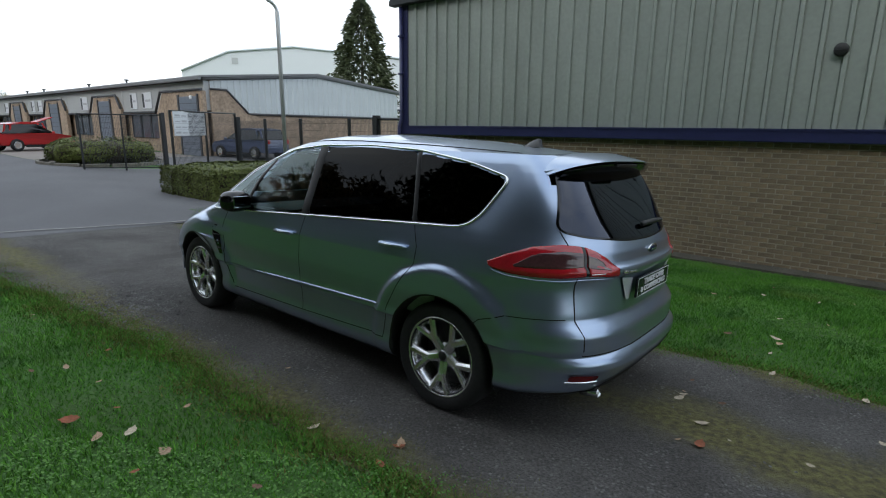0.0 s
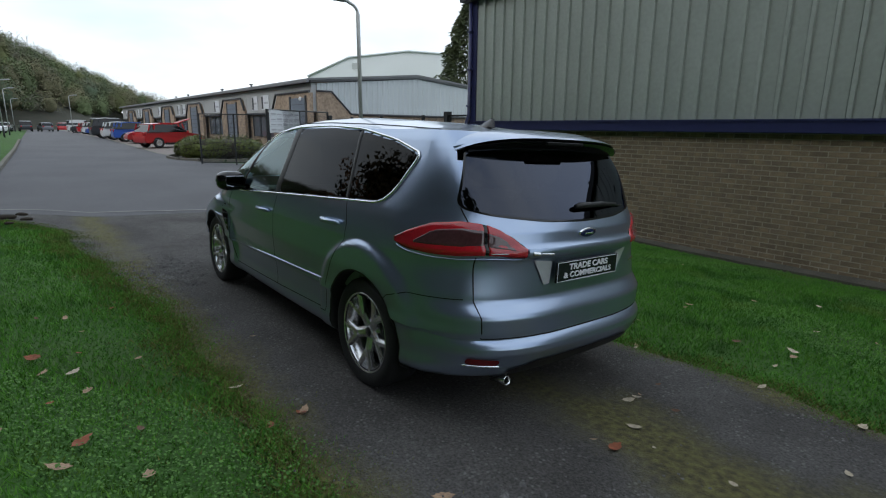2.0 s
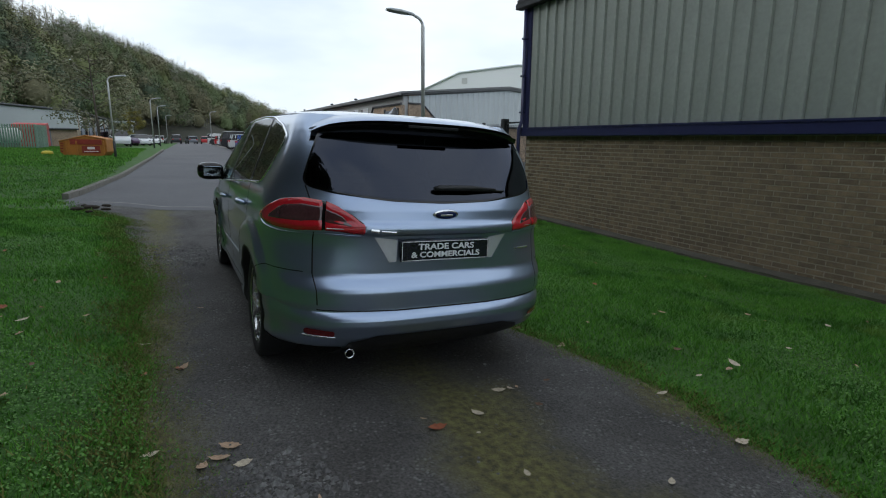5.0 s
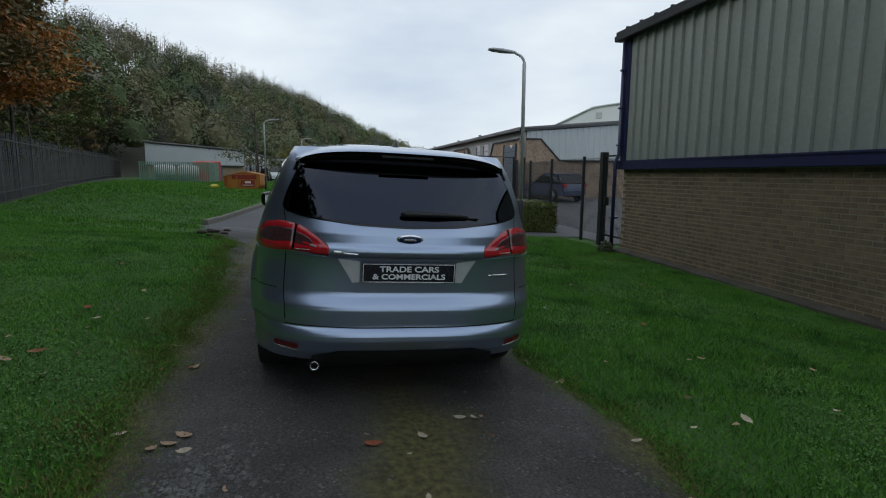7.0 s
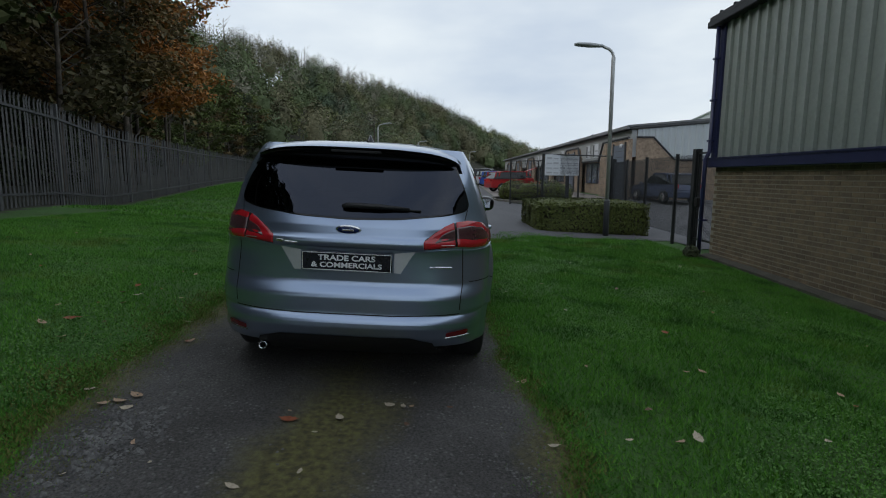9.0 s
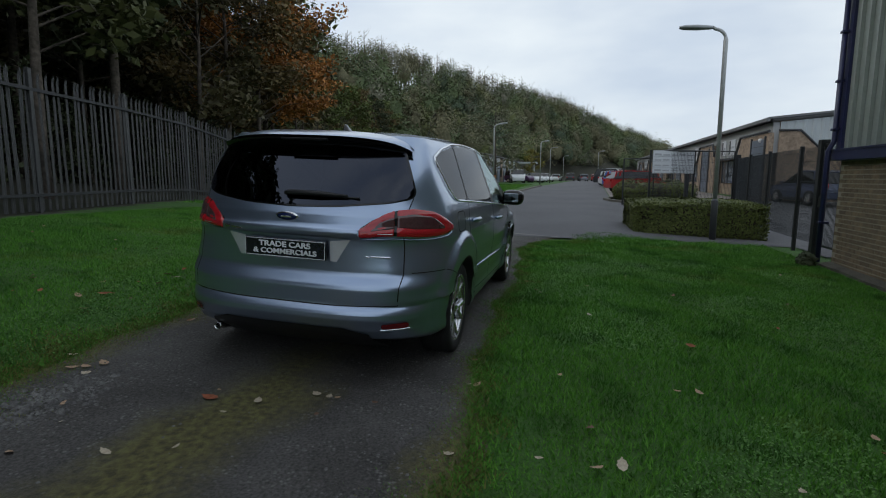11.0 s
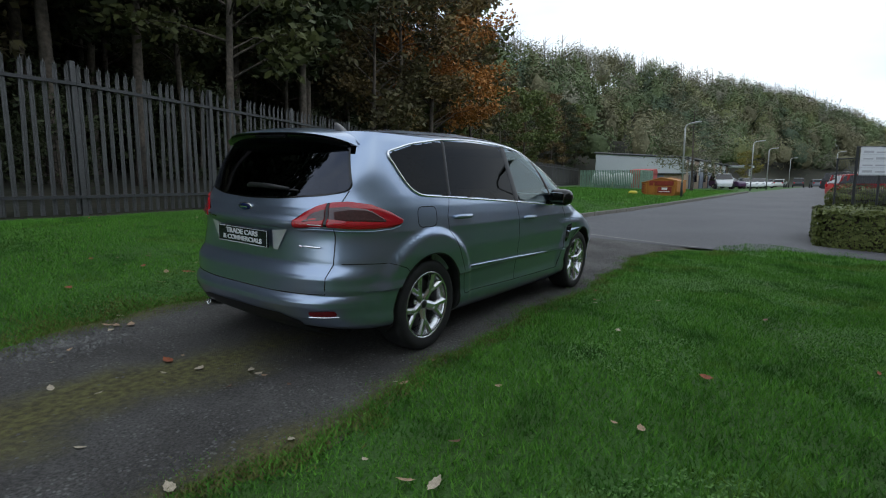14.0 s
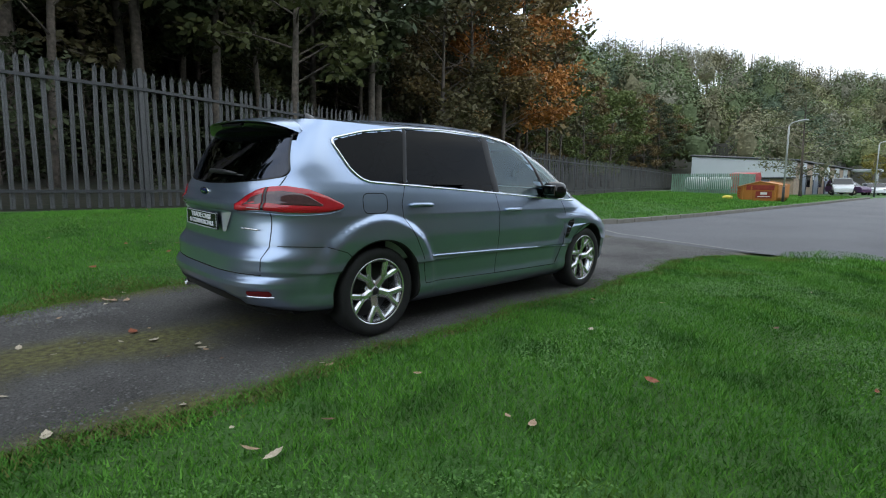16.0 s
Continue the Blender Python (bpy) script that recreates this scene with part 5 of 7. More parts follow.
yard = thing("mesh_fence", "black welded mesh security fence beside the workshop", "fence")
stops = [(-9.87, 9.42), (-10.9, 9.42), (-13.1, 9.50), (-15.1, 9.62), (-17.0, 9.78)]
for i, (x, y) in enumerate(stops):
    post(yard, x, y, 0.075 if i in (0, 4) else 0.035, 2.0 if i in (0, 4) else 1.93)
for (ax, ay), (bx, by) in zip(stops, stops[1:]):
    mesh_panel(yard, (ax, ay), (bx, by), 0.0, 1.88)
side_gate = thing("side_gate", "black mesh pedestrian gate with a lock box", "gate")
mesh_panel(side_gate, (-9.78, 9.42), (-8.86, 9.40), 0.02, 1.85)
for z in (0.0, 1.9):
    part("gate_rail", box(-9.78, -8.86, 9.39, 9.43, z - 0.02, z + 0.02), M_MESHFENCE, side_gate)
for x in (-9.76, -8.88):
    part("gate_stile", box(x - 0.02, x + 0.02, 9.39, 9.43, -0.15, 1.92), M_MESHFENCE, side_gate)
part("lock_box", box(-9.76, -9.62, 9.36, 9.46, 0.72, 0.92, 0.008), M_BLACK, side_gate, "black lock box")

gate = thing("yard_gate", "open mesh yard gate leaf carrying a notice board", "gate")
ga, gb = (-17.0, 9.70), (-15.75, 7.02)
mesh_panel(gate, ga, gb, 0.15, 2.05)
for p in (ga, (-16.55, 8.43), gb):
    post(gate, p[0], p[1], 0.03, 2.12, "gate_stile")
part("gate_rail", tube([(*ga, 2.1), (*gb, 2.1)], 0.022, 8), M_MESHFENCE, gate)
part("gate_rail", tube([(*ga, 0.15), (*gb, 0.15)], 0.022, 8), M_MESHFENCE, gate)
board = thing("notice_board", "white notice board of small print fixed to the gate", "sign")
bd = (Vector((-16.62, 8.43)) - Vector((-15.78, 7.08)))
bl, bt = bd.length, math.degrees(math.atan2(bd.y, bd.x))
bo = pose(-15.70, 7.08, 1.40, 0, 0, bt)
part("panel", box(0, bl, -0.012, 0.012, 0, 0.70, 0.004), M_SIGN, board, "white board", bo)
for r in range(4):
    for c in range(5):
        part("print_mark", box(0.06 + c * bl / 5.2, 0.06 + c * bl / 5.2 + bl / 6.6, -0.0155, -0.0125, 0.07 + r * 0.16, 0.075 + r * 0.16 + (0.03 if (r + c) % 3 else 0.05)), M_BAR, board, m=bo)
for r in range(5):
    part("frame_wire", box(0, bl, -0.02, -0.016, 0.02 + r * 0.165, 0.028 + r * 0.165), M_BAR, board, m=bo)
leaf2 = thing("yard_gate", "open mesh yard gate leaf beside the hedge island", "gate")
ha, hb = (-20.9, 9.02), (-22.4, 6.75)
mesh_panel(leaf2, ha, hb, 0.15, 2.05)
post(leaf2, *ha, 0.07, 2.15, "gate_stile")
post(leaf2, -21.65, 7.885, 0.025, 2.08, "gate_stile")
post(leaf2, *hb, 0.03, 2.08, "gate_stile")
for z in (0.15, 2.06):
    part("gate_rail", tube([(*ha, z), (*hb, z)], 0.022, 8), M_MESHFENCE, leaf2)

# ---- the row of small industrial units ----
def ribbed(name, p, q, z0, z1, pitch, depth, mat, parent, label, ztop=None):
    """A ribbed sheet between two plan points; ztop gives the height of its upper edge along it."""
    p, q = Vector(p), Vector(q)
    L = (q - p).length
    d = (q - p) / L
    nrm = Vector((d.y, -d.x))
    bm = bmesh.new()
    lo, hi = [], []
    for k in range(int(L / pitch)):
        for f, o in ((0, 0), (0.55, 0), (0.65, depth), (0.9, depth)):
            c = p + d * (k + f) * pitch + nrm * o
            t = (k + f) * pitch / L
            lo.append(bm.verts.new((c.x, c.y, z0)))
            hi.append(bm.verts.new((c.x, c.y, ztop(t) if ztop else z1)))
    for i in range(len(lo) - 1):
        bm.faces.new((lo[i], lo[i + 1], hi[i + 1], hi[i]))
    return part(name, bm, mat, parent, label)


def build_units():
    u = thing("industrial_units", "row of low brick and grey clad industrial units with white signs", "building")
    X0, X1, Y0, EZ = -26.7, -88.0, 13.7, 4.02
    gz = 0.05
    part("wall", box(X1, X0, Y0 + 0.30, 27.5, -0.5, EZ - 0.05), M_UNITBRICK, u, "brown brick wall")
    # gable end towards the track
    peak = lambda t: EZ - 0.12 + 0.62 * (1 - abs(t - 0.5) * 2)
    ribbed("gable_cladding", (X0 + 0.02, Y0 + 0.3), (X0 + 0.02, 27.5), 2.35, EZ, 0.36, 0.035, M_UNITPALE, u, "pale ribbed gable cladding", peak)
    bm = bmesh.new()
    vs = [bm.verts.new(p) for p in ((X0 + 0.005, Y0 + 0.3, 3.8), (X0 + 0.005, 20.6, 4.5), (X0 + 0.005, 27.5, 3.8), (X0 + 0.005, 27.5, 2.3), (X0 + 0.005, Y0 + 0.3, 2.3))]
    bm.faces.new(vs)
    part("gable_backing", bm, M_UNITPALE, u)
    part("gable_trim", tube([(X0 + 0.06, Y0 - 0.1, EZ - 0.02), (X0 + 0.06, 20.6, EZ + 0.60), (X0 + 0.06, 27.7, EZ - 0.02)], 0.11, 6), M_ROOFGREY, u, "grey verge flashing")
    part("gable_foot", tube([(X0 + 0.07, Y0 + 2.2, 2.32), (X0 + 0.07, 27.6, 2.32)], 0.06, 6), M_TRIM, u, "grey drip flashing")
    part("gable_brick", prism([(0, -0.4), (2.5, -0.4), (2.5, 2.2), (1.95, 2.32), (0.85, 3.45), (0.0, 3.45)], -0.06, 0.06), M_UNITBRICK, u, "brick corner panel", pose(X0 + 0.09, Y0 + 0.25, 0, 0, 0, 90))
    part("gable_rake", tube([(X0 + 0.17, Y0 + 0.2, 3.5), (X0 + 0.17, Y0 + 1.1, 3.5), (X0 + 0.17, Y0 + 2.25, 2.35)], 0.055, 6), M_TRIM, u, "dark raking flashing")
    # roof
    bm = bmesh.new()
    for y0, z0, y1, z1 in ((Y0 - 0.25, EZ, 20.6, EZ + 0.64), (20.6, EZ + 0.64, 27.8, EZ)):
        vs = [bm.verts.new(p) for p in ((X0 + 0.2, y0, z0), (X1, y0, z0), (X1, y1, z1), (X0 + 0.2, y1, z1), (X0 + 0.2, y0, z0 + 0.1), (X1, y0, z0 + 0.1), (X1, y1, z1 + 0.1), (X0 + 0.2, y1, z1 + 0.1))]
        for f in ((0, 1, 2, 3), (7, 6, 5, 4), (0, 4, 5, 1), (3, 2, 6, 7), (0, 3, 7, 4), (1, 5, 6, 2)):
            bm.faces.new([vs[i] for i in f])
    part("roof", bm, M_ROOFGREY, u, "grey sheet roof")
    part("gutter", box(X1, X0 + 0.2, Y0 - 0.38, Y0 - 0.2, EZ - 0.12, EZ + 0.06, 0.02), M_ROOFGREY, u, "grey gutter")
    # bays along the road front
    bay = 10.2
    random.seed(12)
    for k in range(6):
        a = X0 - k * bay
        part("fascia_panel", box(a - bay + 0.02, a - 0.02, Y0, Y0 + 0.28, 2.45, EZ - 0.12, 0.01), M_UNITGREY, u, "grey fascia cladding")
        part("fascia_foot", box(a - bay + 0.02, a - 0.02, Y0 - 0.05, Y0 + 0.0, 2.36, 2.47), M_TRIM, u)
        porch = part("porch_brick", prism(([(-5.2, -0.3), (-0.1, -0.3), (-0.1, 2.6), (-0.7, 3.35), (-4.4, 3.35), (-5.2, 2.3)] if k else [(-5.2, -0.3), (0.06, -0.3), (0.06, 3.35), (-4.4, 3.35), (-5.2, 2.3)]), -0.16, 0.04), M_UNITBRICK, u, "brick entrance surround", pose(a, Y0, gz))
        part("porch_flashing", tube(([(-5.35, -0.2, 2.3), (-4.5, -0.2, 3.42), (-0.65, -0.2, 3.42), (0.0, -0.2, 2.6)] if k else [(-5.35, -0.2, 2.3), (-4.5, -0.2, 3.42), (0.12, -0.2, 3.42)]), 0.07, 6), M_TRIM, porch, "dark raking flashing")
        e = 0.0 if k else 1.25
        door = part("shutter_door", box(-3.6 + e, -1.7 + e, -0.21, -0.165, 0.0, 3.1, 0.01), M_SHUTTER, porch, "blue-grey shutter door")
        for r in range(9):
            part("shutter_slat", box(-3.58 + e, -1.72 + e, -0.222, -0.212, 0.1 + r * 0.33, 0.12 + r * 0.33), M_TRIM, door)
        part("door_reveal", box(-3.75 + e, -3.62 + e, -0.24, -0.17, 0, 3.2), M_TRIM, porch)
        part("door_reveal", box(-1.68 + e, -1.55 + e, -0.24, -0.17, 0, 3.2), M_TRIM, porch)
        for w in range(3):
            win = part("window", box(-9.6 + w * 1.35, -8.5 + w * 1.35, 0.20, 0.29, 0.9, 2.25, 0.01), M_WINDOW, u, "dark window", pose(a, Y0, gz))
            part("window_frame", box(-9.62 + w * 1.35, -9.55 + w * 1.35, 0.15, 0.25, 0.88, 2.27), M_TRIM, win)
        part("office_door", box(-5.9, -5.4, 0.15, 0.29, 0, 2.2, 0.01), M_SHUTTER, u, "dark office door", pose(a, Y0, gz))
        for s in ((-7.3, 1.25), (-9.0, 0.95))[: 2 if k % 2 == 0 else 1]:
            sign = part("wall_sign", box(s[0], s[0] + s[1], -0.06, -0.02, 2.62, 3.52, 0.01), M_SIGN, u, "white unit sign with plain printed bars", pose(a, Y0, 0))
            part("sign_mark", box(s[0] + 0.05, s[0] + 0.32, -0.068, -0.061, 2.68, 3.46), M_TRIM, sign)
            part("sign_mark", box(s[0] + 0.45, s[0] + s[1] - 0.12, -0.068, -0.061, 3.0, 3.12), M_BAR, sign)
    for x in (-40, -47, -58, -63):
        part("roof_cowl", lathe([(0, 0.45), (0.14, 0.42), (0.14, 0.36), (0.06, 0.34), (0.06, 0)], 10, "z"), M_TRIM, u, "small roof cowl", pose(x, Y0 + 1.5, EZ + 0.2))
    part("security_lamp", blob(0.09, 0.09, 0.10, 0.8), M_WHITE, u, "white security lamp", pose(X0 - 1.0, Y0 - 0.22, 3.1))
    return u


build_units()


# the big pale shed beyond
shed = thing("distribution_shed", "large white distribution shed in the distance", "building")
SHED = pose(-104.9, 76.9, 0, 0, 0, 55)
part("wall", prism([(-24.8, 0), (45, 0), (45, 16.2), (7.5, 18.4), (-1.6, 18.9), (-15.3, 17.3), (-24.8, 13.0)], -0.2, 30.0), M_SHED, shed, "white cladding", SHED)
part("roof_edge", tube([(-24.9, -0.4, 13.1), (-15.3, -0.4, 17.4), (-1.6, -0.4, 19.0), (7.5, -0.4, 18.5), (45, -0.4, 16.3)], 0.22, 6), M_UNITPALE, shed, "pale roof edge", SHED)
part("louvre", box(-14.6, -13.3, -0.35, -0.2, 14.9, 16.2), M_UNITGREY, shed, "grey louvre", SHED)
part("shed_door", box(10, 16, -0.35, -0.2, 0, 6.0), M_UNITGREY, shed, "grey dock door", SHED)


# ---- the low building, tanks, skip south of the road ----
def build_bungalow():
    b = thing("low_workshop", "low brick workshop with a pale grey clad gable", "building")
    x0, x1, ya, yb, g = -64.0, -98.0, -16.5, -6.4, 0.5
    part("wall", box(x1, x0, ya, yb, g - 0.8, g + 3.3), M_UNITBRICK, b, "brown brick wall")
    part("gable_panel", prism([(0, g + 1.75), (yb - ya + 0.3, g + 1.75), (yb - ya + 0.3, g + 3.45), (0, g + 4.2)], -0.12, 0.0), M_UNITPALE, b, "pale grey gable panel", pose(x0 + 0.02, ya - 0.15, 0, 0, 0, 90))
    part("gable_flashing", tube([(x0 + 0.2, ya - 0.3, g + 4.3), (x0 + 0.2, yb + 0.3, g + 3.5)], 0.12, 6), M_TRIM, b, "dark verge")
    part("gable_flashing", tube([(x0 + 0.2, ya - 0.2, g + 1.72), (x0 + 0.2, yb + 0.2, g + 1.72)], 0.08, 6), M_TRIM, b, "dark drip edge")
    bm = bmesh.new()
    vs = [bm.verts.new(p) for p in ((x0 + 0.2, ya - 0.3, g + 4.25), (x1, ya - 0.3, g + 4.25), (x1, yb + 0.4, g + 3.45), (x0 + 0.2, yb + 0.4, g + 3.45), (x0 + 0.2, ya - 0.3, g + 4.4), (x1, ya - 0.3, g + 4.4), (x1, yb + 0.4, g + 3.6), (x0 + 0.2, yb + 0.4, g + 3.6))]
    for f in ((0, 1, 2, 3), (7, 6, 5, 4), (0, 4, 5, 1), (3, 2, 6, 7), (0, 3, 7, 4), (1, 5, 6, 2)):
        bm.faces.new([vs[i] for i in f])
    part("roof", bm, M_TRIM, b, "dark mono-pitch roof")
    part("gable_door", box(x0, x0 + 0.06, yb - 3.2, yb - 2.2, g - 0.3, g + 1.6, 0.01), M_SHUTTER, b, "dark door")
    for k in range(5):
        a = x0 - 2 - k * 6.4
        part("side_panel", box(a - 3.0, a, yb, yb + 0.08, g + 1.6, g + 3.4, 0.01), M_UNITPALE, b, "pale panel")
        d = part("side_door", box(a - 2.6, a - 0.4, yb + 0.02, yb + 0.14, g - 0.3, g + 2.5, 0.01), M_SHUTTER, b, "dark shutter door")
        part("door_frame", box(a - 2.75, a - 2.6, yb + 0.02, yb + 0.2, g - 0.3, g + 2.7), M_TRIM, d)
        part("window", box(a - 5.2, a - 3.6, yb + 0.01, yb + 0.07, g + 0.8, g + 2.1, 0.01), M_GLOSSBLACK, b, "dark window")
    porch = part("end_canopy", box(x1 - 3.0, x1 + 1.0, yb + 0.1, yb + 3.5, g + 3.2, g + 3.5, 0.02), M_UNITPALE, b, "pale flat canopy")
    part("canopy_post", tube([(x1 + 0.7, yb + 3.2, g - 0.5), (x1 + 0.7, yb + 3.2, g + 3.2)], 0.12, 8), M_UNITPALE, porch)


build_bungalow()
pen = thing("tank_compound", "green palisade pen round white tanks", "fence")
M_GREENFENCE = node_mat("pale_green_fence_paint", (0.16, 0.27, 0.20), rough=0.5, var=0.12, by_object=0.15)
M_TANK = node_mat("white_tank", (0.62, 0.63, 0.62), rough=0.5, var=0.06)
px0, px1, py0, py1 = -53.5, -49.0, -12.8, -7.2
pz = ground_z(-51, -10) - 0.05
bm = box(-0.05, 0.05, -0.012, 0.012, 0, 1.75, 0.004)
pme = bpy.data.meshes.new("pen_pale")
bm.to_mesh(pme)
bm.free()
for k in range(36):
    part("pale", pme, M_GREENFENCE, pen, m=pose(px1, py0 + (py1 - py0) * k / 35, pz, 0, 0, 90))
for k in range(28):
    part("pale", pme, M_GREENFENCE, pen, m=pose(px0 + (px1 - px0) * k / 27, py1, pz))
for z in (0.35, 1.45):
    part("rail", box(px1 - 0.03, px1, py0, py1, pz + z, pz + z + 0.05), M_GREENFENCE, pen)
for y in (-11.4, -9.4):
    tk = thing("storage_tank", "white rounded storage tank inside the pen", "tank", pose(-51.2, y, pz), "tanks in the pen")
    part("vessel", blob(1.2, 0.85, 0.62, 0.6), M_TANK, tk, "", pose(0, 0, 0.95))
    for sx in (-0.7, 0.7):
        part("cradle", box(sx - 0.1, sx + 0.1, -0.6, 0.6, 0, 0.5, 0.01), M_CONC, tk)
    part("fill_cap", lathe([(0, 0.16), (0.10, 0.16), (0.12, 0.0)], 12, "z"), M_TRIM, tk, "", pose(0, 0, 1.54))
M_REDTARP = node_mat("red_cover", (0.40, 0.03, 0.025), rough=0.6, var=0.15)
rb = thing("red_container", "red covered container behind the pen", "container", pose(-55.5, -8.6, pz))
part("bin", box(-1.0, 1.0, -1.1, 1.1, 0, 1.5, 0.04), M_REDTARP, rb)
part("lid", prism([(-1.05, 1.5), (1.05, 1.5), (0.9, 1.85), (-0.6, 2.0)], -1.15, 1.15, 0.02), M_REDTARP, rb)

skip = thing("waste_skip", "orange waste skip with a dark red name panel", "skip", pose(-38.6, -2.75, ground_z(-38.6, -2.75) - 0.05, 0, 0, 76) @ Matrix.Scale(0.78, 4))
part("hull", prism([(-1.65, 0.35), (-1.30, 0.0), (1.30, 0.0), (1.65, 0.35), (1.65, 1.35), (0.2, 1.62), (-1.65, 1.15)], -0.85, 0.85, 0.03), M_SKIP, skip, "orange-yellow painted hull")
part("top_panel", box(-0.9, 1.35, -0.89, -0.855, 0.92, 1.32, 0.01), M_SKIPRED, skip, "dark red panel")
npn = part("name_panel", box(-0.1, 1.2, -0.895, -0.86, 0.25, 0.82, 0.01), M_SKIPRED, skip, "dark red name panel with plain white bars")
part("name_bar", box(0.3, 0.82, -0.905, -0.896, 0.55, 0.74), M_WHITE, npn)
part("name_bar", box(0.05, 1.05, -0.905, -0.896, 0.36, 0.42), M_WHITE, npn)
part("rim", tube([(-1.65, -0.86, 1.15), (0.2, -0.86, 1.62), (1.65, -0.86, 1.35)], 0.05, 8), M_SKIP, skip)
part("rim", tube([(-1.65, 0.86, 1.15), (0.2, 0.86, 1.62), (1.65, 0.86, 1.35)], 0.05, 8), M_SKIP, skip)
for sx in (-1.2, -0.45, 1.45):
    part("rib", box(sx - 0.05, sx + 0.05, -0.92, -0.85, 0.1, 1.2, 0.01), M_SKIP, skip)
for k in range(4):
    part("hazard_stripe", box(-1.62 + 0.02 * k, -1.40 + 0.02 * k, -0.90, -0.86, 0.36 + 0.2 * k, 0.44 + 0.2 * k), M_SKIPRED, skip)
ybag = thing("yellow_sack", "yellow sack lying on the grass beside the skip", "sack", pose(-38.8, -4.9, ground_z(-38.8, -4.9) + 0.05))
part("bag", blob(0.45, 0.3, 0.16, 0.8), node_mat("yellow_sack_cloth", (0.5, 0.42, 0.04), rough=0.7), ybag)


# ---- parked cars ----
CAR_MESH = {}


def small_wheels(parent, L, w):
    if "wheel" not in CAR_MESH:
        bm = lathe([(0.20, 0.09), (0.27, 0.10), (0.31, 0.08), (0.315, 0.0), (0.31, -0.08), (0.20, -0.09)], 24)
        me = bpy.data.meshes.new("tyre")
        bm.to_mesh(me)
        bm.free()
        bm = lathe([(0.0, 0.075), (0.05, 0.08), (0.16, 0.065), (0.21, 0.09), (0.21, -0.05)], 20)
        m2 = bpy.data.meshes.new("hubcap")
        bm.to_mesh(m2)
        bm.free()
        CAR_MESH["wheel"] = me, m2
    me, m2 = CAR_MESH["wheel"]
    for x in (-0.30 * L, 0.31 * L):
        for s in (1, -1):
            t = part("wheel", me, M_TYRE, parent, "", pose(x, s * (w - 0.10), 0.315, 0, 0, 0 if s > 0 else 180))
            part("hubcap", m2, M_ALLOY, t)


PROFILES = {
    "hatch": (3.95, 0.86, [(-0.49, 0.30), (-0.50, 0.62), (-0.475, 0.92), (0.17, 0.93), (0.43, 0.78), (0.49, 0.60), (0.495, 0.28)], [(-0.47, 0.92), (-0.37, 1.40), (-0.22, 1.45), (-0.02, 1.44), (0.20, 0.93)]),
    "estate": (4.5, 0.90, [(-0.49, 0.32), (-0.50, 0.75), (-0.485, 1.05), (0.19, 1.06), (0.45, 0.92), (0.495, 0.68), (0.495, 0.30)], [(-0.48, 1.05), (-0.43, 1.62), (-0.25, 1.70), (-0.02, 1.68), (0.22, 1.06)]),
    "van": (4.4, 0.92, [(-0.495, 0.32), (-0.50, 1.0), (-0.49, 1.15), (0.22, 1.16), (0.44, 0.98), (0.495, 0.70), (0.495, 0.30)], [(-0.49, 1.15), (-0.475, 1.80), (-0.25, 1.86), (0.05, 1.80), (0.25, 1.16)]),
}


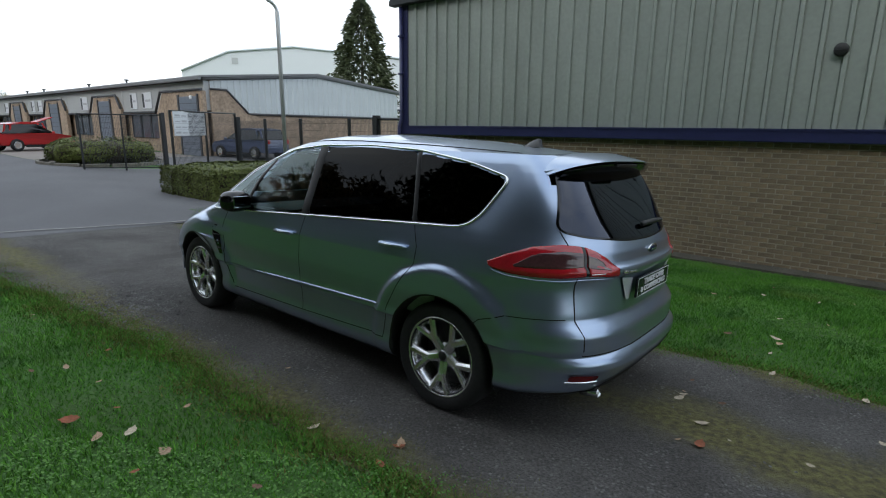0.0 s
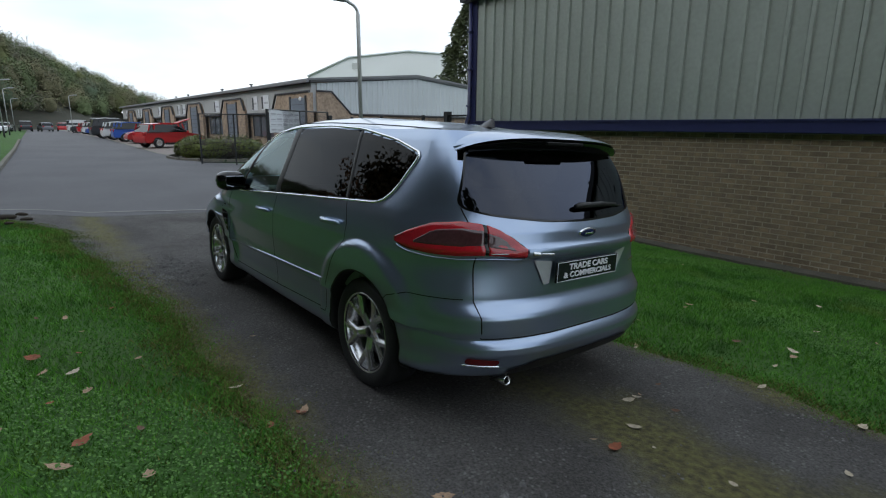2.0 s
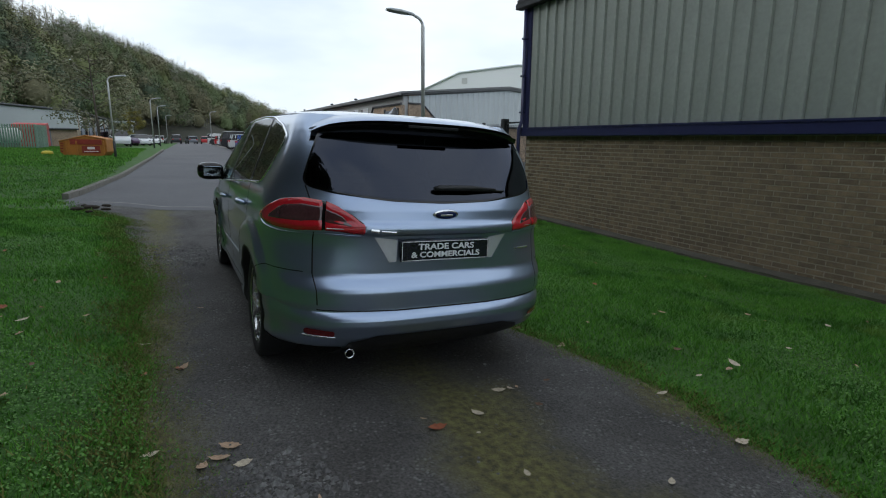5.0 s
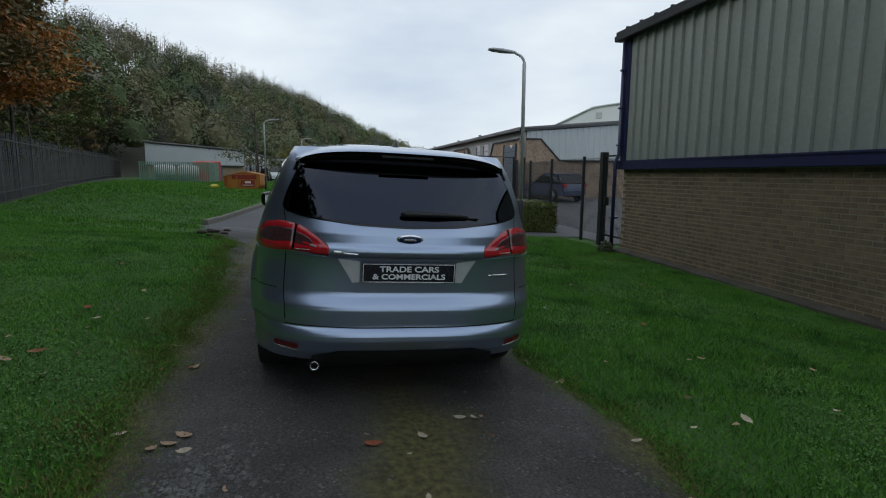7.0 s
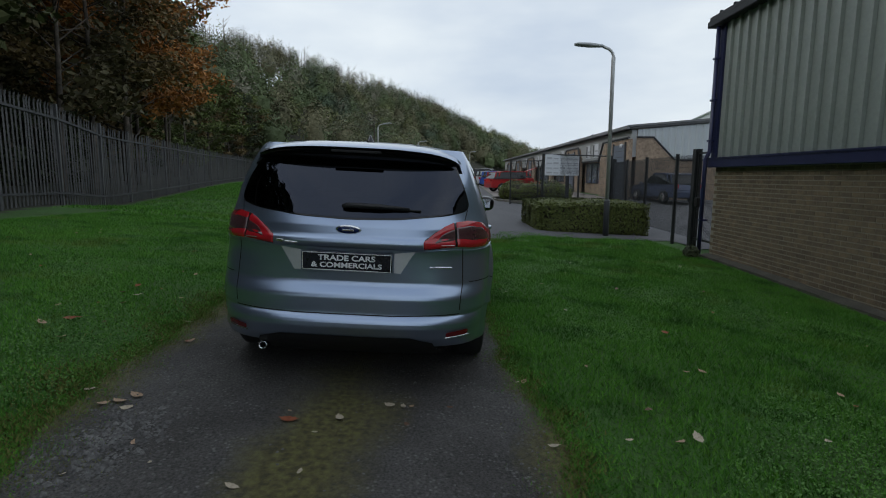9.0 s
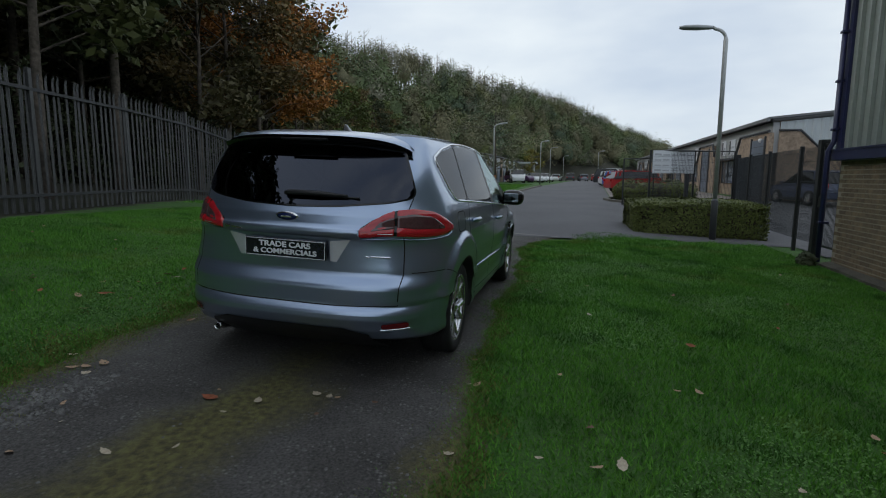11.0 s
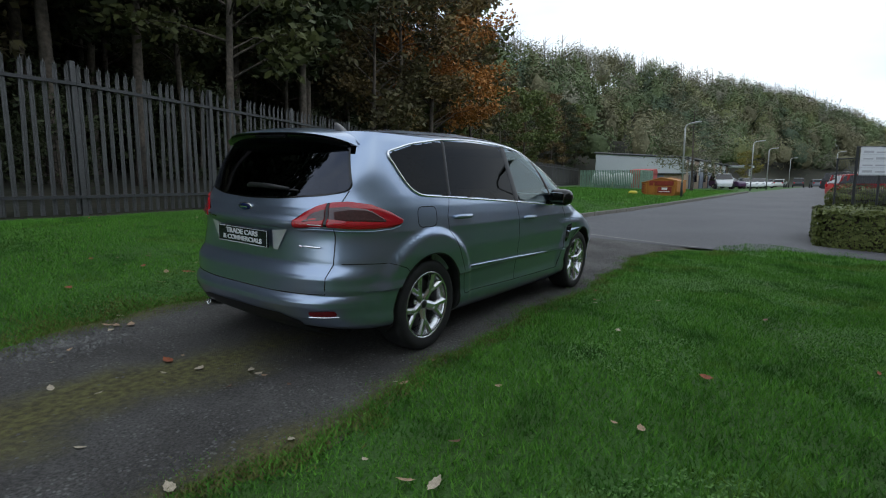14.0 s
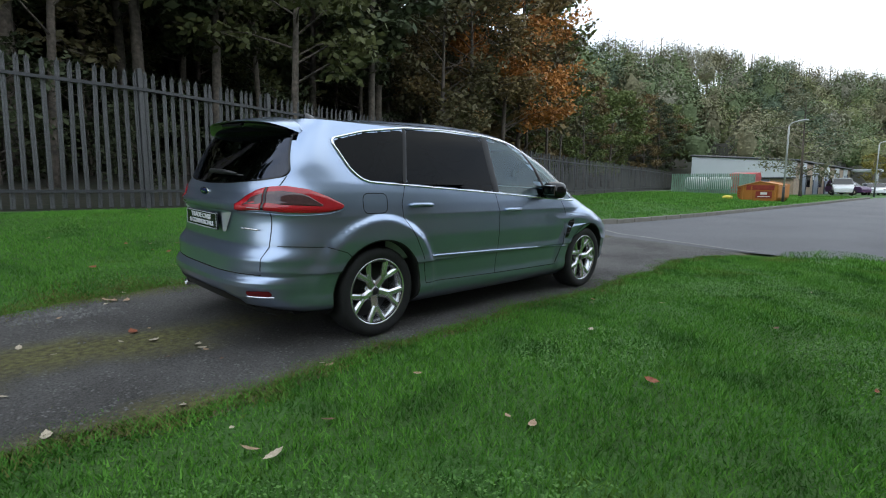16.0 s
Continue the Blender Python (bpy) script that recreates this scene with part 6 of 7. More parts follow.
def parked_car(kind, colour, rgb, x, y, turn, label, open_hatch=False):
    L, w, low, top = PROFILES[kind]
    z = ground_z(x, y) + 0.0
    t = thing("parked_van" if kind == "van" else "parked_car", label, "van" if kind == "van" else "car", pose(x, y, z, 0, 0, turn), "parked vehicles")
    paint = car_paint(colour, rgb)
    key = kind, colour
    if key not in CAR_MESH:
        bm = prism([(a * L, h) for a, h in low], -w, w)
        for v in bm.verts:
            if abs(v.co.x) > 0.44 * L:
                v.co.y *= 0.86
            if v.co.z < 0.4:
                v.co.y *= 0.95
        bmesh.ops.bevel(bm, geom=list(bm.edges), offset=0.05, segments=2, affect="EDGES")
        lowm = bpy.data.meshes.new("body")
        bm.to_mesh(lowm)
        bm.free()
        bm = prism([(a * L, h) for a, h in top], -w * 0.93, w * 0.93)
        hz = max(h for _, h in top)
        hb = min(h for _, h in top)
        for v in bm.verts:
            v.co.y *= 1 - 0.17 * (v.co.z - hb) / (hz - hb)
        bmesh.ops.bevel(bm, geom=list(bm.edges), offset=0.035, segments=2, affect="EDGES")
        topm = bpy.data.meshes.new("glasshouse")
        bm.to_mesh(topm)
        bm.free()
        (a0, h0), (a1, h1), (a2, h2), (a3, h3), _ = top
        bm = prism([(a1 * L - 0.03, h1 + 0.0), (a2 * L, h2 + 0.02), (a3 * L + 0.02, h3 + 0.015), (a3 * L, h3 - 0.05), (a2 * L, h2 - 0.05), (a1 * L, h1 - 0.06)], -w * 0.80, w * 0.80, 0.012)
        roofm = bpy.data.meshes.new("roof_panel")
        bm.to_mesh(roofm)
        bm.free()
        CAR_MESH[key] = lowm, topm, roofm
    lowm, topm, roofm = CAR_MESH[key]
    part("body", lowm, paint, t)
    part("glasshouse", topm, M_GLOSSBLACK, t, "dark windows")
    part("roof_panel", roofm, paint, t)
    (a0, h0), (a1, h1), (a2, h2), (a3, h3), (a4, h4) = top
    for s in (1, -1):
        for f in ((0.03, 0.10) if kind != "van" else (0.25,)):
            xa = a0 * L + f * L
            width = 0.05 if kind != "van" else 1.05
            part("pillar", prism([(xa - width, h0 + 0.01), (xa + width, h0 + 0.01), (xa + width * 0.8 + 0.12, h2 - 0.04), (xa - width * 0.8 + 0.12, h2 - 0.04)], -0.012, 0.012), paint, t, "", pose(0, s * w * 0.865, 0, 0, 0, 0))
        part("rear_lamp", box(-0.03, 0.05, -0.12, 0.12, -0.09, 0.09, 0.02), M_RED, t, "", pose(-0.492 * L, s * w * 0.70, 0.83))
        part("headlamp", box(-0.10, 0.05, -0.14, 0.14, -0.06, 0.06, 0.02), M_CLEAR, t, "", pose(0.465 * L, s * w * 0.66, 0.68))
        part("door_mirror", blob(0.06, 0.09, 0.06, 0.7, 10, 8), paint, t, "", pose(0.16 * L, s * (w + 0.06), h4 + 0.04))
        part("sill", box(-0.2 * L, 0.2 * L, -0.03, 0.03, 0.20, 0.32, 0.01), M_BLACK, t, "", pose(0, s * (w - 0.03), 0))
    if open_hatch:
        part("raised_tailgate", box(-0.95, 0.0, -w * 0.75, w * 0.75, -0.03, 0.03, 0.02), paint, t, "raised red tailgate", pose(a1 * L + 0.1, 0, h2, 0, -20 + 40, 0))
    small_wheels(t, L, w)
    return t


RED, BLUE, WHITE, DARK, GREY, PURPLE = (0.42, 0.012, 0.015), (0.03, 0.10, 0.42), (0.62, 0.63, 0.64), (0.025, 0.028, 0.034), (0.13, 0.14, 0.16), (0.07, 0.03, 0.09)
parked_car("hatch", "red_paint", RED, -36.3, 8.6, 108, "bright red hatchback parked nose-in by the units")
parked_car("hatch", "red_paint", RED, -43.0, 9.1, -90, "red hatchback with its tailgate raised", True)
parked_car("hatch", "blue_paint", BLUE, -47.0, 8.8, 90, "blue hatchback parked by the units")
parked_car("hatch", "white_paint", WHITE, -51.2, 8.6, 90, "white hatchback parked by the units")
parked_car("estate", "black_paint", DARK, -55.2, 8.5, 90, "dark off-roader parked by the units")
for k, (x, c, nm, kd) in enumerate(((-59, GREY, "grey_paint", "hatch"), (-63, WHITE, "white_paint", "van"), (-67.5, DARK, "black_paint", "hatch"), (-72, BLUE, "blue_paint", "hatch"), (-77, WHITE, "white_paint", "hatch"), (-83, RED, "red_paint", "hatch"), (-90, DARK, "black_paint", "estate"), (-97, WHITE, "white_paint", "van"))):
    parked_car(kd, nm, c, x, 9.2 + 0.012 * (-x - 50), 90 if k % 3 else -90, nm.split("_")[0] + " car parked along the units" if kd != "van" else "white van parked along the units")
parked_car("van", "white_paint", WHITE, -70.0, -3.2, 12, "white van parked before the low workshop")
parked_car("estate", "purple_paint", PURPLE, -78.0, -3.8, 60, "dark purple car parked before the low workshop")
for x, y, a in ((-80, -1.6, 20), (-86, -1.2, 15), (-92, -0.8, 25)):
    parked_car("hatch", "white_paint", WHITE, x, y, a, "white car parked at the roadside")
for k, (x, y, c, nm, kd) in enumerate(((-110, 0.4, WHITE, "white_paint", "hatch"), (-113, 3.0, DARK, "black_paint", "estate"), (-112, 5.6, GREY, "grey_paint", "hatch"), (-114, 8.2, RED, "red_paint", "hatch"), (-115, 10.8, WHITE, "white_paint", "van"), (-118, -2.2, GREY, "grey_paint", "hatch"), (-120, -5.0, DARK, "black_paint", "hatch"))):
    parked_car(kd, nm, c, x, y, 175 + 7 * (k % 3), nm.split("_")[0] + (" van" if kd == "van" else " car") + " parked across the end of the road")
parked_car("hatch", "dark_blue_paint", (0.07, 0.09, 0.16), -24.6, 14.75, 190, "dark blue hatchback parked in the yard")


# ---- trees ----
def unit(v):
    return v / (np.linalg.norm(v) + 1e-9)


def tree_meshes(seed, h, bare, spread, leaves, leaf, droop=0.0, limbs=26, lean=0.03, thick=0.16, wide_low=0.6):
    """Trunk with limbs, and a crown of many small leaves in clumps along the limbs."""
    rng = np.random.default_rng(seed)
    bm = bmesh.new()
    pts, rad = [], []
    p = np.zeros(3)
    for k in range(9):
        t = k / 8
        pts.append(tuple(p + np.array((math.sin(t * 3 + seed) * lean * h * 0.3, math.cos(t * 2.3 + seed) * lean * h * 0.3, t * h * 0.95 - 0.25))))
        rad.append(thick * (1.25 if k == 0 else 1.0) * (1 - 0.86 * t))
    add_tube(bm, pts, rad, 9)
    tips = []
    for k in range(limbs):
        t = bare + (1 - bare) * (k + rng.random()) / limbs
        base = np.array([np.interp(t, np.linspace(0, 1, 9), [q[c] for q in pts]) for c in range(3)])
        a = rng.uniform(0, 2 * math.pi)
        reach = spread * (wide_low + (1 - wide_low) * math.sin(math.pi * min((t - bare) / (1 - bare) * 0.9 + 0.1, 1))) * rng.uniform(0.6, 1.1) * (1 - 0.55 * max(t - 0.75, 0) * 4)
        rise = reach * (rng.uniform(0.15, 0.6) - droop)
        mid = base + np.array((math.cos(a) * reach * 0.5, math.sin(a) * reach * 0.5, rise * 0.65 + 0.05 * reach))
        end = base + np.array((math.cos(a) * reach, math.sin(a) * reach, rise))
        r0 = max(thick * 0.32 * (1 - 0.6 * t), 0.02)
        add_tube(bm, [base, mid, end], [r0, r0 * 0.6, 0.008], 5, False)
        for q in range(3):
            s = rng.uniform(0.35, 0.95)
            c = base + (end - base) * s
            b2 = a + rng.choice((-1, 1)) * rng.uniform(0.4, 1.0)
            e2 = c + np.array((math.cos(b2), math.sin(b2), rng.uniform(-0.2, 0.5) - droop * 0.6)) * reach * 0.4
            add_tube(bm, [c, e2], [r0 * 0.4, 0.005], 4, False)
            tips.append((c, e2))
        tips.append((mid, end))
    trunk = bpy.data.meshes.new("trunk")
    bm.to_mesh(trunk)
    bm.free()
    n = leaves
    idx = rng.integers(0, len(tips), n)
    A = np.array([t[0] for t in tips])[idx]
    B = np.array([t[1] for t in tips])[idx]
    s = rng.random((n, 1)) ** 0.6 * 1.1
    C = A + (B - A) * s + rng.normal(size=(n, 3)) * np.array((0.28, 0.28, 0.22)) * (0.35 + 0.12 * spread)
    u = rng.normal(size=(n, 3))
    u[:, 2] *= 0.6
    u /= np.linalg.norm(u, axis=1, keepdims=True)
    w = np.cross(u, rng.normal(size=(n, 3)))
    w /= np.linalg.norm(w, axis=1, keepdims=True) + 1e-9
    sz = leaf * rng.uniform(0.6, 1.4, (n, 1))
    V = np.stack((C - u * sz, C + w * sz * 0.5, C + u * sz, C - w * sz * 0.5), 1).reshape(-1, 3)
    me = bpy.data.meshes.new("crown")
    me.vertices.add(4 * n)
    me.vertices.foreach_set("co", V.ravel())
    me.loops.add(4 * n)
    me.loops.foreach_set("vertex_index", np.arange(4 * n))
    me.polygons.add(n)
    me.polygons.foreach_set("loop_start", np.arange(0, 4 * n, 4))
    me.update(calc_edges=True)
    return trunk, me


def plant(name, label, meshes, mat, x, y, turn=0.0, size=1.0, group="", sink=0.1):
    t = thing(name, label, "tree", pose(x, y, ground_z(x, y) - sink, 0, 0, turn) @ Matrix.Scale(size, 4), group)
    part("trunk", meshes[0], None, t, "tapering trunk with limbs")
    if not meshes[0].materials:
        meshes[0].materials.append(M_BARK)
    if not meshes[1].materials:
        meshes[1].materials.append(mat)
    part("crown", meshes[1], None, t, "crown of small leaves")
    return t


WOOD = [
    (tree_meshes(1, 13.0, 0.34, 2.7, 5200, 0.16, 0.25, 30), M_LEAFDARK, "tall dark evergreen with a bare lower trunk"),
    (tree_meshes(2, 14.0, 0.38, 2.5, 4800, 0.155, 0.30, 30, thick=0.19), M_LEAFDARK, "tall dark evergreen with a bare lower trunk"),
    (tree_meshes(3, 12.0, 0.30, 3.0, 5000, 0.13, 0.05, 28, 0.06, 0.13), M_LEAFGREEN, "woodland tree with thinning green leaves"),
    (tree_meshes(4, 12.5, 0.28, 3.0, 4600, 0.13, 0.05, 28, 0.07, 0.12), M_LEAFOLIVE, "woodland tree with brownish autumn leaves"),
]
random.seed(21)
spots = []
for k in range(900):
    x = random.uniform(-27, 24)
    d = random.uniform(1.3, 17)
    y = fence_y(max(min(x, 9), -74)) - d
    if (x + 19.5) ** 2 + (y + 8.6) ** 2 < 4.2 ** 2 or (x < -14 and d < 2.5):
        continue
    if all((x - a) ** 2 + (y - b) ** 2 > 1.9 ** 2 for a, b in spots):
        spots.append((x, y))
    if len(spots) >= 94:
        break
for k, (x, y) in enumerate(spots):
    d = fence_y(max(min(x, 9), -74)) - y
    i = (0, 1, 0, 2, 1, 3)[k % 6] if x > -17 else (2, 3, 0, 2, 3)[k % 5]
    me, mat, lab = WOOD[i]
    plant("woodland_tree", lab, me, mat, x, y, random.uniform(0, 360), random.uniform(0.85, 1.12), "trees in the wood")

random.seed(64)
for k in range(26):
    x = -2.0 + 16.0 * (k + random.random()) / 26
    me, mat, lab = WOOD[k % 2]
    plant("woodland_tree", lab, me, mat, x, fence_y(min(x, 9.0)) - random.uniform(5.0, 13.0), random.uniform(0, 360), random.uniform(0.9, 1.15), "trees in the wood")

# leaning autumn tree at the wood's edge
autumn = tree_meshes(9, 11.5, 0.30, 3.8, 15000, 0.095, 0.02, 32, 0.10, 0.15)
plant("autumn_tree", "autumn tree with orange and rust leaves at the wood's edge", autumn, M_LEAFORANGE, -20.0, -9.0, 40, 0.98)
plant("autumn_tree", "autumn tree with yellowing olive leaves at the wood's edge", tree_meshes(12, 11.0, 0.30, 3.4, 12000, 0.095, 0.08, 32, 0.06, 0.14), M_BELTOLIVE, -16.8, -8.9, 75, 1.0)
plant("autumn_tree", "young tree with thin olive leaves", tree_meshes(10, 8.5, 0.25, 2.6, 4200, 0.10, 0.0, 26, 0.06, 0.10), M_LEAFOLIVE, -14.5, -8.2, 10, 1.2)
twigs = tree_meshes(11, 10.5, 0.35, 2.8, 240, 0.07, -0.25, 40, 0.05, 0.10)
plant("bare_tree", "bare twiggy tree behind the fence", twigs, M_LEAFOLIVE, -25.5, -10.8, 0, 1.0)
plant("bare_tree", "bare twiggy tree behind the fence", twigs, M_LEAFOLIVE, -31.5, -13.5, 120, 0.9)

# undergrowth and the belt of lower trees further along the fence
shrub = [tree_meshes(31 + k, 3.4, 0.04, 1.7, 2000, 0.080, 0.0, 18, 0.05, 0.05, 0.9) for k in range(2)]
random.seed(5)
for k in range(46):
    x = 8 - 36 * (k + random.random()) / 46
    y = fence_y(max(min(x, 9), -74)) - random.uniform(3.5, 9.0)
    plant("understorey_shrub", "dark undergrowth shrub in the wood", shrub[k % 2], M_LEAFDARK, x, y, random.uniform(0, 360), random.uniform(0.6, 1.1), "undergrowth")
belt = [
    (tree_meshes(41, 10.0, 0.14, 3.2, 6000, 0.15, 0.0, 34, 0.05, 0.14), M_BELTGREEN, "rounded green tree in the woodland belt"),
    (tree_meshes(42, 10.5, 0.16, 3.0, 5600, 0.15, 0.0, 34, 0.05, 0.14), M_BELTOLIVE, "olive brown tree in the woodland belt"),
    (tree_meshes(43, 11.5, 0.10, 2.6, 5800, 0.125, 0.2, 36, 0.03, 0.14), M_LEAFDARK, "dark evergreen in the woodland belt"),
]
for k in range(46):
    x = -26 - 62 * (k + random.random()) / 46
    y = fence_y(max(x, -74)) - random.uniform(2.5, 20) - max(-74 - x, 0) * 0.2
    me, mat, lab = belt[(0, 1, 0, 2, 1)[k % 5]]
    plant("belt_tree", lab, me, mat, x, y, random.uniform(0, 360), random.uniform(0.75, 1.15), "trees along the far fence")
plant("belt_tree", "tall olive tree behind the autumn tree", belt[1][0], M_BELTOLIVE, -24.5, -12.0, 30, 1.3, "trees along the far fence")
plant("belt_tree", "tall green tree behind the autumn tree", belt[0][0], M_BELTGREEN, -28.5, -14.5, 80, 1.3, "trees along the far fence")
# roadside trees
plant("roadside_tree", "roadside tree with drooping grey-green foliage", tree_meshes(51, 6.5, 0.22, 2.6, 4200, 0.085, 0.15, 34, 0.04, 0.10), M_GREYGREEN, -52.0, -3.4, 0, 1.35)
plant("roadside_tree", "small yellow-green roadside tree", tree_meshes(52, 6.0, 0.2, 2.2, 2600, 0.12, -0.1, 22, 0.04, 0.12), M_LEAFYELLOW, -96.0, -3.5, 0, 1.0)
def conifer_meshes(seed, h, r, n):
    """A dense cone of drooping sprays round a straight trunk."""
    rng = np.random.default_rng(seed)
    bm = bmesh.new()
    add_tube(bm, [(0, 0, -0.2), (0, 0, h * 0.97)], [0.26, 0.03], 8)
    trunk = bpy.data.meshes.new("trunk")
    bm.to_mesh(trunk)
    bm.free()
    t = rng.random(n) ** 1.35
    a = rng.uniform(0, 2 * math.pi, n)
    ragged = 1 + 0.16 * np.sin(a * 5 + t * 31) + 0.10 * np.sin(a * 9 - t * 57) + 0.06 * rng.normal(size=n)
    R = r * (1 - t) ** 0.62 * ragged * (1 - 0.40 * rng.random(n) ** 2)
    C = np.stack((np.cos(a) * R, np.sin(a) * R, 0.5 + t * (h - 0.5)), 1)
    u = np.stack((np.cos(a), np.sin(a), rng.uniform(-0.9, 0.2, n)), 1) + rng.normal(size=(n, 3)) * 0.25
    u /= np.linalg.norm(u, axis=1, keepdims=True)
    w = np.cross(u, rng.normal(size=(n, 3)))
    w /= np.linalg.norm(w, axis=1, keepdims=True)
    s = 0.34 * rng.uniform(0.6, 1.3, (n, 1))
    V = np.stack((C - u * s * 0.6 - w * s * 0.3, C - u * s * 0.6 + w * s * 0.3, C + u * s), 1).reshape(-1, 3)
    return trunk, mesh_of("crown", V, [(i, i + 1, i + 2) for i in range(0, 3 * n, 3)])


conifer = conifer_meshes(61, 14.5, 4.1, 14000)
plant("tall_conifer", "tall dark conifer beyond the units", conifer, M_LEAFDARK, -44.5, 40.5, 0, 1.0)
plant("bare_tree", "yellowing tree beyond the units", belt[0][0], M_LEAFGREEN, -58.0, 41.0, 0, 0.62)


# ---- far woods on the ridge ----
BLOB = bmesh.new()
bmesh.ops.create_icosphere(BLOB, subdivisions=2, radius=1.0)
BLOB_V = np.array([v.co[:] for v in BLOB.verts])
BLOB_F = np.array([[v.index for v in f.verts] for f in BLOB.faces])
BLOB.free()


def tree_crowd(name, label, rows, seed, leaf, per, loose=0.0):
    """Rounded lumpy crowns within a loose shell of leaf clumps, each tree of one tint.
    rows: place, height, half width, middle and half depth of the crown as shares of the height, fullness of its core, tint."""
    rng = np.random.default_rng(seed)
    R = np.array(rows)
    V, F, T = [], [], []
    base = 0
    for x, y, z, h, r, mid, half, core, cr, cg, cb in rows:
        if core <= 0:
            continue
        ph = rng.uniform(0, 6.3, 6)
        d = BLOB_V
        lump = 1 + 0.20 * np.sin(d[:, 0] * 4.2 + ph[0]) * np.sin(d[:, 1] * 4.6 + ph[1]) + 0.16 * np.sin(d[:, 2] * 6.5 + d[:, 0] * 5 + ph[2]) + 0.09 * np.sin(d[:, 1] * 11 + ph[3]) * np.sin(d[:, 0] * 10 + d[:, 2] * 9 + ph[4]) + rng.normal(size=len(d)) * 0.07
        V.append(np.array((x, y, z + h * mid)) + d * (lump * core)[:, None] * np.array((r, r, h * half)))
        F.append(BLOB_F + base)
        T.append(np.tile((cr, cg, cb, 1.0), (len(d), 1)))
        base += len(d)
    V, F = np.concatenate(V), np.concatenate(F)
    Q = np.repeat(R, per, 0)
    Q = Q[(Q[:, 7] > 0) | (rng.random(len(Q)) < 0.42)]
    n = len(Q)
    d = rng.normal(size=(n, 3))
    d[:, 2] = np.where(d[:, 2] < -0.5, -d[:, 2], d[:, 2])
    d /= np.linalg.norm(d, axis=1, keepdims=True)
    ph = (Q[:, :3] * 7.31) % 6.3
    q = 0.98 + 0.20 * np.sin(d[:, 0] * 5 + ph[:, 0]) * np.sin(d[:, 1] * 5 + ph[:, 1]) + 0.14 * np.sin(d[:, 2] * 8 + d[:, 0] * 4 + ph[:, 2]) - 0.45 * rng.random(n) ** 1.6 + rng.normal(size=n) * (0.05 + loose)
    C = np.stack((Q[:, 0] + d[:, 0] * q * Q[:, 4], Q[:, 1] + d[:, 1] * q * Q[:, 4], Q[:, 2] + Q[:, 3] * (Q[:, 5] + Q[:, 6] * d[:, 2] * q)), 1)
    dd = d + np.array((0, 0, 0.35)) + rng.normal(size=C.shape) * 0.45
    dd /= np.linalg.norm(dd, axis=1, keepdims=True)
    u = np.cross(dd, rng.normal(size=C.shape))
    u /= np.linalg.norm(u, axis=1, keepdims=True)
    w = np.cross(dd, u)
    s = leaf * rng.uniform(0.5, 1.4, (n, 1)) * np.where(Q[:, 7:8] > 0, 1.0, 0.75)
    L = np.stack((C - u * s, C + w * s * 0.6, C + u * s * 0.8 - w * s * 0.5), 1).reshape(-1, 3)
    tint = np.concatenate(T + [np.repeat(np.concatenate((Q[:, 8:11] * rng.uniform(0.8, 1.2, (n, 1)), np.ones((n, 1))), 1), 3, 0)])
    allv = np.concatenate((V, L))
    idx = np.concatenate((F.ravel(), np.arange(len(L)) + len(V)))
    me = bpy.data.meshes.new(name)
    me.vertices.add(len(allv))
    me.vertices.foreach_set("co", allv.ravel())
    me.loops.add(len(idx))
    me.loops.foreach_set("vertex_index", idx)
    me.polygons.add(len(idx) // 3)
    me.polygons.foreach_set("loop_start", np.arange(0, len(idx), 3))
    me.update(calc_edges=True)
    # Leaf colour of each tree; the ridge rows also carry painted haze.
    me.attributes.new("leaf_haze_tint", "FLOAT_COLOR", "POINT").data.foreach_set("color", tint.ravel())
    return tagged(part(name, me, M_CROWD), label, "woodland", kind="stuff")


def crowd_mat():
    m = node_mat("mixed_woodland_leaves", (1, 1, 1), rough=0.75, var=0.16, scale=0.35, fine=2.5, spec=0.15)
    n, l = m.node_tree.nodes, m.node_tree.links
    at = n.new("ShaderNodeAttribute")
    at.attribute_name = "leaf_haze_tint"
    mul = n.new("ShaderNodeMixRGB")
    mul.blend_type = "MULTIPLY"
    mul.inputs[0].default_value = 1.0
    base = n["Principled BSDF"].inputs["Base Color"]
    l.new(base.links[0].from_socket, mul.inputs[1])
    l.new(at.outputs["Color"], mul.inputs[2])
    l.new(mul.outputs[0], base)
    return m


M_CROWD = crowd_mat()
# Ridge leaf colours, paled to put distance haze into the tint.
HAZED_OLIVE, HAZED_MIDGREEN, HAZED_YELLOWGREEN, HAZED_GREYTWIG, HAZED_EVERGREEN = (0.224, 0.214, 0.127), (0.170, 0.217, 0.105), (0.224, 0.246, 0.110), (0.244, 0.241, 0.175), (0.116, 0.156, 0.098)


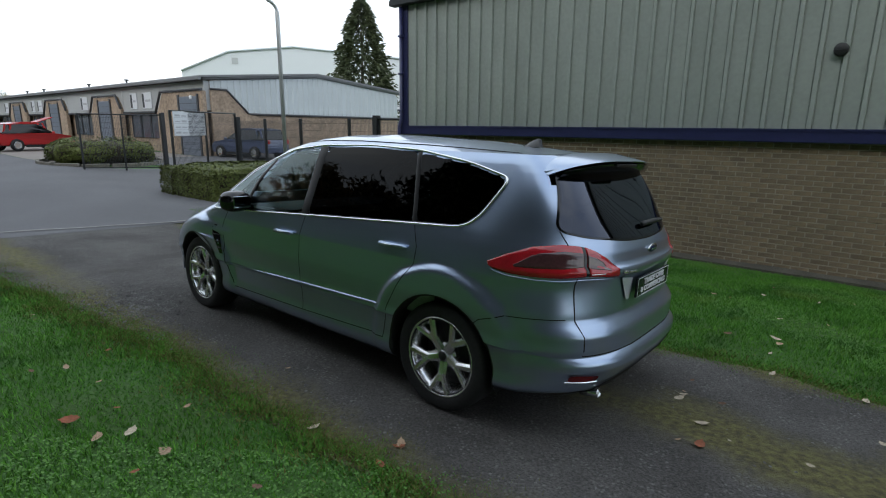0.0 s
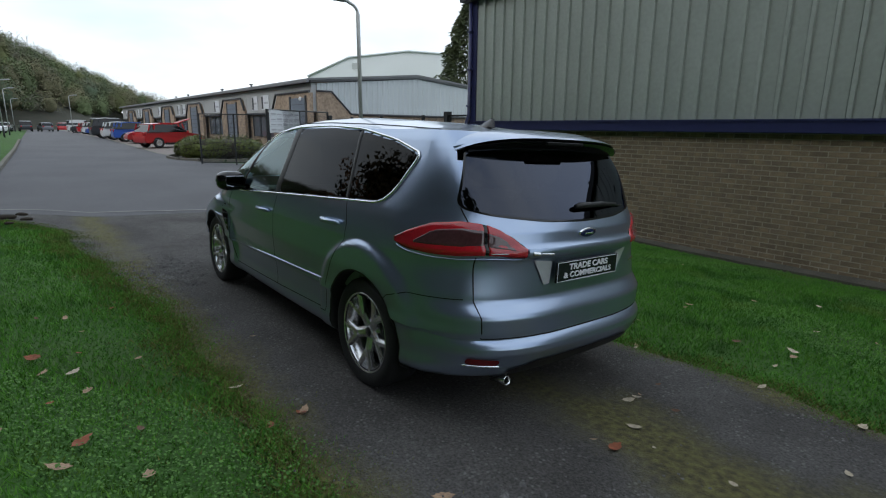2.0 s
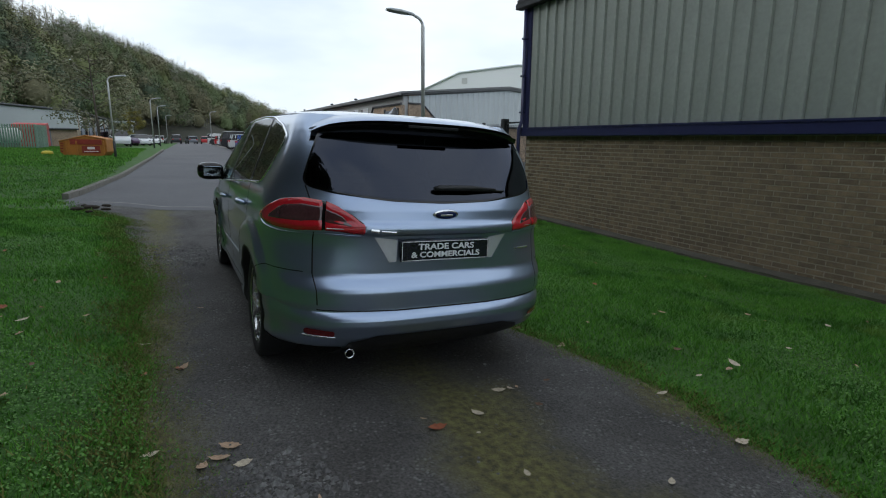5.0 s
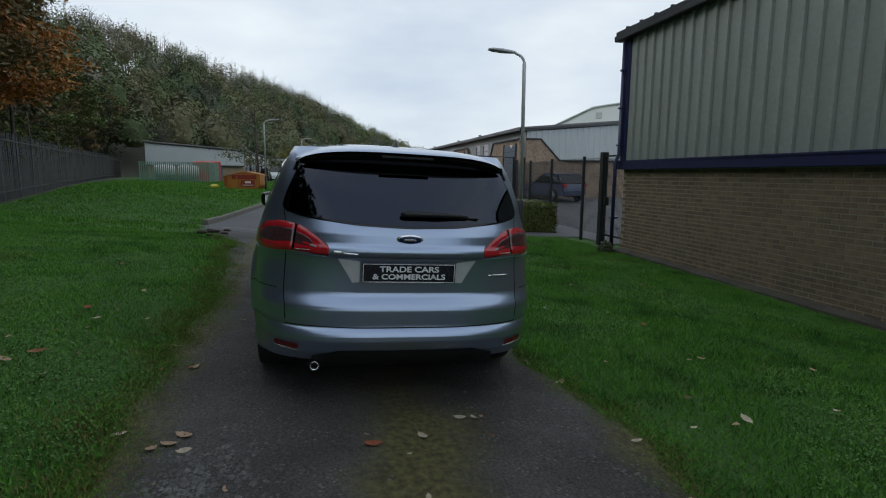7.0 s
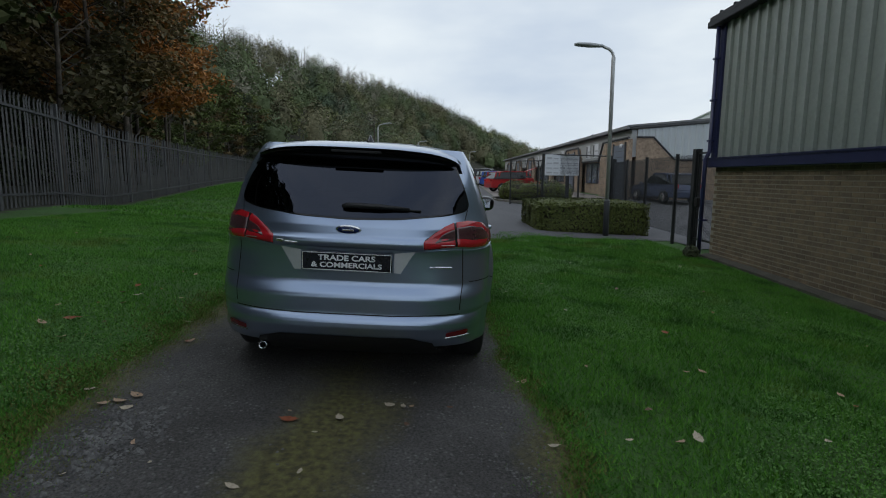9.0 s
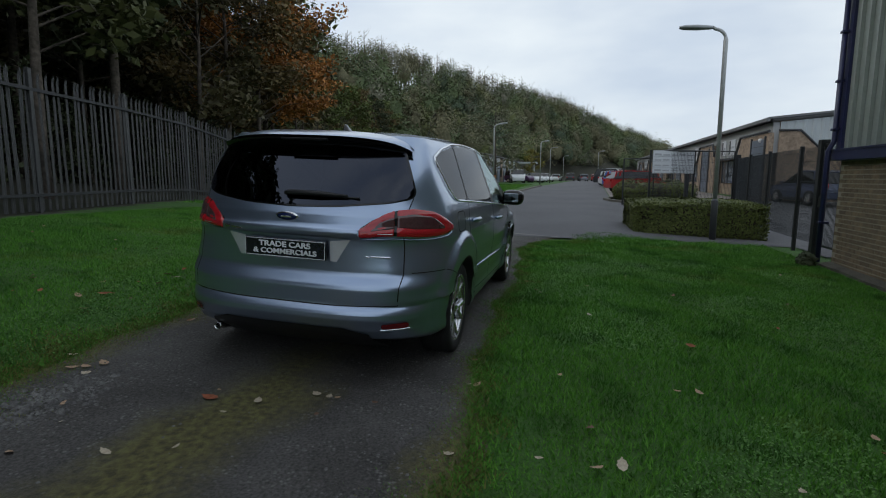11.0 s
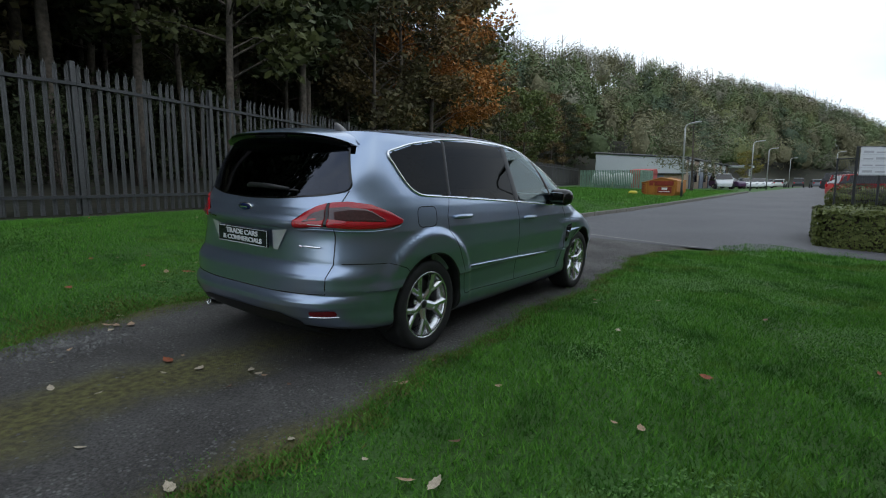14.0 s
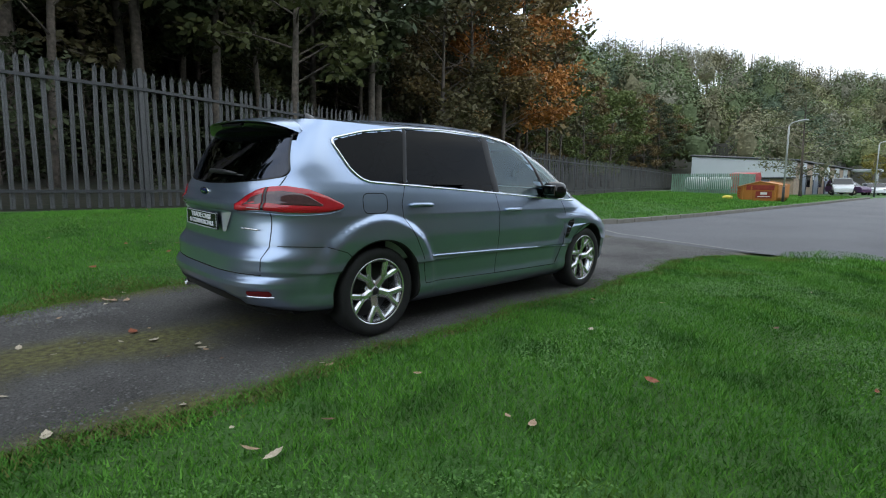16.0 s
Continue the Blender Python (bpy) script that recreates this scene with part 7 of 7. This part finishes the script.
def ridge_rows(seed, n):
    """Trees over the ridge; those along the crest stand thin and clear on their stems."""
    rng = np.random.default_rng(seed)
    rows = []
    while len(rows) < n:
        i = rng.integers(0, len(RIDGE) - 1)
        t = rng.random()
        a, b = RIDGE[i], RIDGE[i + 1]
        off = abs(rng.normal()) * 26 - 4
        side = rng.normal() * 22
        x, y = a[0] + (b[0] - a[0]) * t + side, a[1] + (b[1] - a[1]) * t + off
        if hill(x, y) < 1.0 or (x > -104 and y > -20):
            continue
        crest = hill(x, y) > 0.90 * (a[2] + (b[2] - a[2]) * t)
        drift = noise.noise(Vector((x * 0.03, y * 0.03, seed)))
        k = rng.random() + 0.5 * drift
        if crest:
            tint = HAZED_GREYTWIG if k < 0.45 else HAZED_OLIVE if k < 0.8 else HAZED_MIDGREEN
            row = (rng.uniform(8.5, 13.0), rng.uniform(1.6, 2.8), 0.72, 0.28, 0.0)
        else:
            tint = HAZED_OLIVE if k < 0.30 else HAZED_MIDGREEN if k < 0.66 else HAZED_YELLOWGREEN if k < 0.80 else HAZED_GREYTWIG if k < 0.90 else HAZED_EVERGREEN
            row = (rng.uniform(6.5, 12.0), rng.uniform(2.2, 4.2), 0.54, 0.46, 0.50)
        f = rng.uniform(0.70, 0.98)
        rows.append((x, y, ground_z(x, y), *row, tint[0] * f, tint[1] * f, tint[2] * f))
    return rows


def wood_rows(seed, n):
    """The closed depth of the wood behind the palisade."""
    rng = np.random.default_rng(seed)
    rows = []
    for k in range(n):
        x = 34 - 66 * (k + rng.random()) / n
        y = fence_y(max(min(x, 9.0), -74.0)) - rng.uniform(14, 27)
        c = np.array(((0.046, 0.052, 0.028), (0.078, 0.060, 0.036), (0.056, 0.066, 0.032))[rng.integers(0, 3)])
        rows.append((x, y, ground_z(x, y), rng.uniform(10, 16), rng.uniform(2.6, 3.8), 0.42, 0.52, 0.80, *c))
    return rows


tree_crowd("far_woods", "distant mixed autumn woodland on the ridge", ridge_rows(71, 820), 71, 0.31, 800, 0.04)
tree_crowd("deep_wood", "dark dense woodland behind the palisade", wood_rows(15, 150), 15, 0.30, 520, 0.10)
stems = bmesh.new()
rng = np.random.default_rng(8)
for k in range(420):
    i = rng.integers(0, 4)
    t = rng.random()
    a, b = RIDGE[i], RIDGE[i + 1]
    x, y = a[0] + (b[0] - a[0]) * t + rng.normal() * 4, a[1] + (b[1] - a[1]) * t + rng.normal() * 6
    z = ground_z(x, y)
    h = rng.uniform(9, 14)
    add_tube(stems, [(x, y, z), (x + rng.normal() * 0.3, y, z + h)], [0.16, 0.03], 4, False)
    for q in range(7):
        f = rng.uniform(0.4, 0.95)
        g = rng.uniform(0, 6.3)
        add_tube(stems, [(x, y, z + h * f), (x + math.cos(g) * 1.6, y + math.sin(g) * 1.6, z + h * f + 1.6)], [0.04, 0.012], 3, False)
tagged(part("far_stems", stems, M_BARK), "bare stems of trees along the ridge", "woodland", kind="stuff")


# ---- grass blades, clover, stones, fallen leaves ----
def tri_stuff(name, label, mat, P, A, W, category):
    """Many three-cornered blades: foot P, tip offset A, half width W."""
    n = len(P)
    V = np.stack((P - W, P + W, P + A), 1).reshape(-1, 3)
    me = bpy.data.meshes.new(name)
    me.vertices.add(3 * n)
    me.vertices.foreach_set("co", V.ravel())
    me.loops.add(3 * n)
    me.loops.foreach_set("vertex_index", np.arange(3 * n))
    me.polygons.add(n)
    me.polygons.foreach_set("loop_start", np.arange(0, 3 * n, 3))
    me.update(calc_edges=True)
    return tagged(part(name, me, mat), label, category, kind="stuff")


gx = np.arange(-62, 6.01, 0.25)
gy = np.arange(-12, 10.01, 0.25)
GZ = np.array([[ground_z(x, y) for y in gy] for x in gx])
TL = np.array([track_left(x) for x in gx])
TR = np.array([track_right(x) for x in gx])


def heights(x, y):
    i = np.clip((x - gx[0]) / 0.25, 0, len(gx) - 1.001)
    j = np.clip((y - gy[0]) / 0.25, 0, len(gy) - 1.001)
    a, b = i.astype(int), j.astype(int)
    f, g = i - a, j - b
    return (GZ[a, b] * (1 - f) + GZ[a + 1, b] * f) * (1 - g) + (GZ[a, b + 1] * (1 - f) + GZ[a + 1, b + 1] * f) * g


def grass(name, n, x0, x1, y0, y1, keep, h, w, seed, mat=None, label="short mown grass blades"):
    rng = np.random.default_rng(seed)
    x, y = rng.uniform(x0, x1, n), rng.uniform(y0, y1, n)
    k = keep(x, y, rng)
    x, y = x[k], y[k]
    n = len(x)
    clump = 0.65 + 0.55 * np.sin(x * 2.1 + np.sin(y * 1.7) * 2) * np.sin(y * 2.6 + np.sin(x * 1.3) * 2)
    P = np.stack((x, y, heights(x, y) - 0.027), 1)
    a = rng.uniform(0, 2 * math.pi, n)
    lean = rng.uniform(0.1, 1.1, n)
    hh = h * rng.uniform(0.5, 1.3, n) * np.clip(clump + 0.4, 0.55, 1.3)
    A = np.stack((np.cos(a) * hh * lean, np.sin(a) * hh * lean, hh), 1)
    b = rng.uniform(0, 2 * math.pi, n)
    W = np.stack((np.cos(b) * w, np.sin(b) * w, np.zeros(n)), 1) * rng.uniform(0.6, 1.3, (n, 1))
    return tri_stuff(name, label, mat or M_GRASS, P, A, W, "grass")


def left_turf(x, y, rng):
    edge = np.interp(x, gx, TL) + 0.10
    return (y < edge - np.abs(rng.normal(size=len(x))) * 0.19) & (y > np.interp(-x, [-9, 2.4, 13.3, 33, 58], [-2.25, -2.75, -5.75, -11.5, -17.5])) & ((x > -11.5) | (y < np.interp(-x, [9.7, 12.7, 20, 35, 60], [0.0, -0.5, 0.1, 0.7, 1.4])))


def right_turf(x, y, rng):
    edge = np.interp(x, gx, TR) - 0.08
    return (y > edge + np.abs(rng.normal(size=len(x))) * 0.15) & (y < 9.02) & (x > -11.4 + 0.25 * np.clip(6 - y, 0, 3))


grass("lawn_blades", 260000, -9.0, 2.6, -3.2, 2.2, left_turf, 0.030, 0.0040, 1)
grass("lawn_blades", 60000, -26.0, -9.0, -10.0, 1.0, left_turf, 0.055, 0.009, 2)
grass("lawn_blades", 300000, -9.5, 2.6, 3.8, 9.0, right_turf, 0.030, 0.0040, 3)
grass("lawn_blades", 52000, -58.0, -26.0, -14.0, 1.0, left_turf, 0.09, 0.022, 9)
grass("lawn_blades", 14000, -11.5, -9.5, 4.8, 9.0, right_turf, 0.05, 0.006, 4)
# thin grass and moss tufts straying over the edges
grass("edge_tufts", 90000, -9.0, 2.6, 1.0, 2.8, lambda x, y, r: np.abs(y - np.interp(x, gx, TL) - 0.06) < np.abs(r.normal(size=len(x))) * (0.26 + 0.22 * np.sin(x * 2.3 + np.sin(x * 5.1)) * np.sin(y * 4 + x)), 0.028, 0.0045, 5, M_DRYGRASS, 'yellowed grass tufts at the track edge')
grass("edge_tufts", 18000, -9.0, 2.0, 3.7, 4.7, lambda x, y, r: np.abs(y - np.interp(x, gx, TR) + 0.02) < np.abs(r.normal(size=len(x))) * 0.17, 0.03, 0.004, 6)
grass("edge_tufts", 30000, -1.4, 2.4, 2.65, 3.65, lambda x, y, r: np.sin(x * 3.1 + 2 * np.sin(y * 4.3)) + np.sin(y * 6.5 + 2 * np.sin(x * 2.2)) + r.normal(size=len(x)) * 0.5 > 0.7, 0.018, 0.004, 7, M_DRYGRASS, "thin mossy grass on the track")
grass("edge_tufts", 12000, -1.4, 2.4, 2.65, 3.65, lambda x, y, r: np.sin(x * 2.7 + 1 + 2 * np.sin(y * 3.9)) + np.sin(y * 5.5 + 2 * np.sin(x * 2.9)) + r.normal(size=len(x)) * 0.5 > 0.9, 0.016, 0.004, 8)


def seam(n, edge, spread, shift, h, seed, mat, label):
    """Tufts scattered either side of an edge of the track, thicker in drifts."""
    rng = np.random.default_rng(seed)
    x = rng.uniform(-9.0, 2.6, n)
    drift = 0.5 + 0.5 * np.sin(x * 1.9 + seed + 2 * np.sin(x * 0.7)) * np.sin(x * 4.3 + seed)
    y = np.interp(x, gx, edge) + shift + rng.normal(size=n) * spread * (0.45 + 0.9 * drift) + 0.05 * np.sin(x * 11 + seed)
    P = np.stack((x, y, heights(x, y) - 0.012), 1)
    a, b = rng.uniform(0, 2 * math.pi, (2, n))
    hh = h * rng.uniform(0.4, 1.3, n)
    A = np.stack((np.cos(a) * hh * 0.9, np.sin(a) * hh * 0.9, hh), 1)
    W = np.stack((np.cos(b), np.sin(b), np.zeros(n)), 1) * rng.uniform(0.0025, 0.0055, (n, 1))
    return tri_stuff("edge_tufts", label, mat, P, A, W, "grass")


seam(48000, TL, 0.13, -0.02, 0.026, 21, M_DRYGRASS, "yellowed moss and grass along the track edge")
seam(36000, TL, 0.11, -0.06, 0.026, 22, M_GRASS, "green grass straggling over the track edge")
seam(16000, TR, 0.08, 0.03, 0.026, 23, M_DRYGRASS, "yellowed moss and grass along the track edge")
seam(26000, TR, 0.09, 0.05, 0.026, 24, M_GRASS, "green grass straggling over the track edge")


def clover(seed, n, x0, x1, y0, y1, keep):
    """Little broad leaves in drifts."""
    rng = np.random.default_rng(seed)
    x, y = rng.uniform(x0, x1, n), rng.uniform(y0, y1, n)
    d = np.sin(x * 1.9 + 3 * np.sin(y * 0.9 + seed)) + np.sin(y * 2.7 + 2 * np.sin(x * 1.1))
    k = keep(x, y, rng) & (d > 0.75)
    x, y = x[k], y[k]
    n = len(x)
    c = np.stack((x, y, heights(x, y) - 0.03 + rng.uniform(0.026, 0.058, n)), 1)
    a = rng.uniform(0, 6.3, n)
    s = rng.uniform(0.003, 0.0075, n)
    t = rng.normal(size=(n, 2)) * 0.35
    vs = []
    for q in range(5):
        b = a + q * 2 * math.pi / 5
        vs.append(c + np.stack((np.cos(b) * s, np.sin(b) * s, (np.cos(b) * t[:, 0] + np.sin(b) * t[:, 1]) * s), 1))
    V = np.stack(vs, 1).reshape(-1, 3)
    me = bpy.data.meshes.new("clover")
    me.vertices.add(5 * n)
    me.vertices.foreach_set("co", V.ravel())
    me.loops.add(5 * n)
    me.loops.foreach_set("vertex_index", np.arange(5 * n))
    me.polygons.add(n)
    me.polygons.foreach_set("loop_start", np.arange(0, 5 * n, 5))
    me.update(calc_edges=True)
    tagged(part("clover", me, M_CLOVER), "drifts of pale clover leaves in the turf", "clover", kind="stuff")


clover(3, 90000, -7, 1.5, -2.8, 2.0, left_turf)
clover(8, 90000, -7, 2.5, 4.0, 9.0, right_turf)

rng = np.random.default_rng(17)
stones_v, stones_f = [], []
for k in range(8200):
    x = rng.uniform(-9.0, 2.5)
    u = rng.random()
    a, b = track_left(x), track_right(x)
    s = 0.004 + 0.010 * rng.random() ** 2.5
    if u < 0.16:
        x, y, s = -5.2 + rng.normal() * 0.40, 1.86 + rng.normal() * 0.20, s * 1.5
    elif u < 0.26:
        x, y, s = -0.22 + rng.normal() * 0.24, 2.15 + rng.normal() * 0.12, s * 1.7
    elif u < 0.38:
        y = 2.15 + rng.normal() * 0.28
    elif u < 0.70:
        y = b - 0.05 - abs(rng.normal()) * 0.30
    elif u < 0.80:
        y = a + abs(rng.normal()) * 0.16
    else:
        y = rng.uniform(a, b)
    z = ground_z(x, y) + 0.006
    i = len(stones_v)
    q = rng.uniform(0.6, 1.2, 6) * s
    g = rng.uniform(0, 3.1)
    cg, sg = math.cos(g), math.sin(g)
    stones_v += [(x + cg * q[0], y + sg * q[0], z), (x - sg * q[1], y + cg * q[1], z), (x - cg * q[2], y - sg * q[2], z), (x + sg * q[3], y - cg * q[3], z), (x, y, z + q[4] * 0.7), (x, y, z - q[5])]
    stones_f += [(i + c, i + (c + 1) % 4, i + 4) for c in range(4)]
tagged(part("loose_chippings", mesh_of("loose_chippings", stones_v, stones_f), M_STONE), "loose grey stone chippings on the track", "gravel", kind="stuff")

# fallen leaves
lb = bmesh.new()
outline = [(0, -0.062), (0.014, -0.040), (0.027, -0.034), (0.027, -0.014), (0.035, 0.002), (0.028, 0.018), (0.025, 0.034), (0.014, 0.042), (0, 0.064), (-0.012, 0.044), (-0.024, 0.036), (-0.024, 0.016), (-0.031, 0.0), (-0.025, -0.014), (-0.022, -0.034), (-0.010, -0.042)]
vs = [lb.verts.new((x, y, 0.004 + 0.30 * abs(x) * (1.0 if x > 0 else 0.4) + 4.0 * y * y)) for x, y in outline]
c0 = lb.verts.new((0, 0, 0.006))
for i in range(len(vs)):
    lb.faces.new((vs[i], vs[(i + 1) % len(vs)], c0))
leaf_me = bpy.data.meshes.new("leaf")
lb.to_mesh(leaf_me)
lb.free()
M_LEAFS = [node_mat(n, c, rough=0.7, var=0.2, scale=30, fine=120) for n, c in (("rust_leaf", (0.26, 0.075, 0.03)), ("tan_leaf", (0.36, 0.24, 0.15)), ("brown_leaf", (0.14, 0.07, 0.04)), ("pale_leaf", (0.45, 0.38, 0.28)))]
leaf_meshes = []
for m in M_LEAFS:
    c = leaf_me.copy()
    c.materials.append(m)
    leaf_meshes.append(c)
random.seed(33)
placed = [(-0.60, 3.20, 3), (-0.80, 3.46, 3), (-0.54, 2.93, 0), (-0.66, 1.93, 1), (-0.58, 2.02, 3), (-0.74, 1.98, 1), (-0.62, 1.86, 1), (-1.74, 1.79, 0), (-1.75, 1.81, 1), (-2.21, 1.59, 3),
          (-1.69, 1.60, 0), (-0.48, 5.15, 3), (-0.43, 5.03, 1), (-0.82, 5.01, 2), (0.16, 4.29, 3), (-1.54, 5.68, 1), (-3.20, 5.05, 3), (-2.56, 5.82, 0), (-4.54, 6.01, 2), (-0.80, 1.66, 3),
          (-1.26, -0.04, 0), (-0.74, 0.81, 0), (-3.01, 0.69, 0), (-2.73, 0.72, 1), (-1.85, 0.82, 0), (-1.67, 0.73, 1), (-1.47, 1.02, 1), (-2.70, 0.86, 3), (-2.41, 0.90, 1)]
for k in range(150):
    if k < len(placed):
        x, y, i = placed[k]
    elif k < 90:
        x, y, i = random.uniform(-6, 1), random.uniform(-2.5, 2.0), random.choice((0, 1, 1, 2, 0))
    elif k < 132:
        x, y, i = random.uniform(-7, 1.8), random.uniform(4.2, 8.8), random.choice((0, 1, 2, 3, 1))
    else:
        x, y, i = random.uniform(-1.5, 1), random.uniform(2, 4.2), random.choice((1, 2, 3))
    if -5.8 < x < -0.85 and 2.1 < y < 4.2:
        continue
    on_grass = y < track_left(x) or y > track_right(x)
    ob = new("fallen_leaf", leaf_meshes[i])
    ob.matrix_basis = pose(x, y, ground_z(x, y) + (0.0 if on_grass else 0.006), random.uniform(-14, 14), random.uniform(-14, 14), random.uniform(0, 360)) @ Matrix.Scale(random.uniform(0.65, 0.9) if k < len(placed) else random.uniform(0.3, 0.6), 4)
    tagged(ob, ("rust red", "tan", "dark brown", "pale buff")[i] + " fallen leaf lying on the " + ("grass" if on_grass else "track"), "leaf", "fallen leaves")
# clod of turf and soil heap at the mouth of the track
for x, y, s in ((-9.2, 0.55, 0.13), (-8.9, 0.40, 0.10), (-9.6, 0.75, 0.09), (-9.45, 0.45, 0.07), (-8.6, 0.6, 0.06), (-9.0, 0.8, 0.08)):
    c = blob(s, s * 0.6, s * 0.32, 0.9, 14, 9)
    for v in c.verts:
        v.co *= 1 + 0.35 * noise.noise(v.co * 9)
    ob = part("soil_clod", c, M_SOIL, None, "", pose(x, y, ground_z(x, y) + 0.02, 0, 0, x * 50))
    tagged(ob, "dark clod of soil at the edge of the track", "soil")
# weeds at the wall's foot by the corner
def weed_place(rng):
    d = unit(rng.normal(size=3))
    d[2] = abs(d[2])
    return d * np.array((0.20, 0.16, 0.26)) * rng.random() ** 0.4, d
wz = ground_z(BX0 + 0.1, WALL_Y - 0.3)
weed = thing("weed_clump", "dark weed clump at the foot of the workshop corner", "plant", pose(BX0 + 0.12, WALL_Y - 0.42, wz - 0.02))
part("leaves", leaf_cloud(500, weed_place, 0.045, 1.0, 6), M_LEAFDARK, weed)


# ---- bricks of the workshop wall, last ----
def build_bricks():
    bl, bh, gap = 0.213, 0.063, 0.012
    verts = [(0, 0, 0), (bl, 0, 0), (bl, 0, bh), (0, 0, bh), (0, 0.014, 0), (bl, 0.014, 0), (bl, 0.014, bh), (0, 0.014, bh)]
    c = 0.003
    verts[:4] = [(c, 0, c), (bl - c, 0, c), (bl - c, 0, bh - c), (c, 0, bh - c)]
    faces = [(0, 1, 2, 3), (4, 5, 1, 0), (5, 6, 2, 1), (6, 7, 3, 2), (7, 4, 0, 3)]
    one = mesh_of("brick", verts, faces)
    one.materials.append(M_BRICK)
    rest_v, rest_f = [], []
    random.seed(77)
    count = 0
    z = BAND0 - 0.004
    row = 0
    while z > -0.62:
        z -= bh + gap
        x = BX0 + 0.03 - (row % 2) * 0.1125
        while x < BX1 - 0.3:
            if x > BX0 and z + bh > ground_z(x, WALL_Y) - 0.1:
                y = WALL_Y - 0.001 + random.uniform(-0.0025, 0.0015)
                if count < 300 and -1.75 < x < 0.6 and z > -0.36:
                    part("brick", one, None, workshop, m=pose(x, y, z))
                    count += 1
                else:
                    i = len(rest_v)
                    rest_v.extend((a + x, b + y, c2 + z) for a, b, c2 in verts)
                    rest_f.extend(tuple(i + q for q in f) for f in faces)
            x += bl + gap
        row += 1
    tagged(part("further_bricks", mesh_of("further_bricks", rest_v, rest_f), M_BRICKFAR, workshop, "brown facing bricks"), kind="stuff")


M_BRICKFAR = node_mat("brown_brick_run", (0.215, 0.158, 0.096), rough=0.88, var=0.22, scale=9, fine=70, second=(0.140, 0.104, 0.068), bump=0.3, bump_scale=60)
bn = M_BRICKFAR.node_tree
bg = bn.nodes.new("ShaderNodeNewGeometry")
br = bn.nodes.new("ShaderNodeMapRange")
br.inputs["To Min"].default_value, br.inputs["To Max"].default_value = 0.78, 1.22
bm2 = bn.nodes.new("ShaderNodeMixRGB")
bm2.blend_type = "MULTIPLY"
bm2.inputs[0].default_value = 1.0
src = bn.nodes["Principled BSDF"].inputs["Base Color"].links[0].from_socket
bn.links.new(bg.outputs["Random Per Island"], br.inputs["Value"])
bn.links.new(src, bm2.inputs[1])
bn.links.new(br.outputs["Result"], bm2.inputs[2])
bn.links.new(bm2.outputs["Color"], bn.nodes["Principled BSDF"].inputs["Base Color"])
build_bricks()
